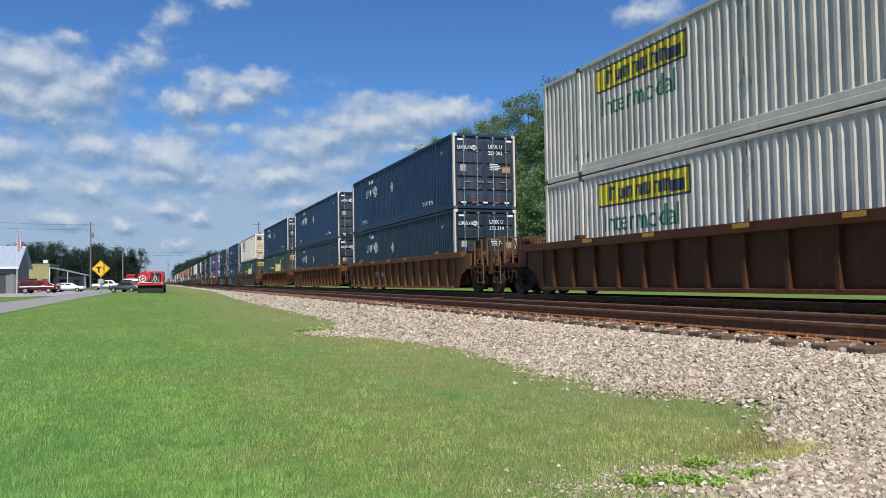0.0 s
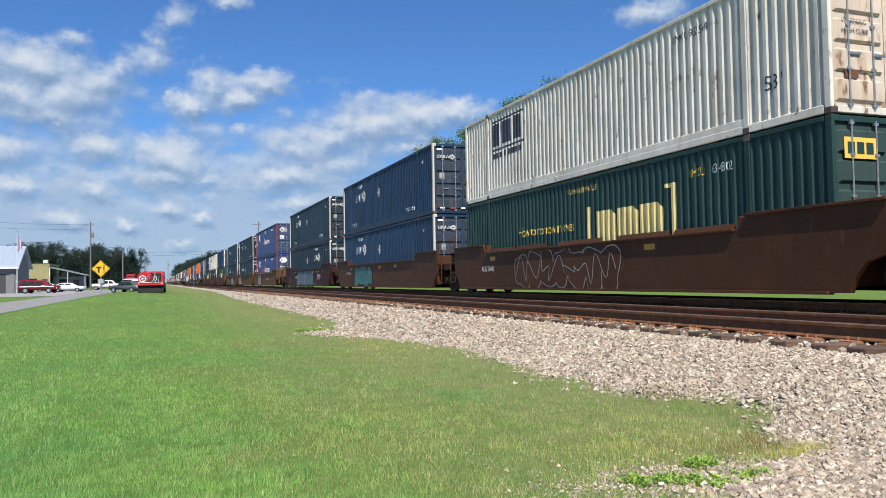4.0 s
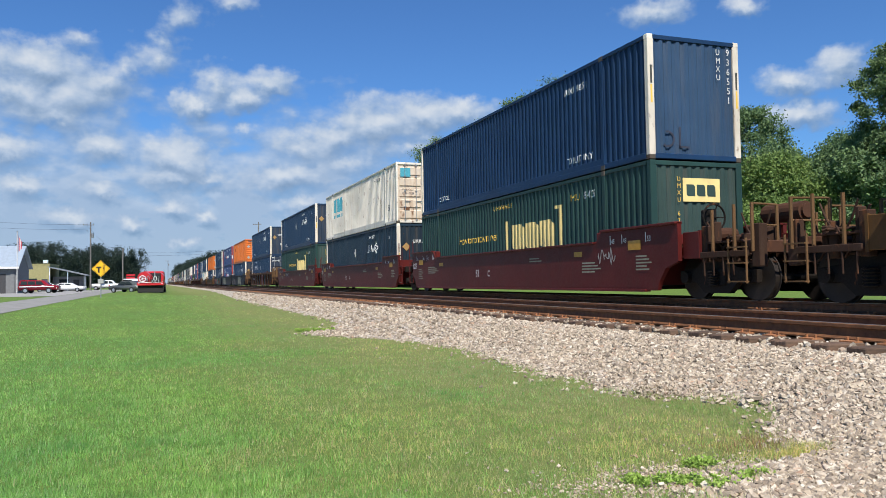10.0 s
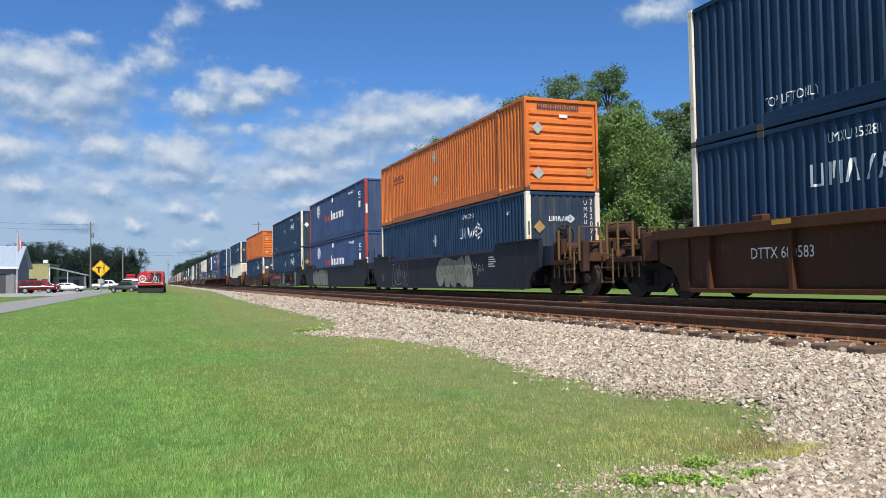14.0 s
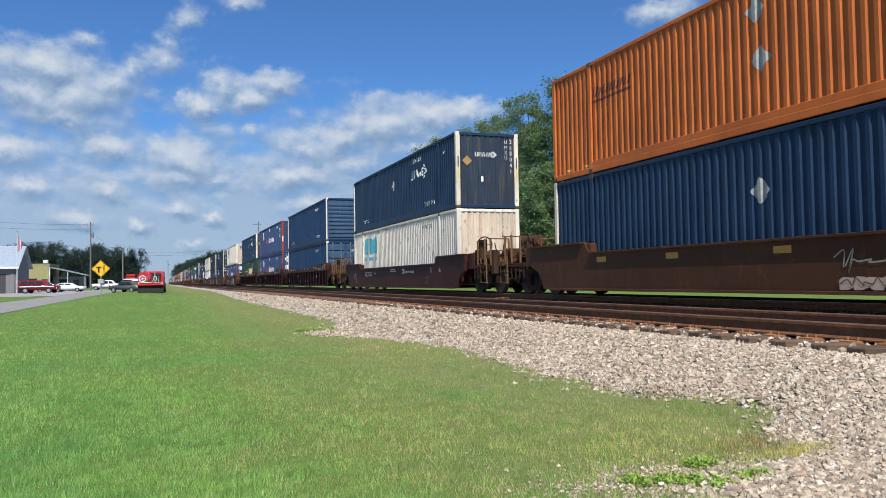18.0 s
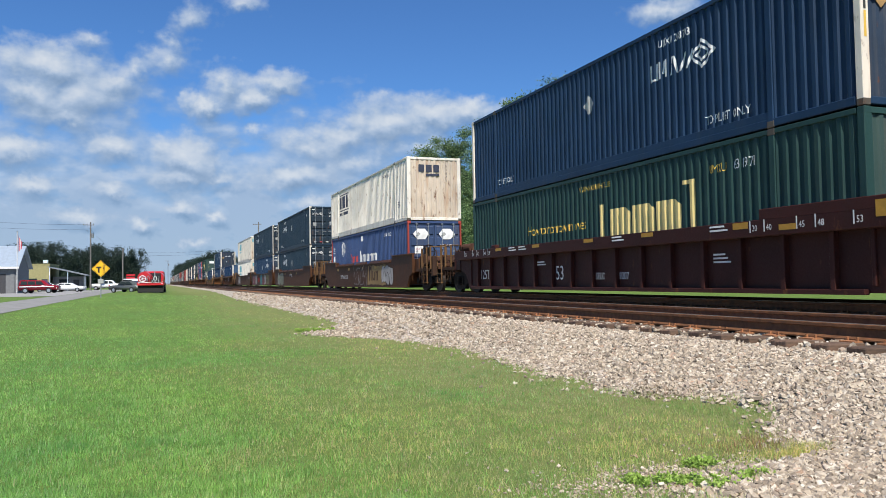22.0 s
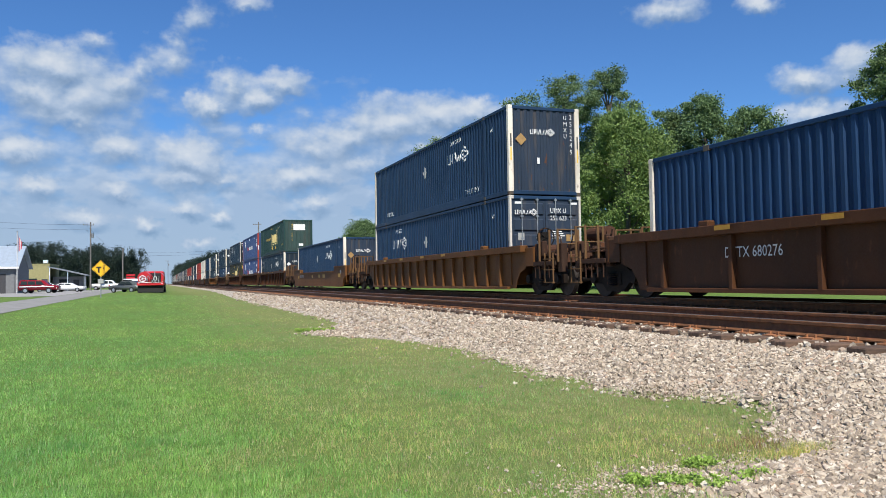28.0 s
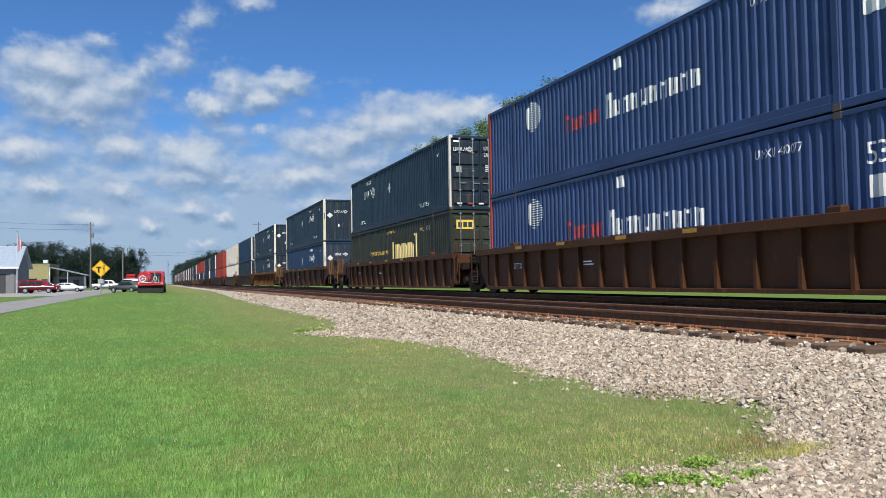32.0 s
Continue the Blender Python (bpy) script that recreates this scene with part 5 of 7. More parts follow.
    for q in (-1, 1):
        hand += [((q * 1.36, HL + 2.1, 0.95), (q * 1.36, HL + 2.1, 1.82)), ((q * 1.36, HL + 2.72, 0.95), (q * 1.36, HL + 2.72, 1.87)),
                 ((q * 1.36, HL + 3.2, 0.95), (q * 1.36, HL + 3.2, 1.87))]
        if not far:
            hand += [((q * 0.62, HL + 3.05, 1.1), (q * 0.62, HL + 3.05, 1.85)), ((q * 0.62, HL + 3.05, 1.85), (q * 1.36, HL + 3.2, 1.85)), ((q * 0.62, HL + 3.05, 1.45), (q * 1.36, HL + 3.2, 1.45))]
    for k, (a, b) in enumerate(hand if not far else hand[:2]):
        link("handrail", cached("handrail", ("hand", far, k), lambda bm: rod(bm, a, b, 0.035 if a[0] == b[0] else 0.02, 6), M_HANDRAIL), car, "", flip)

    def steps(bm):
        for s in (-1,):
            for yy in (HL + 2.72, HL + 3.2):
                rod(bm, (s * 1.52, yy, 0.35), (s * 1.52, yy, 1.2), 0.022, 6)
            for z in (0.37, 0.72, 1.02):
                box(bm, s * 1.52 - 0.05, s * 1.52 + 0.05, HL + 2.72, HL + 3.2, z, z + 0.025)
        return bm
    me = cached("ladder", ("steps", mk), steps, M_HANDRAIL)
    link("ladder", me, car, "", flip)
    link("ladder", me, car, "", flip @ Matrix.Translation((3.04, 0, 0)))

    def coupler(bm):
        box(bm, -0.11, 0.11, HL + 2.9, HL + 3.5, 0.76, 0.98, 0.03)
        prism(bm, [(-0.2, HL + 3.45), (0.18, HL + 3.45), (0.2, HL + 3.62), (0.05, HL + 3.85), (-0.02, HL + 3.72), (-0.2, HL + 3.85)], "z", 0.70, 1.02)
        rod(bm, (-0.3, HL + 2.9, 0.8), (-0.25, HL + 3.7, 0.45), 0.03)
        return bm
    link("coupler", cached("coupler", ("coupler",), coupler, M_TRUCK), car, "grimy knuckle coupler with air hose", flip)
    if far:
        return
    link("brake_rigging", cached("brake_rigging", ("rigging", d), rigging, M_RIG), car, "rusty brown brake pipes, levers and hoses", Matrix.Rotation(math.pi, 4, "Z") @ Matrix.Diagonal((-1, 1, 1, 1)) if d < 0 else flip)

    def brake(bm):
        for i in range(20):
            a, b = 2 * math.pi * i / 20, 2 * math.pi * (i + 1) / 20
            rod(bm, (0.28 * math.cos(a) - 0.85, HL + 1.55, 1.72 + 0.28 * math.sin(a)), (0.28 * math.cos(b) - 0.85, HL + 1.55, 1.72 + 0.28 * math.sin(b)), 0.022, 6)
        for i in range(5):
            a = 2 * math.pi * i / 5
            rod(bm, (-0.85, HL + 1.51, 1.72), (0.28 * math.cos(a) - 0.85, HL + 1.55, 1.72 + 0.28 * math.sin(a)), 0.014, 5)
        box(bm, -0.98, -0.72, HL + 1.27, HL + 1.50, 1.19, 1.9, 0.03)
        return bm
    if d < 0:
        link("brake_wheel", cached("brake_wheel", ("brake",), brake, M_TRUCK), car, "rusty hand brake wheel and housing", Matrix.Rotation(math.pi, 4, "Z") @ Matrix.Diagonal((-1, 1, 1, 1)))

        def tank(bm):
            rod(bm, (-0.98, HL + 1.12, 1.84), (-0.98, HL + 2.2, 1.84), 0.21, 16)
            rod(bm, (-0.98, HL + 1.06, 1.84), (-0.98, HL + 2.26, 1.84), 0.15, 16)
            for yy in (HL + 1.3, HL + 2.0):
                box(bm, -1.12, -0.84, yy - 0.04, yy + 0.04, 1.19, 1.68)
            rod(bm, (0.3, HL + 1.5, 1.36), (1.0, HL + 1.5, 1.36), 0.15, 12)
            box(bm, -0.3, 0.25, HL + 1.75, HL + 2.15, 1.19, 1.55, 0.04)
            for q in range(3):
                rod(bm, (-1.1 + 0.2 * q, HL + 0.95, 1.28), (-0.4 + 0.3 * q, HL + 2.5, 1.24), 0.02, 6)
            return bm
        link("air_reservoir", cached("air_reservoir", ("tank",), tank, M_GRIME), car, "", flip)


def rigging(bm):
    """Pipes, levers, valves and drooping hoses crowded over the coupler end."""
    r = random.Random(9)
    for k in range(9):
        y, x = HL + 1.2 + 0.24 * k, r.uniform(-1.25, -0.6)
        box(bm, x - r.uniform(0.05, 0.14), x + 0.1, y, y + r.uniform(0.08, 0.24), r.uniform(0.62, 0.95), r.uniform(1.25, 1.62), 0.02)
    for k in range(9):
        a = (r.uniform(-1.3, -0.4), HL + r.uniform(1.1, 2.2), r.uniform(0.7, 1.7))
        b = (r.uniform(-1.3, -0.4), HL + r.uniform(2.3, 3.2), r.uniform(0.7, 1.5))
        rod(bm, a, b, r.uniform(0.012, 0.03), 6)
    for x, y, z, w, d in ((-1.2, HL + 1.7, 1.3, 0.7, 0.35), (-0.8, HL + 2.3, 1.75, 0.8, 0.55), (-1.1, HL + 2.6, 1.2, 0.7, 0.5), (-0.5, HL + 2.9, 1.4, 0.6, 0.5)):
        pts = [(x, y + w * q / 6, z - d * (1 - (q / 3 - 1) ** 2)) for q in range(7)]
        for a, b in zip(pts, pts[1:]):
            rod(bm, a, b, 0.02, 6)
    for k in range(4):
        rod(bm, (-1.38, HL + 1.85 + 0.28 * k, 0.5), (-1.38, HL + 1.85 + 0.28 * k, 0.9 + 0.1 * (k % 2)), 0.018, 6)
    box(bm, -1.40, -1.34, HL + 1.75, HL + 3.1, 0.86, 0.98, 0.01)
    return bm


M_GRIME = paint("grimy rust brown end gear", (0.075, 0.034, 0.020), rough=0.8, dirt=0.5, dirt_col=(0.03, 0.02, 0.015), rust=0.4)
M_RIG = paint("grimy brake gear", (0.050, 0.026, 0.017), rough=0.85, rust=0.5)
M_HANDRAIL = paint("yellowed steel rail", (0.150, 0.082, 0.036), rough=0.75, rust=0.5)


def well_car(style, mat, front, rear, label, far=False):
    car = tagged(new("well_car"), label, "well car", "well cars of the train")
    for s in (-1, 1):
        plate, chords = sill_mesh(style, s, mat, ("C" if front == "C" else "A", "C" if rear == "C" else "A"))
        sill = link("side_sill", plate, car)
        for n, me in chords:
            link(n, me, sill)
        if style == "ribbed" and not far and (s < 0 or True):
            n = 8 if (front, rear, mat) == ("C", "C", M_BROWN) else 15
            for i in range(n):
                y = -HL + 0.6 + (CL - 1.2) * i / (n - 1)
                link("rib", rib_mesh(mat), car, "", Matrix.Translation((s * (WX - 0.03), y, 0)) @ Matrix.Rotation(0 if s > 0 else math.pi, 4, "Z"))
        for y in () if far else (-HL + 1.98, HL - 1.98):
            link("corner_guide", gusset_mesh(mat), car, "", Matrix.Translation((s * (WX - 0.09), y, -0.24 if style == "shallow" else 0)))
    for s in (-1, 1) if style == "smooth" and front == "C" and mat in (M_OCHRE, M_BROWN, M_BLACKCAR) and not far else ():
        for a, b in ((2.25, 4.05), (4.30, 6.20), (7.00, 9.10), (9.90, 11.80), (12.05, 13.85)):
            link("loading_guide", cached("loading_guide", ("guide", s, mat.name, a), lambda bm: prism(bm, [(s * (WX - 0.06), 1.36), (s * (WX + 0.05), 1.36), (s * (WX - 0.02), 1.49), (s * (WX - 0.07), 1.50)], "y", -HL + a, -HL + b), mat), car, "sloping steel guide plate")
    for k in range(2):
        y = -HL + 2.0 + (CL - 4.0) * k
        link("floor_beam", cached("floor_beam", ("pan", far), lambda bm: box(bm, -WX + 0.08, WX - 0.08, -0.3, 0.3, 0.17, 0.292 if far else 0.268), M_TRUCK), car, "", Matrix.Translation((0, y, 0)))
    end_gear(car, -1, front, mat, far)
    end_gear(car, 1, rear, mat, far)
    return car


# ---- the train: leading edge of each stack, upper and lower container, their leading ends, car style, paint, hinges ----
D, P, S = "door", "plain", "slats"
TRAIN = [
    (3.55, "silver", P, "silver", P, "ribbed", "brown", "A", "C"),
    (27.0, "navy", D, "char", D, "ribbed", "tan", "C", "T"),
    (46.95, "navy", D, "char", D, "ribbed", "tan", "A", "T"),
    (67.0, "navy", D, "green", D, "ribbed", "tan", "A", "C"),
    (90.6, "white", D, "green", D, "smooth", "brown", "C", "T"),
    (110.3, "navy", D, "navy", D, "smooth", "brown", "A", "T"),
    (130.5, "char", D, "char", D, "smooth", "dkmar", "A", "C"),
    (154.6, "blue", D, "blue", D, "smooth", "ochre", "C", "T"),
    (174.2, "char", D, "char", D, "smooth", "ochre", "A", "T"),
    (193.6, "char", D, "char", D, "smooth", "ochre", "A", "C"),
    (217.1, "royal", P, "green", P, "smooth", "maroon", "C", "T"),
    (236.9, "white", D, "char", P, "smooth", "maroon", "A", "T"),
    (256.85, "navy", P, "green", P, "smooth", "maroon", "A", "C"),
    (280.5, "navy", P, "navy", D, "ribbed", "brown", "C", "C"),
    (304.4, "orange", S, "navy", P, "smooth", "black", "C", "T"),
    (323.8, "blue", P, "blue", P, "smooth", "black", "A", "T"),
    (343.7, "navy", P, "navy", P, "smooth", "black", "A", "C"),
    (367.45, "orange", S, "navy", P, "shallow", "brown", "C", "C"),
    (391.15, "navy", P, "white", P, "shallow", "dkmar", "C", "C"),
    (415.0, "royal", S, "royal", D, "ribbed", "dkmar", "C", "T"),
    (434.75, "blue", P, "blue", D, "ribbed", "dkmar", "A", "T"),
    (454.4, "navy", P, "green", P, "ribbed", "dkmar", "A", "C"),
    (478.2, "white", P, "blue", D, "smooth", "brown", "C", "C"),
    (502.0, "char", D, "char", D, "smooth", "brown", "C", "T"),
    (521.65, "char", D, "navy", D, "smooth", "brown", "A", "T"),
    (540.75, "white", D, "white", D, "smooth", "brown", "A", "C"),
    (565.45, "", P, "royal", P, "ribbed", "brown", "C", "C"),
    (589.0, "navy", P, "navy", D, "ribbed", "tan", "C", "C"),
    (612.45, "", P, "navy", P, "shallow", "tan", "C", "C"),
    (636.1, "green", P, "char", P, "ribbed", "brown", "C", "T"),
    (655.4, "blue", P, "blue", P, "ribbed", "brown", "A", "T"),
    (675.3, "char", D, "olive", D, "ribbed", "brown", "A", "C"),
    (699.4, "char", P, "navy", P, "ribbed", "brown", "C", "C"),
    (723.0, "char", P, "char", P, "ribbed", "tan", "C", "T"),
    (742.8, "navy", P, "char", D, "ribbed", "brown", "A", "T"),
    (762.6, "white", D, "white", D, "smooth", "brown", "A", "C"),
    (786.2, "red", P, "red", P, "smooth", "dkmar", "C", "T"),
]
CARPAINT = {"tan": M_TAN, "ochre": M_OCHRE, "brown": M_BROWN, "maroon": M_MAROON, "dkmar": M_DKMAR, "black": M_BLACKCAR}
LABELS = {"olive": "dark olive corrugated steel container", "navy": "navy blue corrugated steel container", "char": "dark charcoal corrugated steel container",
          "royal": "plain dark blue corrugated container", "green": "dark green corrugated steel container",
          "white": "rust-streaked cream white corrugated container", "silver": "silver white container with yellow sign",
          "blue": "blue container with red corner posts", "orange": "orange corrugated container with dark lettering", "red": "faded red corrugated steel container"}
CARLABEL = {"tan": "tan brown", "ochre": "grimy ochre brown", "brown": "rusty brown", "maroon": "glossy maroon", "dkmar": "dark maroon", "black": "grimy black"}
rnd = random.Random(5)
far_kinds = ["char", "navy", "char", "navy", "navy", "char", "red", "char", "navy", "char"]
at = 806.0
for i in range(20):
    a, b = rnd.choice(far_kinds), rnd.choice(far_kinds)
    hinge = (("A", "T"), ("A", "C"), ("C", "T"))[i % 3]
    TRAIN.append((at, a, rnd.choice((D, P)), b, rnd.choice((D, P)), rnd.choice(("smooth", "ribbed")),
                  rnd.choice(("tan", "brown", "brown", "dkmar")), *hinge))
    at += 19.8 if hinge[1] == "T" else 23.8

FLOOR = 0.27
MOVERS = []
STACKS = []
for i, (s, up, upf, low, lowf, style, cp, fr, re) in enumerate(TRAIN):
    far = i > 33
    y = s + HL
    car = well_car(style, CARPAINT[cp], fr, re, CARLABEL[cp] + " steel well car with " + {"ribbed": "upright side ribs", "smooth": "smooth side plates", "shallow": "shallow smooth side plates"}[style], far)
    MOVERS.append((car, TRACK_X, y, RAIL_Z))
    tops = []
    for kind, fk, level in ((low, lowf, 0), (up, upf, 1)):
        ob = None
        if kind:
            end = {"door": ", doors forward", "plain": ", closed end forward", "slats": ", ribbed end forward"}[fk]
            ob = container(kind, fk, LABELS[kind] + (" atop another" if level else " in well car") + end, far)
            MOVERS.append((ob, TRACK_X, y, RAIL_Z + FLOOR + level * (CH - 0.04 if far else CH + 0.012)))
        tops.append(ob)
    STACKS.append((car, tops[0], tops[1]))


# ---- marks on the containers ----
def sized(build, sx, sy):
    def f(bm):
        build(bm)
        bmesh.ops.scale(bm, vec=(sx, sy, 1), verts=bm.verts)
        return bm
    return f


def tilted_square(r):
    return lambda bm: shape(bm, [(-r, 0), (0, -r), (r, 0), (0, r)])


def panel(w, h):
    return lambda bm: rect(bm, 0, w, 0, h)


MARKS = {}


def side_copy(ob, name, key, build, mat, y, z, label=""):
    """The same mark at the same place on many containers shares one mesh."""
    k = (key, round(y, 3))
    if k not in MARKS:
        bm = build(bmesh.new())
        wave_flat(bm, y + HL)
        MARKS[k] = mesh_of(name, bm, mat)
    return link(name, MARKS[k], ob, label, on_side(y, z))


def front_copy(ob, name, key, build, mat, x, z, label="", y=-HL - 0.012):
    if key not in MARKS:
        MARKS[key] = mesh_of(name, build(bmesh.new()), mat)
    return link(name, MARKS[key], ob, label, on_front(x, z, y))


def column(s):
    return "\n".join(s)


def mark_dark(ob, front, number, upper, code="UMXU", ahead=False):
    """White word shape with a diamond ring, owner number, lift notes."""
    rear_logo = front == "door" and not ahead
    y = 4.98 if rear_logo else -2.46
    side_copy(ob, "logo", "word", sized(lambda bm: logo_diamond_word(bm, 1.93), 1, 0.8), M_MARK, y, 1.72, "plain white word strokes with a diamond ring")
    side_text(ob, code + " " + number, 0.24, M_MARK, y - 0.35, 2.42, 0.72)
    side_text(ob, "VTP", 0.2, M_MARK, -HL + 1.45, 2.25, 0.7)
    side_copy(ob, "placard", "placard", tilted_square(0.26), M_GREY, 0.2, 1.8, "grey diamond placard")
    if upper:
        side_text(ob, "TOP LIFT ONLY", 0.25, M_MARK, -4.3, 0.40, 0.72)
        side_text(ob, "TOP LIFT ONLY", 0.25, M_MARK, 6.0, 0.40, 0.72)
    if front == "door":
        front_copy(ob, "logo", "word_door", sized(lambda bm: logo_diamond_word(bm, 0.72), 1, 0.8), M_MARK, -1.12, 2.28, "plain white word strokes with a diamond ring")
        front_text(ob, code[:3] + " " + code[3:], 0.22, M_MARK, 0.14, 2.34, 0.85)
        front_text(ob, number[:3] + " " + number[3:], 0.22, M_MARK, 0.14, 2.10, 0.85)
        front_copy(ob, "data_panel", "data", lambda bm: [rect(bm, 0, 0.36 + 0.05 * (i % 3), -0.07 * i, -0.07 * i + 0.035) for i in range(4)] and bm, M_MARK, 0.2, 1.72, "small white data lines")
        front_copy(ob, "weight_panel", "weight", panel(0.34, 0.22), M_GOLD, 0.72, 1.42, "orange brown weight panel")
        front_copy(ob, "patch", "patch", panel(0.22, 0.24), M_GREY, -1.02, 1.45, "grey patch")
        for k in range(5):
            front_copy(ob, "reflector", "refl" + str(k % 2), panel(0.2, 0.06), M_RMARK if k % 2 else M_MARK, -1.0 + 0.45 * k, 0.22)
        for x in (-1.12, 0.88):
            front_copy(ob, "corner_stripe", "cstripe", panel(0.26, 0.07), M_MARK, x, 2.62)
    else:
        front_copy(ob, "logo", "word_front", sized(lambda bm: logo_diamond_word(bm, 0.80), 1, 0.8), M_MARK, -0.52, 1.98, "plain white word strokes with a diamond ring", -HL - 0.002)
        front_copy(ob, "placard", "fplac" + number[-1:] if int(number[-1]) % 2 else "fplac", tilted_square(0.2), M_GOLD if int(number[-1]) % 2 else M_MARK, -0.85, 1.8, "diamond placard", -HL - 0.002)
        link("lettering", text_mesh(column(number), 0.23, M_MARK, 0.9), ob, "", on_front(0.92, 2.52, -HL - 0.002))
        link("lettering", text_mesh(column(code), 0.2, M_MARK, 0.9), ob, "", on_front(0.70, 2.50, -HL - 0.002))
        front_copy(ob, "tag", "ftag", panel(0.09, 0.2), M_MARK, -0.28, 1.02, "white tag", -HL - 0.002)
        for s in (-1, 1):
            for i in range(2):
                front_copy(ob, "caution_strip", "caut" + str(i), panel(0.05, 0.42), M_YMARK if i else M_BLACKMARK, s * 1.21 - 0.025, 1.55 - 0.45 * i, "caution strip", -HL - 0.004)


M_BLACKMARK = plain("black caution paint", (0.05, 0.05, 0.04), 0.6)


def mark_plain(ob, front, number, upper):
    side_text(ob, "UMXU " + number, 0.25, M_MARK, -4.2, 2.3, 0.75)
    if upper:
        side_text(ob, "TOP LIFT ONLY", 0.25, M_MARK, -4.3, 0.40, 0.72)
        side_text(ob, "TOP LIFT ONLY", 0.25, M_MARK, 6.0, 0.40, 0.72)
    if front == "plain":
        link("lettering", text_mesh(column(number), 0.23, M_MARK, 0.9), ob, "", on_front(0.92, 2.55, -HL - 0.002))
        link("lettering", text_mesh(column("UMXU"), 0.2, M_MARK, 0.9), ob, "", on_front(0.62, 2.55, -HL - 0.002))
        for s in (-1, 1):
            for i in range(2):
                front_copy(ob, "caution_strip", "caut" + str(i), panel(0.05, 0.42), M_YMARK if i else M_BLACKMARK, s * 1.21 - 0.025, 1.75 - 0.45 * i, "caution strip", -HL - 0.004)
        front_copy(ob, "spray_tag", "jl", lambda bm: rect(rect(ring(bm, 0.1, 0.2, 0.15, 0.2, 12, 4.0, 0, 8), 0.42, 0.47, 0, 0.5), 0.42, 0.7, 0, 0.05), M_BMARK, -0.9, 0.28, "dark sprayed strokes", -HL - 0.002)
    elif front == "slats":
        link("lettering", text_mesh(column(number), 0.2, M_MARK, 0.9), ob, "", on_front(0.72, 2.55))
    else:
        front_text(ob, number[:3], 0.2, M_MARK, 0.3, 2.2)
        front_copy(ob, "patch", "rustpatch", panel(0.5, 0.8), M_REDPOST, 0.62, 1.3, "rust red repair patch")


def mark_green(ob, front, number, upper):
    side_copy(ob, "logo", "bracket", sized(logo_bracket, 1.68, 1.02), M_PALEY, -0.2, 0.79, "heavy yellow block shapes between square brackets")
    side_text(ob, "How tomorrow moves", 0.42, M_YMARK, 3.85, 1.5, 0.86)
    side_text(ob, "UMXU", 0.25, M_YMARK, -4.35, 2.3, 0.7)
    side_text(ob, number, 0.27, M_MARK, -5.05, 2.3, 0.8)
    side_text(ob, "WARNING HIGH CUBE", 0.2, M_YMARK, 0.8, 2.48, 0.75)
    side_text(ob, "53'", 0.34, M_YMARK, -6.8, 0.62, 0.9)
    if upper:
        side_copy(ob, "emblem", "dots", lambda bm: [disc(bm, x, 0, 0.14) for x in (0, 0.35, 2.2, 2.6)] and bm, M_YMARK, -0.4, 0.62, "row of small yellow discs")
    if front == "door":
        front_copy(ob, "sign_panel", "gdoor", panel(0.72, 0.36), M_YMARK, -1.05, 2.16, "faded yellow sign panel")
        for k in range(3):
            front_copy(ob, "sign_stroke", "gdoorb", panel(0.16, 0.2), M_GREEN, -0.98 + 0.21 * k, 2.24, "", -HL - 0.016)
        front_copy(ob, "weight_panel", "gweight", panel(0.4, 0.2), M_MARK, 0.5, 1.1)
    else:
        white = int(number[-1]) % 2 == 0 or number == "633225"
        front_copy(ob, "sign_panel", "gplain" + str(white), panel(1.05, 0.55), M_MARK if white else M_PALEY, -0.42, 1.95, "pale sign panel on the end wall", -HL - 0.002)
        for k in range(0 if white else 3):
            front_copy(ob, "sign_stroke", "gplainb", lambda bm: shape(bm, [(0.03, 0), (0.24, 0), (0.24, 0.22), (0.2, 0.27), (0, 0.27), (0, 0.04)]), M_GREEN_END, -0.32 + 0.29 * k, 2.08, "", -HL - 0.006)
        link("lettering", text_mesh(column("UMXU " + number), 0.16, M_YMARK, 0.9), ob, "", on_front(-0.58, 2.42, -HL - 0.002))
        front_copy(ob, "data_panel", "gdata", panel(0.4, 0.2), M_MARK, 0.05, 0.55, "", -HL - 0.002)


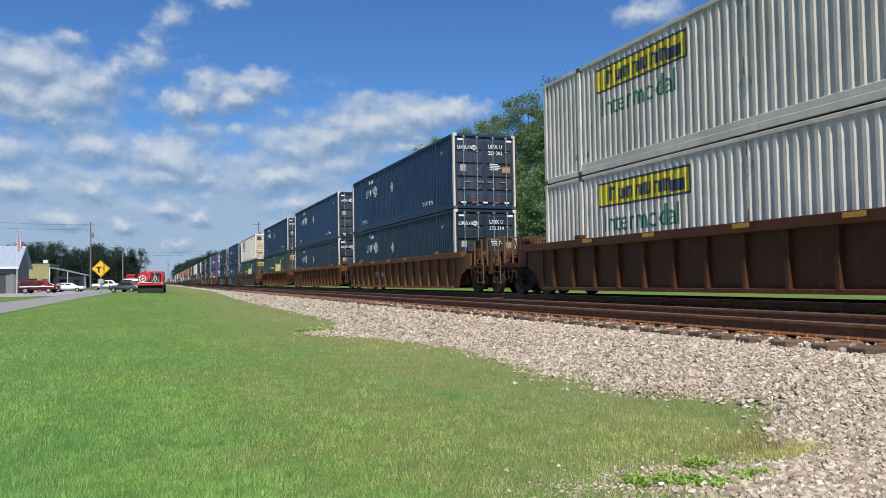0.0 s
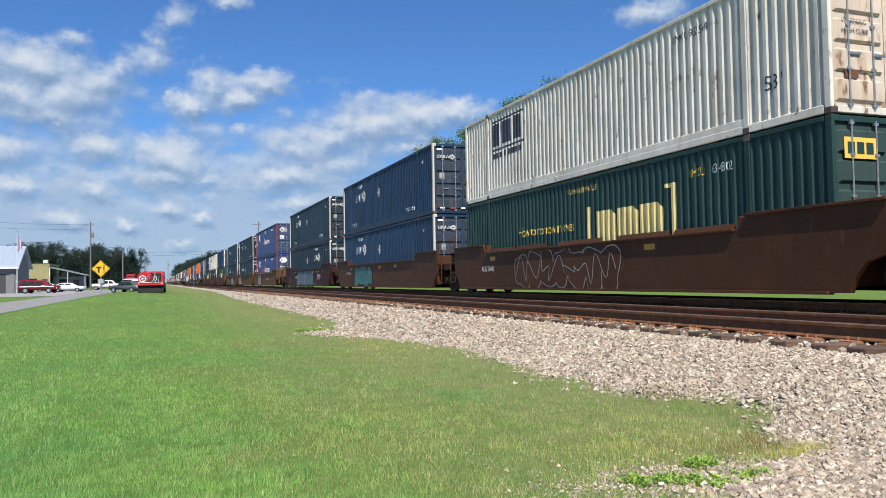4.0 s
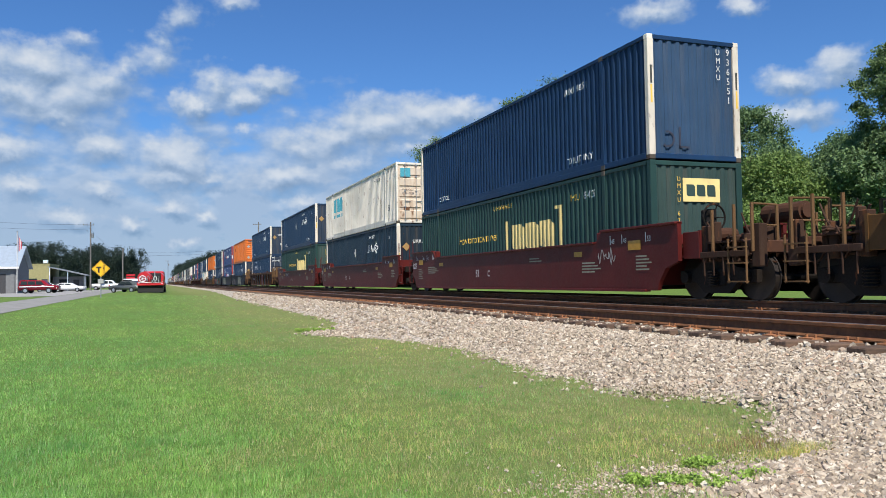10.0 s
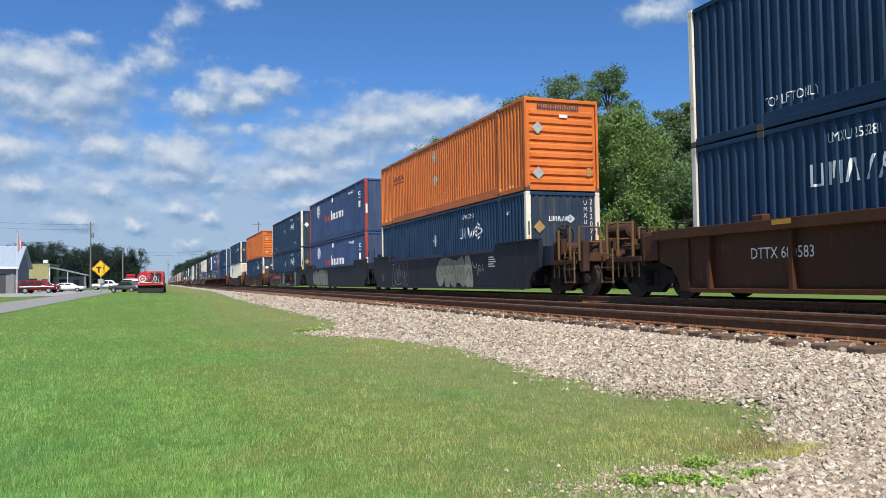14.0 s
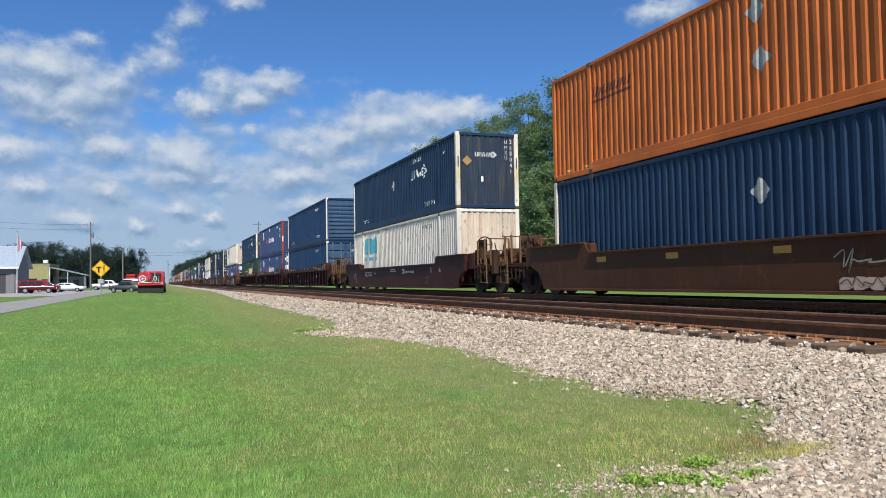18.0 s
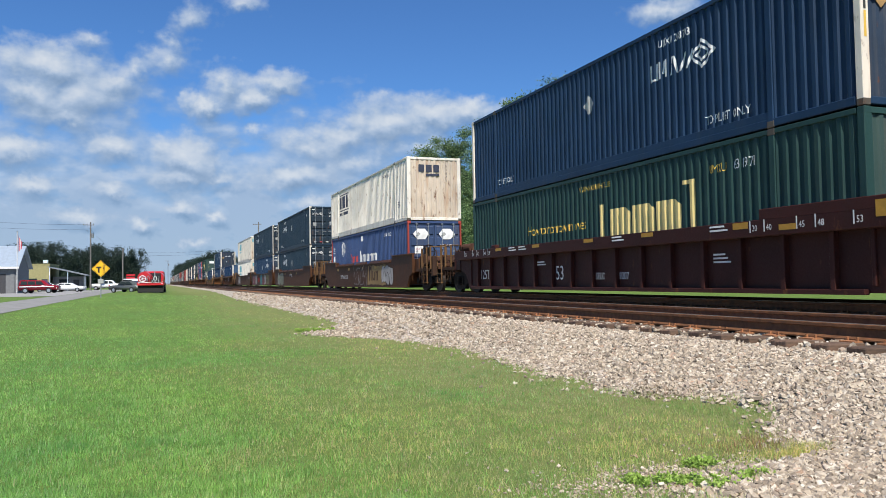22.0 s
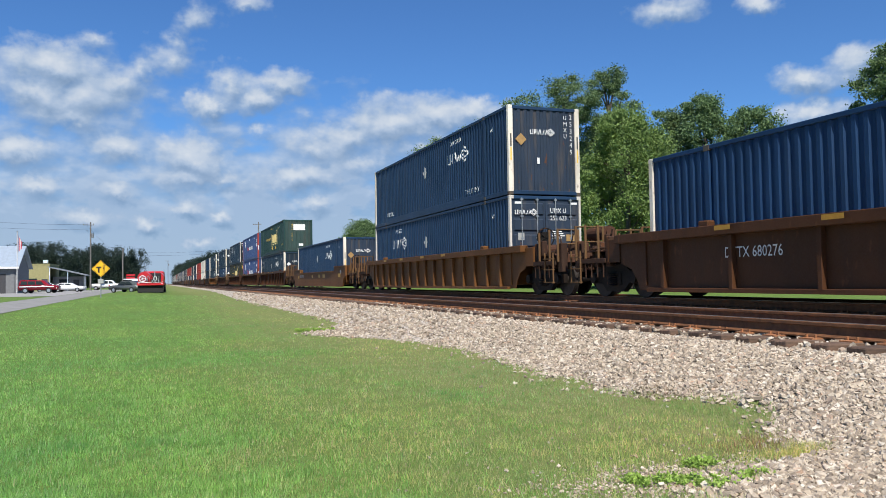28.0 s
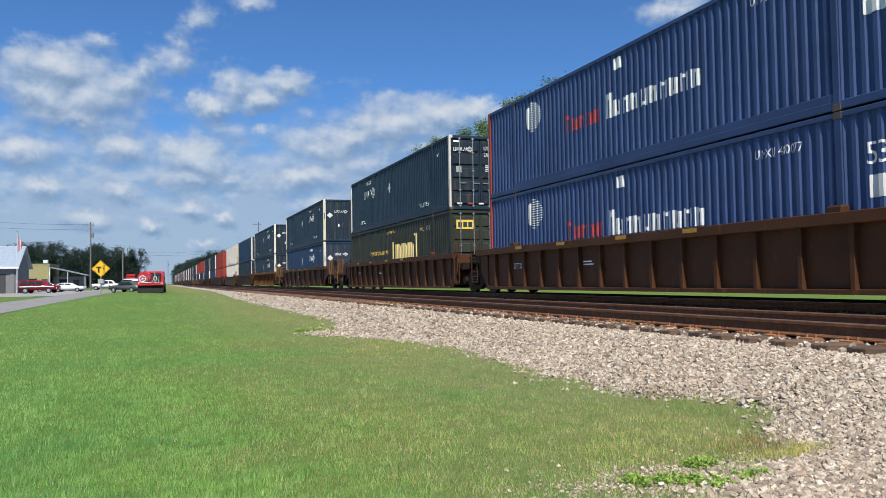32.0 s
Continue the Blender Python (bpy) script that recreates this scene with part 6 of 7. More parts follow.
def mark_blue(ob, front, number, upper):
    side_copy(ob, "emblem", "globe", logo_globe, M_MARK, 5.0, 2.15, "striped white disc")
    side_copy(ob, "logo", "redword", lambda bm: word_bars(bm, 5, 0.37, 0.44, 1.15), M_RMARK, 2.9, 1.28, "faded red word strokes")
    side_copy(ob, "logo", "whiteword", lambda bm: word_bars(bm, 10, 0.365, 0.50, 1.25), M_MARK, 0.86, 1.27, "bold white word strokes")
    side_copy(ob, "flag_patch", "flagp", panel(0.3, 0.28), M_MARK, 0.45, 2.4, "white patch")
    side_text(ob, "UMXU " + number, 0.25, M_MARK, -4.2, 2.38, 0.72)
    end = 7.55 if front == "door" else -6.6
    side_text(ob, "53", 0.52, M_MARK, end, 1.95, 0.8)
    side_copy(ob, "patch", "wsq", panel(0.42, 0.36), M_MARK, end - 0.05, 1.42, "white square patch")
    if front == "door":
        for x in (-1.05, 0.18):
            if upper:
                front_copy(ob, "emblem", "balls", lambda bm: [rect(bm, 0.28, 0.28 + 0.5 * math.sqrt(1 - (y / 0.27) ** 2), y - 0.012, y + 0.012) for y in [-0.24 + 0.06 * k for k in range(9)]] and bm, M_MARK, x, 2.3, "striped half disc")
                front_copy(ob, "emblem", "balld", lambda bm: ring(bm, 0.27, 0, 0.13, 0.24), M_MARK, x, 2.3, "white diamond ring", -HL - 0.014)
                front_copy(ob, "emblem_centre", "ballc", tilted_square(0.12), M_RMARK, x + 0.27, 2.3, "", -HL - 0.016)
            else:
                front_copy(ob, "hexagon", "hex", lambda bm: shape(bm, [(0, 0), (0.2, -0.24), (0.56, -0.24), (0.78, 0), (0.56, 0.24), (0.2, 0.24)]), M_MARK, x, 2.3, "white hexagon")
                front_copy(ob, "hexagon_centre", "hexc", tilted_square(0.10), M_GREY, x + 0.25, 2.3, "", -HL - 0.016)
        front_copy(ob, "label_panel", "lab", panel(0.4, 0.34), M_MARK, -0.98, 1.42, "white height label")
        front_text(ob, '110"', 0.17, M_RMARK, -0.95, 1.56, 0.85).matrix_basis = on_front(-0.95, 1.56, -HL - 0.016)
        front_copy(ob, "weight_panel", "weight2", panel(0.36, 0.2), M_GOLD, 0.68, 1.0)
        link("lettering", text_mesh("UMXU " + number[:3], 0.14, M_MARK, 0.85), ob, "", on_front(0.25, 1.75))
    else:
        front_text(ob, "53", 0.42, M_MARK, 0.25, 2.15, 0.85).matrix_basis = on_front(0.25, 2.15, -HL - 0.002)
        for z in (1.65, 1.1):
            front_copy(ob, "patch", "bsq", panel(0.38, 0.36), M_MARK, 0.3, z, "white panel", -HL - 0.002)
        front_copy(ob, "caution_strip", "bstrip", panel(0.1, 0.5), M_MARK, -1.25, 1.0, "", -HL - 0.004)


def mark_orange(ob, front, number, upper):
    side_copy(ob, "logo", "oword", lambda bm: word_bars(bm, 9, 0.19, 0.26, 1.0, 0.06), M_DARKRED, 5.95, 1.95, "dark red word strokes")
    side_copy(ob, "logo", "oline", lambda bm: rect(bm, 0, 1.7, 0, 0.06), M_DARKRED, 5.95, 1.80)
    for y, z in ((0.2, 2.3), (0.1, 1.35)):
        side_copy(ob, "placard", "oplac" + str(z), tilted_square(0.26), M_GREY, y, z, "grey diamond placard")
    for k in range(16):
        side_copy(ob, "reflector", "orefl", panel(0.34, 0.06), M_YMARK, 7.4 - k * 0.95, 0.2)
    front_copy(ob, "logo", "ofw", lambda bm: word_bars(bm, 9, 0.165, 0.22, 1.0), M_BMARK, -0.85, 2.52, "dark word strokes")
    for z in (1.95, 0.55):
        front_copy(ob, "placard", "ofp", tilted_square(0.2), M_GREY, -0.85, z, "grey diamond placard", -HL - 0.008)
    front_copy(ob, "bracket", "ofb", panel(0.3, 0.1), M_MARK, -0.1, 2.3)
    front_copy(ob, "patch", "ofpatch", panel(0.14, 0.26), M_GOLD, 0.85, 0.5)


M_DARKRED = plain("dark red lettering", (0.14, 0.03, 0.02), 0.6)


def mark_white(ob, front, number, upper, logo="dark"):
    m = {"dark": M_BMARK, "teal": M_CMARK}[logo]
    if logo == "dark":
        side_copy(ob, "logo", "wbox", lambda bm: [rect(bm, 0.05 + 0.8 * i, 0.65 + 0.8 * i, 0.42, 1.15) for i in range(3)] + [rect(bm, 0, 2.4, 0.26, 0.32), rect(bm, 0, 2.4, 1.2, 1.26)] + [rect(bm, 0.1 + 0.28 * i, 0.3 + 0.28 * i, 0.0, 0.18) for i in range(8)] and bm, m, 5.8, 1.3, "dark blue boxed block shapes")
    else:
        side_copy(ob, "logo", "wteal", lambda bm: [shape(bm, [(0.1 + 0.85 * i, 0.38), (0.82 + 0.85 * i, 0.3), (0.86 + 0.85 * i, 0.95), (0.7 + 0.85 * i, 1.2), (0.14 + 0.85 * i, 1.15)]) for i in range(3)] + [rect(bm, 0.1 + 0.2 * i, 0.24 + 0.2 * i, 0, 0.18) for i in range(12)] and bm, m, 5.8, 1.28, "faded teal block shapes")
    side_text(ob, "UMXU " + number, 0.25, M_BMARK, -3.9, 2.35, 0.75)
    side_text(ob, "53'", 0.4, M_BMARK, -HL + 1.5, 0.7, 0.9)
    if front == "door":
        front_copy(ob, "sign_panel", "wsq" + logo, panel(0.5, 0.42), M_BMARK if logo == "dark" else M_CMARK, -1.1, 2.2, "blue square sign")
        front_text(ob, "UMXU", 0.16, M_BMARK, 0.18, 1.55)
        front_text(ob, number, 0.17, M_BMARK, 0.18, 1.36)
        front_text(ob, "WARNING", 0.13, M_BMARK, -1.02, 1.55)
        front_text(ob, "HIGH CUBE", 0.13, M_BMARK, -1.02, 1.38)
        for x, z, w, h in ((-0.95, 0.62, 0.3, 0.28), (0.35, 0.62, 0.3, 0.28), (0.85, 0.2, 0.25, 0.5)):
            front_copy(ob, "rust_stain", "rust" + str((w, h)), panel(w, h), M_RUST, x, z, "rust stain", -HL + 0.008)
    else:
        if logo == "dark":
            front_copy(ob, "logo", "wfl" + logo, lambda bm: [rect(bm, 0.36 * i, 0.28 + 0.36 * i, 0.12, 0.45) for i in range(3)] + [rect(bm, 0.35, 1.0, -0.06, 0.04)] and bm, m, -0.75, 2.1, "dark block shapes", -HL - 0.002)
        link("lettering", text_mesh(column(number), 0.16, M_BMARK, 0.9), ob, "", on_front(0.55, 2.6, -HL - 0.002))


def mark_silver(ob, front, number, upper):
    side_copy(ob, "sign_panel", "jpanel", panel(3.65, 0.62), M_SIGNY2, 5.28, 1.98, "yellow sign panel")
    side_copy(ob, "logo", "jword", lambda bm: word_bars(bm, 7, 0.36, 0.36, 1.0), M_BMARK, 4.75, 2.12, "dark word strokes").location.x -= 0.004
    side_copy(ob, "sign_border", "jborder", lambda bm: [rect(bm, 0, 3.65, 0, 0.05), rect(bm, 0, 3.65, 0.57, 0.62), rect(bm, 0, 0.05, 0, 0.62), rect(bm, 3.6, 3.65, 0, 0.62), rect(bm, 2.95, 3.45, 0.1, 0.36)] and bm, M_BMARK, 5.28, 1.98).location.x -= 0.004
    side_text(ob, "Intermodal", 0.72, M_GMARK, 5.05, 1.36, 0.95)
    for z in (2.25, 0.9):
        side_copy(ob, "placard", "jplac", lambda bm: shape(bm, [(-0.18, 0.1), (0, -0.24), (0.18, 0.1), (0.1, 0.22), (-0.1, 0.22)]), M_GREY, 0.0, z, "grey shield placard")
        side_copy(ob, "stripe", "jred", panel(0.03, 0.35), M_RMARK, 0.0, z + 0.24)
    side_text(ob, "UMXU 104", 0.2, M_BMARK, 6.4, 0.45, 0.8)


M_SIGNY2 = paint("yellow sign paint", (0.55, 0.46, 0.035), rough=0.5, dirt=0.4)
NUMBERS = {1: ("236314", "257262"), 2: ("233410", "254602"), 3: ("634630", "282834"), 4: ("634802", "932564"), 5: ("254310", "251880"), 6: ("246697", "242563"), 7: ("480641", "498004"),
           8: ("635773", "635726"), 9: ("234878", "238995"), 10: ("634135", "936551"), 11: ("258857", "932364"), 12: ("633202", "252641"), 13: ("253281", "254787"),
           14: ("252071", "511200"), 15: ("480231", "480522"), 16: ("255047", "267340"), 17: ("253108", "511433"), 18: ("103728", "268041"), 19: ("930211", "937142"),
           20: ("480391", "480161"), 21: ("631971", "268793"), 22: ("480122", "103871"), 23: ("267270", "635333"), 24: ("250942", "235173"), 25: ("932118", "932450"),
           26: ("939722", ""), 27: ("252623", "253249"), 28: ("251837", ""), 29: ("635382", "633225"), 30: ("480077", "480310"), 31: ("632710", "268105")}
MARKERS = {"olive": mark_green, "navy": mark_dark, "char": mark_dark, "royal": mark_plain, "green": mark_green, "blue": mark_blue, "orange": mark_orange, "white": mark_white, "silver": mark_silver}
for i, (car, low, up) in enumerate(STACKS):
    if i > 33:
        break
    row = TRAIN[i]
    nums = NUMBERS.get(i, ("252118", "253440"))
    for ob, kind, fk, number, upper in ((low, row[3], row[4], nums[0], False), (up, row[1], row[2], nums[1], True)):
        if ob is None:
            continue
        if kind == "white":
            mark_white(ob, fk, number, upper, "teal" if i in (11, 18, 25) else "dark")
        elif kind in ("navy", "char"):
            mark_dark(ob, fk, number, upper, ahead=i in (6, 24) and not upper)
        else:
            MARKERS[kind](ob, fk, number, upper)


# ---- marks and spray paint on the cars ----
def on_sill(y, z, style, chord=False, off=0.0):
    x = -(WX + 0.058) if style != "ribbed" else (-(WX + 0.143) if chord else -(WX - 0.096))
    return on_side(y, z, x - off)


def sill_text(car, style, body, size, y, z, mat=None, squeeze=0.85, chord=False):
    return link("lettering", text_mesh(body, size, mat or M_MARK, squeeze), car, "", on_sill(y, z, style, chord, 0.004))


def sill_mark(car, name, build, mat, y, z, style, label="", chord=False, off=0.0):
    return link(name, mesh_of(name, build(bmesh.new()), mat), car, label, on_sill(y, z, style, chord, off))


def bubbles(rn, w, h, n, grow=1.0):
    """Fat rounded letter bodies side by side, each an outline of its own."""
    out = []
    for i in range(n):
        cx, cy = (i + 0.5) * w / n, h * rn.uniform(0.46, 0.54)
        rx, ry = w / n * 0.56, h * rn.uniform(0.44, 0.5)
        ph = [rn.uniform(0, 6.28) for k in range(3)]
        pts = []
        for k in range(22):
            a = 2 * math.pi * k / 22
            q = grow * (1 + 0.12 * math.sin(2 * a + ph[0]) + 0.10 * math.sin(3 * a + ph[1]) + 0.05 * math.sin(5 * a + ph[2]))
            sx = abs(math.cos(a)) ** 0.7 * (1 if math.cos(a) > 0 else -1)
            sy = abs(math.sin(a)) ** 0.7 * (1 if math.sin(a) > 0 else -1)
            pts.append((cx + rx * q * sx, max(0.0, min(h, cy + ry * q * sy))))
        out.append(pts)
    return out


def bubble(pts, lift):
    def f(bm):
        bm.faces.new([bm.verts.new((x, y, lift)) for x, y in pts])
        return bm
    return f


def line_along(bm, pts, thick):
    """A band of even width along a smooth curve through the points."""
    fine = []
    for k in range(len(pts) - 1):
        p0, p1, p2, p3 = pts[max(0, k - 1)], pts[k], pts[k + 1], pts[min(len(pts) - 1, k + 2)]
        for q in range(5):
            t = q / 5
            fine.append(tuple(0.5 * ((2 * p1[j]) + (p2[j] - p0[j]) * t + (2 * p0[j] - 5 * p1[j] + 4 * p2[j] - p3[j]) * t * t + (3 * p1[j] - p0[j] - 3 * p2[j] + p3[j]) * t ** 3) for j in (0, 1)))
    last = None
    for a, b in zip(fine, fine[1:]):
        d = math.hypot(b[0] - a[0], b[1] - a[1])
        if d < 1e-4:
            continue
        nx, ny = -(b[1] - a[1]) / d * thick, (b[0] - a[0]) / d * thick
        if last is None:
            last = (bm.verts.new((a[0] + nx, a[1] + ny, 0)), bm.verts.new((a[0] - nx, a[1] - ny, 0)))
        now = (bm.verts.new((b[0] + nx, b[1] + ny, 0)), bm.verts.new((b[0] - nx, b[1] - ny, 0)))
        bm.faces.new((last[0], last[1], now[1], now[0]))
        last = now
    return bm


def strokes(rn, w, h, n, thick, jag=0.5):
    """Thin sprayed lines that wander up and down."""
    def f(bm):
        for i in range(n):
            x = (i + 0.15) * w / n
            pts = [(x, h * rn.uniform(0.1, 0.9))]
            for k in range(rn.randint(4, 7)):
                x2, y2 = pts[-1]
                pts.append((min(w, max(0, x2 + w / n * rn.uniform(-0.35, 0.6))), min(h, max(0, y2 + h * rn.uniform(-jag, jag) * 1.4))))
            line_along(bm, pts, thick)
        return bm
    return f


def spray(name, col):
    return paint(name, col, rough=0.65, dirt=0.45, dirt_col=(0.07, 0.045, 0.03), spec=0.2)


G_WHITE, G_TEAL, G_BLACK = spray("white spray paint", (0.42, 0.40, 0.38)), spray("teal spray paint", (0.08, 0.26, 0.26)), spray("black spray paint", (0.02, 0.02, 0.02))
G_MINT, G_ORANGE, G_RED = spray("mint spray paint", (0.16, 0.36, 0.29)), spray("orange spray paint", (0.48, 0.12, 0.03)), spray("red spray paint", (0.42, 0.035, 0.035))
G_MOSS = spray("faded moss spray paint", (0.20, 0.175, 0.085))
G_FAINT = spray("faint grey spray paint", (0.17, 0.115, 0.075))
G_CREAM = spray("cream spray paint", (0.48, 0.36, 0.28))
G_YEL, G_PINK, G_PALE, G_BLUE = spray("ochre spray paint", (0.30, 0.20, 0.085)), spray("pink spray paint", (0.22, 0.075, 0.08)), spray("pale grey green spray paint", (0.30, 0.31, 0.24)), spray("pale blue spray paint", (0.17, 0.25, 0.28))


def throw_up(car, style, y, z, w, h, n, fill, line, seed, label):
    """Filled letters with dark outlines and a few highlights."""
    def rims(bm):
        for k, pts in enumerate(bubbles(random.Random(seed), w, h, n, 1.07)):
            bubble(pts, 0.0006 * k)(bm)
        return bm
    sill_mark(car, "graffiti_outline", rims, line, y, z, style, off=0.002)
    for k, pts in enumerate(bubbles(random.Random(seed), w, h, n)):
        sill_mark(car, "graffiti", bubble(pts, 0.0006 * k), fill, y, z, style, label, off=0.0075 if n > 6 else 0.006)
    rn = random.Random(seed + 1)
    pts = [(w * (k + 0.5 + rn.uniform(-0.7, 0.7)) / (3 * n), h * (0.5 + (0.4 if k % 2 else -0.4) * rn.uniform(0.1, 1.0))) for k in range(3 * n)]
    sill_mark(car, "graffiti_line", lambda bm: line_along(bm, pts, 0.013), line, y, z, style, off=0.013)


def background_spray(car, style, y, z, w, h, mat, seed):
    rn = random.Random(seed)
    pts = [(0, rn.uniform(0, 0.2) * h)]
    top = []
    for k in range(13):
        pts.append((w * (k + 0.5) / 13, h * rn.uniform(0.0, 0.12)))
        top.append((w * (k + 0.5) / 13, h * rn.uniform(0.86, 1.0)))
    pts.append((w, h * rn.uniform(0.2, 0.5)))
    sill_mark(car, "graffiti_ground", lambda bm: shape(bm, pts + top[::-1]), mat, y, z, style, "sprayed colour field", off=0.0005)


def tag(car, style, y, z, w, h, mat, seed, n=5):
    """One scribble in a single line."""
    rn = random.Random(seed)
    pts = [(w * max(0, min(3 * n, k + rn.uniform(-1.5, 1.5))) / (3 * n), h * (0.5 + (0.42 if k % 2 else -0.42) * rn.uniform(-0.3, 1.0))) for k in range(3 * n + 1)]
    sill_mark(car, "sprayed_tag", lambda bm: line_along(bm, pts, 0.013), mat, y, z, style, "thin sprayed scribble", off=0.004)


def small_print(car, style, y, z, n, w, mat=None, chord=False):
    """Lines too small to read, as bars."""
    sill_mark(car, "small_print", lambda bm: [rect(bm, 0, w * (0.7 + 0.3 * ((i * 7) % 3) / 2), -0.075 * i, -0.075 * i + 0.035) for i in range(n)] and bm, mat or M_MARK, y, z, style, "small white print lines", chord, 0.003)


def yellow_patch(car, style, y, z, w=0.42, h=0.13, chord=False):
    sill_mark(car, "reflector", lambda bm: rect(bm, 0, w, 0, h), M_YELLOW, y, z, style, "yellow reflective patch", chord, 0.003)


def gauge(car, style, z, ys, chord=False, size=0.17):
    for y, body in ys:
        sill_text(car, style, body, size, y, z, None, 0.85, chord)
        sill_mark(car, "gauge_line", lambda bm: rect(bm, 0, 0.03, 0, 0.22), M_MARK, y + 0.06, z - 0.02, style, "", chord, 0.003)


def dress(i, car, style, cp):
    drop = 0.22 if style == "shallow" else 0.0
    for k, y in enumerate((5.6, 2.8, -0.3, -3.0)):
        if style != "ribbed" and cp in ("brown", "dkmar", "tan", "ochre") and i not in (18, 28):
            yellow_patch(car, style, y, 1.10 - drop)
        elif style == "ribbed":
            yellow_patch(car, style, y + 0.2 * k, 1.385, 0.45, 0.09, True)
    if cp == "maroon":
        gauge(car, style, 1.30, ((-6.7, "45"), (-7.2, "48"), (-8.15, "53")), False)
        gauge(car, style, 1.30, ((8.2, "53"), (7.4, "48"), (6.9, "45"), (6.2, "40")), False)
        yellow_patch(car, style, -7.4, 1.12, 0.5, 0.22)
        yellow_patch(car, style, -4.9, 1.04, 0.42, 0.13)
        yellow_patch(car, style, 7.95, 1.12, 0.5, 0.22)
        yellow_patch(car, style, 5.5, 1.02, 0.42, 0.13)
        small_print(car, style, -7.7, 0.95, 5, 0.6, G_PALE)
        small_print(car, style, -5.3, 0.85, 4, 0.9, G_PALE)
        small_print(car, style, 8.05, 0.92, 6, 0.6, G_PALE)
        small_print(car, style, 6.8, 0.98, 4, 1.2, G_PALE)
        small_print(car, style, -2.3, 1.05, 2, 0.9, G_PALE)
        sill_text(car, style, "53", 0.34, 1.8, 0.58)
        sill_text(car, style, "BCA"[i % 3], 0.3, 0.8, 0.58)
        if i == 12:
            sill_text(car, style, "AOK 74607", 0.36, 4.5, 1.0)
        else:
            sill_text(car, style, "125T", 0.32, 8.78, 0.98)
    if style == "ribbed" and cp == "dkmar" and i > 0:
        gauge(car, style, 1.30, ((-5.85, "20"), (-6.2, "40"), (-6.95, "45"), (-7.35, "48"), (-8.1, "53")), True, 0.16)
        gauge(car, style, 1.30, ((8.2, "53"), (7.5, "48"), (7.1, "45"), (6.5, "40"), (6.15, "20")), True, 0.16)
        sill_text(car, style, "53", 0.56, 2.04, 0.45)
        sill_text(car, style, "SFLC", 0.24, -0.06, 0.45)
        sill_text(car, style, "9207", 0.24, -1.13, 0.45)
        yellow_patch(car, style, -5.35, 1.36, 0.4, 0.12, True)
        yellow_patch(car, style, -6.5, 1.28, 0.4, 0.10, True)
        yellow_patch(car, style, -8.45, 1.36, 0.42, 0.26, True)
        for y in (4.6, 3.9, -1.2, -4.7):
            small_print(car, style, y, 1.43, 2, 0.6, None, True)
        sill_text(car, style, "125T", 0.44, 7.4, 0.5)
        small_print(car, style, 3.2, 0.95, 2, 0.7)
        small_print(car, style, -4.5, 0.9, 3, 0.5)
    if i == 6:
        gauge(car, style, 1.12, ((-3.2, "40"), (-4.4, "45"), (-5.2, "48"), (-6.5, "53")))
        small_print(car, style, -4.6, 0.95, 5, 1.3)
        small_print(car, style, -2.6, 1.2, 4, 0.4)
        background_spray(car, style, 3.7, 0.18, 6.9, 1.15, G_TEAL, 4)
        throw_up(car, style, 3.2, 0.2, 6.0, 1.1, 5, G_BLUE, G_BLACK, 40, "teal and pale blue wild lettering")
        sill_text(car, style, "AOK 55483", 0.28, 4.6, 0.75)
        sill_text(car, style, "53", 0.34, 7.0, 0.5)
        tag(car, style, 4.9, 1.05, 0.8, 0.28, G_WHITE, 8)
        tag(car, style, -3.3, 0.2, 0.9, 0.3, G_WHITE, 9)
    elif i == 4:
        sill_text(car, style, "AOK 55480", 0.24, 6.3, 0.75)
        throw_up(car, style, 3.6, 0.2, 5.6, 1.1, 7, M_BROWN, G_WHITE, 31, "pale outlined brown lettering")
    elif i == 5:
        throw_up(car, style, 4.6, 0.2, 3.6, 1.05, 4, G_TEAL, G_BLACK, 33, "teal rounded lettering")
        sill_text(car, style, "AOK 55480", 0.24, 6.6, 0.85)
    elif i == 7:
        throw_up(car, style, 4.95, 0.16, 2.6, 1.2, 4, G_WHITE, G_BLACK, 50, "pale grey bubble lettering")
        tag(car, style, 2.1, 0.5, 1.0, 0.6, G_BLACK, 51)
        sill_text(car, style, "DTTX 724185", 0.34, -1.9, 0.72, None, 1.0)
        tag(car, style, -5.2, 0.5, 1.3, 0.7, G_WHITE, 52)
    elif i == 8:
        throw_up(car, style, 6.3, 0.2, 2.8, 1.15, 4, G_WHITE, G_BLACK, 55, "pale grey bubble lettering")
        sill_mark(car, "logo", lambda bm: word_bars(bm, 3, 0.5, 0.6, 1.25), G_RED, 2.6, 0.55, style, "faded red brown strokes", off=0.003)
        tag(car, style, 0.2, 0.4, 1.1, 0.8, G_WHITE, 56)
        tag(car, style, -5.4, 0.5, 1.8, 0.9, G_WHITE, 57, 7)
    elif i == 9:
        sill_text(car, style, "DTTX 724185", 0.36, 4.75, 0.68, None, 1.0)
        throw_up(car, style, -1.1, 0.18, 3.2, 1.22, 5, G_WHITE, G_BLACK, 60, "pale grey bubble lettering")
        tag(car, style, 5.0, 1.0, 0.9, 0.4, G_WHITE, 61)
        tag(car, style, 1.6, 0.3, 1.0, 0.35, G_BLUE, 62)
        tag(car, style, -5.6, 0.45, 1.25, 0.95, G_WHITE, 63, 6)
        tag(car, style, -4.4, 0.5, 0.9, 0.8, G_BLACK, 64)
    elif i == 10:
        tag(car, style, -6.1, 0.75, 0.8, 0.55, G_WHITE, 66)
    elif i == 13:
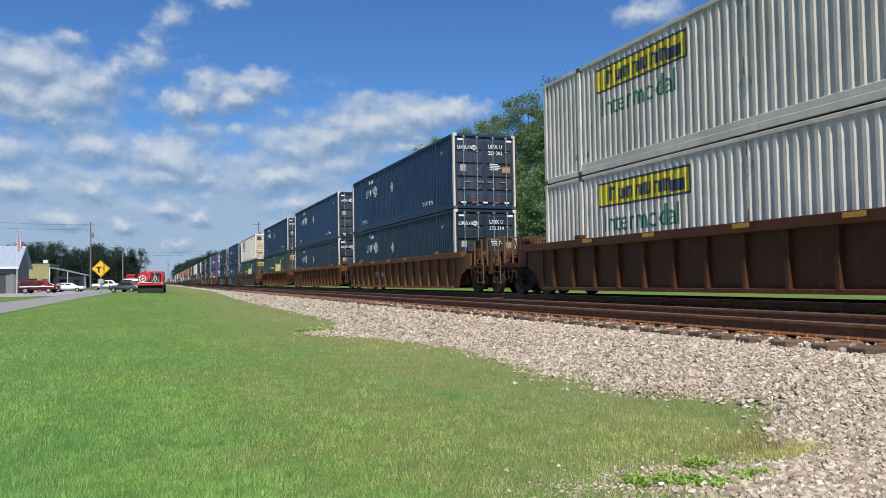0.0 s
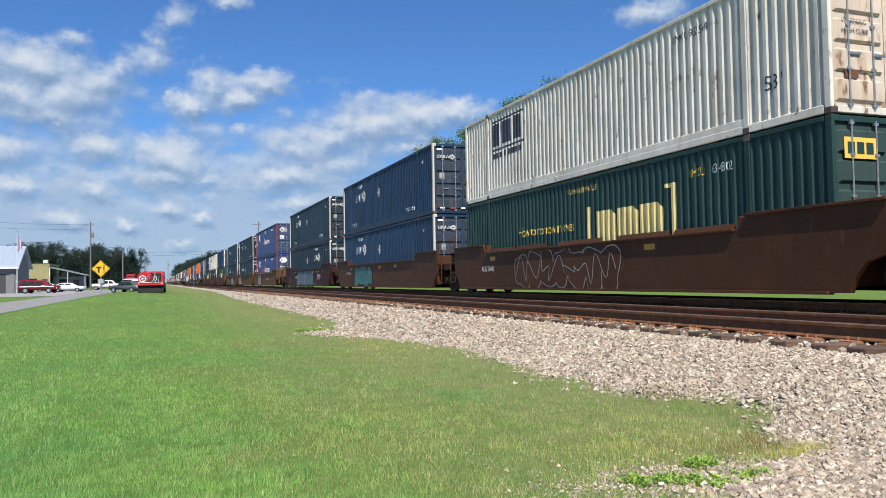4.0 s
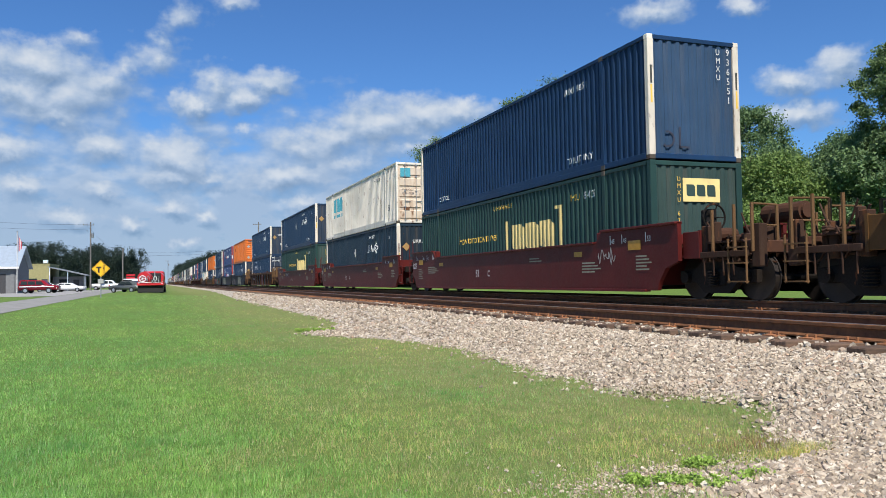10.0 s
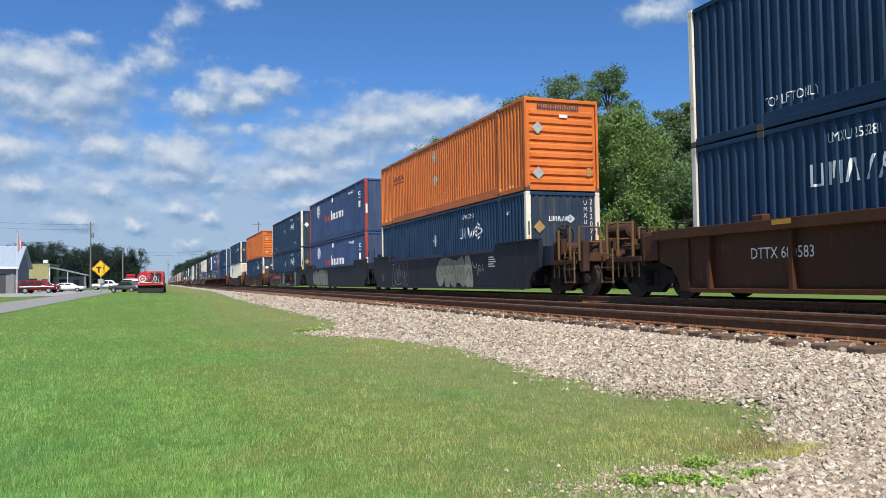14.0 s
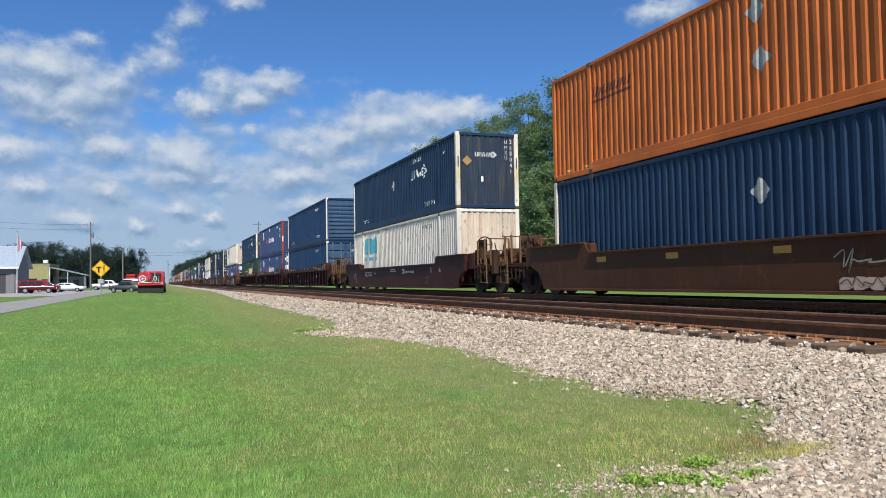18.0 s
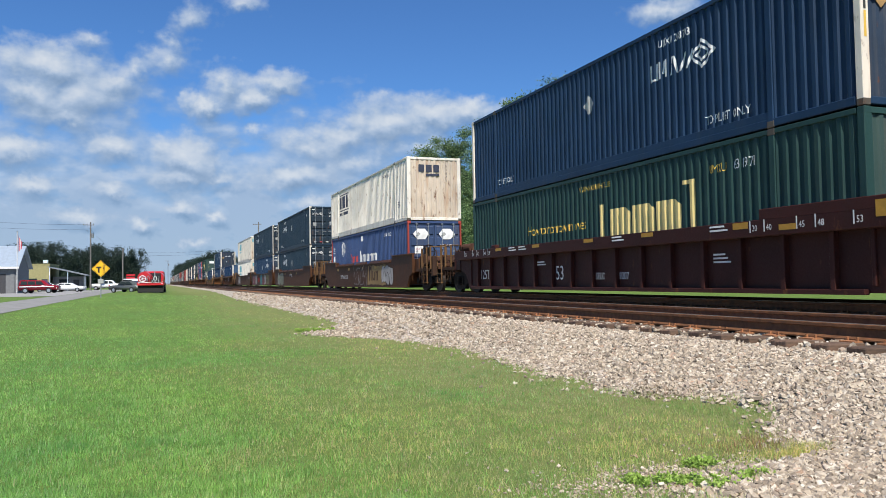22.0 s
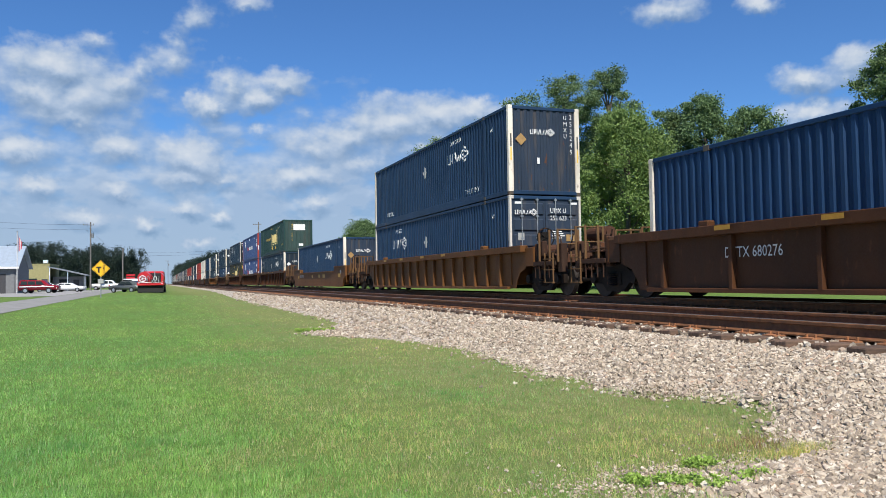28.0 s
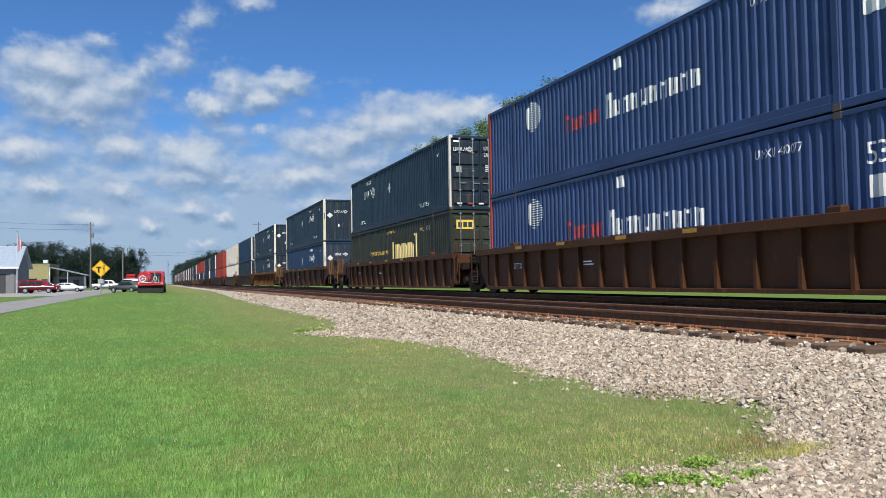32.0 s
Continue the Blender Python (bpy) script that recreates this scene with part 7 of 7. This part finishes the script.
        for k, u in enumerate((3.2, 1.05, -1.1, -3.3)):
            throw_up(car, style, u, 0.26, 1.45, 1.0, 1, G_BLACK if k != 2 else G_PINK, G_WHITE, 70 + k, "black sprayed letter body with a white edge")
        tag(car, style, -5.7, 0.7, 0.8, 0.35, G_WHITE, 79)
        sill_text(car, style, "DTTX 680583", 0.3, 6.4, 0.8)
    elif i == 14:
        throw_up(car, style, 5.6, 0.2, 2.4, 1.1, 4, M_BLACKCAR, G_WHITE, 74, "grey outlined lettering")
        throw_up(car, style, -0.6, 0.2, 3.6, 1.15, 5, G_PALE, G_BLACK, 75, "pale grey wild lettering")
        sill_text(car, style, "53", 0.36, 7.3, 0.5)
        small_print(car, style, -5.6, 1.2, 5, 0.6)
        tag(car, style, -4.0, 0.6, 1.2, 0.6, G_WHITE, 76)
    elif i == 15:
        throw_up(car, style, 5.8, 0.2, 5.0, 1.1, 6, G_PALE, G_BLACK, 77, "pale grey lettering")
    elif i == 16:
        background_spray(car, style, 7.5, 0.18, 6.2, 1.17, G_RED, 80)
        sill_mark(car, "graffiti_ground", lambda bm: shape(bm, [(0, 0), (0.9, 0), (0.75, 0.24), (0.1, 0.28)]), G_ORANGE, 7.5, 0.2, style, "orange sprayed patch", off=0.001)
        for k in range(5):
            u = 1.5 + 0.85 * k
            sill_mark(car, "graffiti", lambda bm: shape(bm, [(u, 0.55), (u + 0.34, 0.55), (u + 0.62 - 0.3 * (k % 2), 1.12), (u + 0.42 - 0.3 * (k % 2), 1.12)]), G_CREAM, 7.5, 0.2, style, "cream sprayed slash", off=0.002)
        throw_up(car, style, 6.9, 0.2, 5.2, 0.66, 6, G_BLACK, G_CREAM, 81, "black letter bodies with cream outlines")
        tag(car, style, 7.9, 1.05, 0.9, 0.3, G_WHITE, 86)
        yellow_patch(car, style, 8.6, 1.08, 0.5, 0.22)
        yellow_patch(car, style, 0.9, 1.0)
        background_spray(car, style, 0.4, 0.18, 7.2, 1.15, G_MINT, 82)
        throw_up(car, style, -0.8, 0.2, 5.2, 1.1, 3, G_BLACK, G_ORANGE, 83, "mint orange and black wild lettering")
        throw_up(car, style, -1.3, 0.45, 3.9, 0.5, 3, G_ORANGE, G_WHITE, 84, "orange letter centres")
        sill_text(car, style, "RIP", 0.5, 0.5, 0.95, G_WHITE, 1.0)
        tag(car, style, 2.3, 0.8, 1.0, 0.5, G_WHITE, 85)
        small_print(car, style, 3.6, 0.95, 1, 1.0)
    elif i == 17:
        tag(car, style, -1.6, 0.45, 1.7, 0.6, G_PALE, 88, 6)
        throw_up(car, style, -1.7, 0.24, 1.1, 0.22, 4, G_CREAM, G_FAINT, 89, "small pale sprayed blobs")
    elif i == 18:
        sill_text(car, style, "FEC 71832", 0.32, 4.9, 0.72, None, 1.0)
        small_print(car, style, 3.1, 0.85, 1, 0.5)
        small_print(car, style, 0.2, 0.98, 2, 1.1)
        sill_mark(car, "logo", lambda bm: word_bars(bm, 9, 0.16, 0.13, 1.2), M_MARK, -2.0, 0.80, style, "small pale word strokes", off=0.003)
        ring_bm = lambda bm: ring(bm, 0.12, 0.1, 0.08, 0.13, 12)
        sill_mark(car, "emblem", ring_bm, M_MARK, -1.7, 0.80, style, "small pale ring", off=0.003)
        gauge(car, style, 0.80, ((-5.6, "40"), (-6.6, "53")))
        sill_text(car, style, "53", 0.45, -4.9, 0.32, G_FAINT)
        tag(car, style, 7.4, 0.3, 0.7, 0.7, G_WHITE, 90)
    elif i == 19:
        tag(car, style, -3.3, 0.5, 0.9, 0.5, G_WHITE, 91)
    elif i == 22:
        sill_text(car, style, "DTTX 645020", 0.32, 4.7, 0.62, None, 1.0)
        background_spray(car, style, -1.6, 0.2, 3.6, 1.12, G_YEL, 92)
        sill_mark(car, "logo", lambda bm: word_bars(bm, 3, 0.62, 0.62, 1.25), M_BROWN, -2.0, 0.5, style, "faded red brown strokes", off=0.004)
        throw_up(car, style, 1.4, 0.25, 2.8, 1.05, 4, M_BROWN, G_WHITE, 93, "white sprayed lettering")
        throw_up(car, style, -4.4, 0.3, 1.9, 0.95, 3, G_WHITE, G_BLACK, 94, "white sprayed lettering")
    elif i == 23:
        throw_up(car, style, 6.9, 0.2, 3.4, 1.1, 4, G_PALE, G_BLACK, 95, "pale grey and black lettering")
        sill_text(car, style, "DTTX 733307", 0.3, 0.2, 0.9)
    elif i == 24:
        background_spray(car, style, -2.2, 0.18, 4.4, 1.15, G_MOSS, 96)
        throw_up(car, style, 6.9, 0.2, 1.9, 1.05, 3, G_PINK, G_WHITE, 97, "pink and white lettering")
        throw_up(car, style, 4.6, 0.2, 1.5, 1.1, 2, G_WHITE, G_BLACK, 98, "white lettering")
        throw_up(car, style, 0.2, 0.2, 1.6, 1.15, 2, G_TEAL, G_BLUE, 99, "teal lettering")
        throw_up(car, style, -1.4, 0.2, 1.8, 0.9, 3, G_PINK, G_BLACK, 100, "pink lettering")
        throw_up(car, style, -3.0, 0.2, 1.3, 1.1, 2, G_WHITE, G_BLACK, 101, "white lettering with black edges")
        tag(car, style, -4.5, 0.3, 1.6, 0.9, G_BLACK, 102, 4)
        sill_mark(car, "logo", lambda bm: word_bars(bm, 3, 0.5, 0.55, 1.25), G_RED, 2.4, 0.5, style, "faded red strokes", off=0.003)
    elif i == 25:
        throw_up(car, style, 5.4, 0.2, 2.6, 1.1, 3, G_WHITE, G_BLACK, 105, "large white sprayed lettering")
        sill_text(car, style, "125T", 0.4, -7.4, 0.85)
    elif i == 26:
        sill_text(car, style, "DTTX 680276", 0.3, 5.6, 0.85)
        sill_mark(car, "logo", lambda bm: word_bars(bm, 3, 0.4, 0.3, 1.2), M_MARK, -1.6, 0.8, style, "faint pale strokes", off=0.003)
    elif i == 27:
        tag(car, style, 5.2, 0.3, 3.4, 0.85, G_FAINT, 108, 6)
    elif i == 28:
        sill_text(car, style, "DTTX 471729", 0.26, 6.0, 0.80, None, 1.0)
        for y, w in ((6.9, 0.5), (1.3, 0.5), (-1.2, 0.6), (-2.6, 0.8), (-7.3, 0.7)):
            yellow_patch(car, style, y, 0.74, w, 0.22)
        small_print(car, style, -7.9, 1.12, 3, 0.4)
    elif i == 1:
        sill_text(car, style, "DTTX  786780", 0.3, 3.2, 0.7)
    elif i in (2, 3):
        sill_text(car, style, "DTTX  78" + str(6120 + i), 0.28, 6.2, 0.8)
        sill_text(car, style, "125T", 0.3, 7.7, 0.55)
    elif i in (29, 30, 31, 32):
        sill_text(car, style, "DTTX", 0.26, 6.2, 0.8)
        small_print(car, style, 2.0, 0.9, 2, 0.6)


for i in range(34):
    dress(i, STACKS[i][0], TRAIN[i][5], TRAIN[i][6])
# sprayed scribbles on two of the lower containers
for i, seed in ((29, 120), (24, 121)):
    bm = strokes(random.Random(seed), 2.3, 0.75, 7, 0.02)(bmesh.new())
    link("sprayed_tag", mesh_of("sprayed_tag", bm, G_WHITE), STACKS[i][1], "white sprayed scribble", on_side(7.3, 1.65, -HW - 0.004))


# ---- loose stones, grass and weeds ----
def scatter(n, r0, r1, g, a0=-14.0, a1=58.0):
    r = r0 * (r1 / r0) ** g.random(n)
    a = np.radians(g.uniform(a0, a1, n))
    return r * np.sin(a), r * np.cos(a), r


def stones(n, r0, r1, size, g):
    x, y, r = scatter(n, r0, r1, g, 5, 62)
    edge = np.array([toe(v) for v in y])
    fringe = g.exponential(0.22, n)
    ok = (x > edge - fringe * (g.random(n) < 0.012) + 0.12 * g.normal(size=n)) & (x < 6.25) & (y > 1.5)
    x, y, r = x[ok], y[ok], r[ok]
    z = np.array([max(bank(u) - 0.024 * (1 - smooth(e - 0.05, e + 0.35, u)), 0.0) for u, e in zip(x, edge[ok])])
    s = size * (0.45 + 0.95 * g.random(len(x)) ** 1.7) * (1 + r / 40)
    return np.stack([x, y, z + s * g.uniform(-0.1, 0.8, len(x))], 1), s


def ico():
    """A rough block: eight corners, twelve facets."""
    v = np.array([(x, y, z) for x in (-1, 1) for y in (-1, 1) for z in (-1, 1)], float) * 0.74
    q = [(0, 1, 3, 2), (4, 6, 7, 5), (0, 4, 5, 1), (2, 3, 7, 6), (0, 2, 6, 4), (1, 5, 7, 3)]
    return v, np.array([t for a, b, c, d in q for t in ((a, b, c), (a, c, d))])


def blob_mesh(name, centres, sizes, g, mat):
    """Angular stones, all in one mesh."""
    v, f = ico()
    n, k = len(centres), len(v)
    pts = v[None] * g.uniform(0.45, 1.2, (n, k, 3))
    pts = pts * (sizes[:, None, None] * np.stack([g.uniform(0.9, 1.55, n), g.uniform(0.7, 1.05, n), g.uniform(0.5, 0.85, n)], 1)[:, None, :])
    a = g.uniform(0, 6.28, n)
    ca, sa = np.cos(a)[:, None], np.sin(a)[:, None]
    tilt, heel = g.uniform(-0.9, 0.9, (n, 1)), g.uniform(-0.9, 0.9, (n, 1))
    px, py, pz = pts[..., 0], pts[..., 1], pts[..., 2]
    px, pz = px * np.cos(heel) - pz * np.sin(heel), px * np.sin(heel) + pz * np.cos(heel)
    py, pz = py * np.cos(tilt) - pz * np.sin(tilt), py * np.sin(tilt) + pz * np.cos(tilt)
    pts = np.stack([px * ca - py * sa, px * sa + py * ca, pz], 2) + centres[:, None, :]
    faces = (f[None] + (np.arange(n) * k)[:, None, None]).reshape(-1)
    me = bpy.data.meshes.new(name)
    me.vertices.add(n * k)
    me.vertices.foreach_set("co", pts.ravel())
    me.loops.add(len(faces))
    me.loops.foreach_set("vertex_index", faces)
    me.polygons.add(n * len(f))
    me.polygons.foreach_set("loop_start", np.arange(0, len(faces), 3))
    me.update(calc_edges=True)
    me.shade_flat()
    me.materials.append(mat)
    return me


g = np.random.default_rng(21)
c1, s1 = stones(300000, 3.0, 13, 0.0175, g)
c2, s2 = stones(80000, 12, 60, 0.022, g)
ob = link("loose_stones", blob_mesh("loose_stones", np.concatenate([c1, c2]), np.concatenate([s1, s2]), g, M_STONE), ballast, "pale crushed limestone pieces")
tagged(ob, kind="stuff")
between = np.stack([g.uniform(6.26, 8.75, 22000), g.uniform(3, 24, 22000), g.uniform(0.31, 0.385, 22000)], 1)
between = between[np.abs((between[:, 1] - 1.0 + 0.2475) % 0.495 - 0.2475) > 0.125]
tagged(link("loose_stones", blob_mesh("loose_stones", between, g.uniform(0.018, 0.034, len(between)), g, M_STONE), ballast, "crushed stone between the ties"), kind="stuff")
scat = np.stack([g.uniform(0.8, 4.3, 500), g.normal(3.7, 0.6, 500), np.zeros(500)], 1)
scat = scat[(scat[:, 1] > 2.9) & (g.random(500) < (scat[:, 0] / 4.3) ** 2)]
scat[:, 2] = [land(p[0], p[1]) + 0.008 for p in scat]
tagged(link("loose_stones", blob_mesh("loose_stones", scat, g.uniform(0.006, 0.014, len(scat)), g, M_STONE), ballast, "small stones strewn in the worn grass"), kind="stuff")
fine = np.stack([g.normal(2.65, 0.42, 2200), g.normal(3.50, 0.17, 2200), np.zeros(2200)], 1)
fine[:, 2] = [land(p[0], p[1]) + 0.003 for p in fine]
tagged(link("loose_stones", blob_mesh("loose_stones", fine, g.uniform(0.004, 0.013, len(fine)), g, M_STONE), ballast, "fine grey gravel in bare soil"), kind="stuff")
kinds = [blob_mesh("stone", np.zeros((1, 3)), np.array([0.024]), g, M_STONE1) for k in range(10)]
for k in range(220):
    x, y = float(g.uniform(4.3, 5.7)), float(g.uniform(3.3, 5.0))
    link("stone", kinds[k % 10], ballast, "", Matrix.Translation((x, y, max(bank(x), 0) + 0.020)) @ Matrix.Rotation(float(g.uniform(0, 6.28)), 4, "Z") @ Matrix.Scale(float(g.uniform(0.7, 1.2)), 4))


def blade_mat(name, stops):
    m, nt, bs = nodes_of(name)
    geo = nt.nodes.new("ShaderNodeNewGeometry")
    c = ramp(nt, geo.outputs["Random Per Island"], stops)
    lush = ramp(nt, noise_of(nt, 0.32, 3, (1.0, 0.6, 1.0)), [(0.35, (0.72, 0.88, 0.90)), (0.65, (1.20, 1.08, 0.95))])
    c = mixc(nt, 1.0, c, lush, "MULTIPLY")
    swath = ramp(nt, noise_of(nt, 1.0, 3, (1.9, 0.20, 1.0)), [(0.38, (0.88, 0.92, 0.90)), (0.62, (1.12, 1.08, 1.12))])
    c = mixc(nt, 1.0, c, swath, "MULTIPLY")
    tuft = ramp(nt, noise_of(nt, 4.5, 4, rough=0.7), [(0.32, (0.68, 0.72, 0.70)), (0.52, (1.0, 1.0, 1.0)), (0.72, (1.32, 1.25, 1.15))])
    c = mixc(nt, 1.0, c, tuft, "MULTIPLY")
    nt.links.new(c, bs.inputs["Base Color"])
    bs.inputs["Roughness"].default_value = 0.55
    bs.inputs["Specular IOR Level"].default_value = 0.3
    tr = nt.nodes.new("ShaderNodeBsdfTranslucent")
    nt.links.new(c, tr.inputs["Color"])
    mx = nt.nodes.new("ShaderNodeMixShader")
    mx.inputs["Fac"].default_value = 0.45
    nt.links.new(bs.outputs[0], mx.inputs[1])
    nt.links.new(tr.outputs[0], mx.inputs[2])
    nt.links.new(mx.outputs[0], nt.nodes["Material Output"].inputs["Surface"])
    return m


M_BLADE = blade_mat("grass blades", [(0.0, (0.165, 0.36, 0.085)), (0.4, (0.265, 0.505, 0.13)), (0.8, (0.375, 0.61, 0.19)), (0.96, (0.50, 0.67, 0.29)), (1.0, (0.66, 0.67, 0.42))])
M_DRY = blade_mat("dry grass blades", [(0.0, (0.25, 0.36, 0.10)), (0.40, (0.41, 0.49, 0.165)), (0.72, (0.57, 0.56, 0.26)), (1.0, (0.72, 0.56, 0.36))])


def grass(name, x, y, r, h, g, mat, label):
    n = len(x)
    z = np.array([land(a, b) for a, b in zip(x, y)]) if n < 400000 else np.zeros(n)
    a = g.uniform(0, 6.28, n)
    w = 0.0013 * (1 + r / 8) * g.uniform(0.7, 1.4, n)
    tall = np.array([noise.noise((p * 3.1, q * 3.1, 8.0)) + 0.6 * noise.noise((p * 9.0, q * 9.0, 2.0)) for p, q in zip(x, y)])
    hh = h * g.uniform(0.4, 1.35, n) * (1 - 0.35 * np.clip((r - 5) / 25, 0, 1)) * np.clip(1 + 0.6 * tall, 0.5, 1.6)
    lean = g.uniform(0.1, 0.75, n) * hh
    b = g.uniform(0, 6.28, n)
    base = np.stack([x, y, z - 0.005], 1)
    side = np.stack([np.cos(a) * w, np.sin(a) * w, np.zeros(n)], 1)
    tip = base + np.stack([np.cos(b) * lean, np.sin(b) * lean, hh], 1)
    v = np.stack([base - side, base + side, tip], 1).reshape(-1, 3)
    me = bpy.data.meshes.new(name)
    me.vertices.add(3 * n)
    me.vertices.foreach_set("co", v.ravel())
    me.loops.add(3 * n)
    me.loops.foreach_set("vertex_index", np.arange(3 * n))
    me.polygons.add(n)
    me.polygons.foreach_set("loop_start", np.arange(0, 3 * n, 3))
    me.update(calc_edges=True)
    me.materials.append(mat)
    return tagged(new(name, me), label, "grass", kind="stuff")


x, y, r = scatter(900000, 2.9, 70, g)
edge = np.array([toe(v) for v in y])
patch = np.array([noise.noise((u * 0.55, v * 0.55, 0.0)) + 0.6 * noise.noise((u * 1.7, v * 1.7, 4.0)) for u, v in zip(x, y)])
inside = (x < edge + 0.10 * g.normal(size=len(x)) - 0.05 + 0.12 * (g.random(len(x)) < 0.1)) & (x > -5.6)
worn = patch + 0.42 * np.clip(x - 0.6, -3, 2.6) - 0.022 * r + 0.03 > 0.9 * (g.random(len(x)) - 0.5)
thin = (worn & (g.random(len(x)) < 0.52)) | (~worn & (g.random(len(x)) < 0.94))
bare = np.exp(-((x - 2.6) / 0.55) ** 2 - ((y - 3.52) / 0.26) ** 2) + 0.55 * np.exp(-((x - 1.75) / 0.5) ** 2 - ((y - 3.45) / 0.16) ** 2)
keep = inside & thin & (bare * 0.85 < g.random(len(x)))
near_dry = (worn & (g.random(len(x)) < 0.80)) | (g.random(len(x)) < 0.07)
sel = keep & ~near_dry
grass("grass_blades", x[sel], y[sel], r[sel], 0.042, g, M_BLADE, "short mown green grass blades")
sel = keep & near_dry
grass("dry_grass", x[sel], y[sel], r[sel], 0.036, g, M_DRY, "thin yellowed grass on worn ground")
# sparse tufts in the edge of the stones
tx, ty = g.normal(3.72, 0.20, 1500), g.normal(3.70, 0.06, 1500)
grass("grass_blades", tx, ty, np.hypot(tx, ty), 0.05, g, M_DRY, "grass tufts growing among the stones")

M_DEAD = blade_mat("dead brown grass", [(0.0, (0.20, 0.13, 0.07)), (0.5, (0.30, 0.21, 0.12)), (0.85, (0.38, 0.28, 0.16)), (1.0, (0.28, 0.30, 0.13))])
tx, ty = np.concatenate([g.normal(4.30, 0.16, 700), g.normal(3.6, 0.3, 500)]), np.concatenate([g.normal(5.85, 0.16, 700), g.normal(3.95, 0.12, 500)])
grass("dry_grass", tx, ty, np.hypot(tx, ty), 0.06, g, M_DEAD, "dead brown grass at the edge of the stones")


M_WEED = leaf_mat("weed leaves", (0.22, 0.36, 0.06), (0.40, 0.55, 0.13))


def weed(x, y, w, seed):
    ob = tagged(new("weed"), "low bright green weed with broad leaves", "weed", "weeds in the stones")
    ob.location = (x, y, land(x, y))
    r = random.Random(seed)
    cl = [((r.uniform(-w, w), r.uniform(-w * 0.5, w * 0.5), 0.03), (0.045, 0.04, 0.025)) for k in range(max(3, int(w * 55)))]
    leaves("foliage", cl, 80, 0.0085 * (1 + y / 10), M_WEED, ob, seed)
    part("stem", rod(bmesh.new(), (0, 0, -0.02), (0.01, 0, 0.05), 0.004, 6), M_WEED, ob)


for k, (x, y, w) in enumerate(((2.86, 3.68, 0.12), (2.80, 3.30, 0.16), (2.50, 3.42, 0.15), (2.36, 3.52, 0.08), (3.02, 3.34, 0.07), (3.25, 17.0, 0.40))):
    weed(x, y, w, 70 + k)


def motions():
    """Everything on the train runs towards and past the viewer at one steady speed."""
    for ob, x, y, z in MOVERS:
        walk(ob, [(t, pose(x, y - SPEED * t, z)) for t in (0, 8, 16, 24, 32)])
    walk(cloud_layer, [(t, pose(0, 0, EYE_Z, 0, 0, -CLOUD_TURN * t / 32)) for t in (0, 8, 16, 24, 32)])


motions()
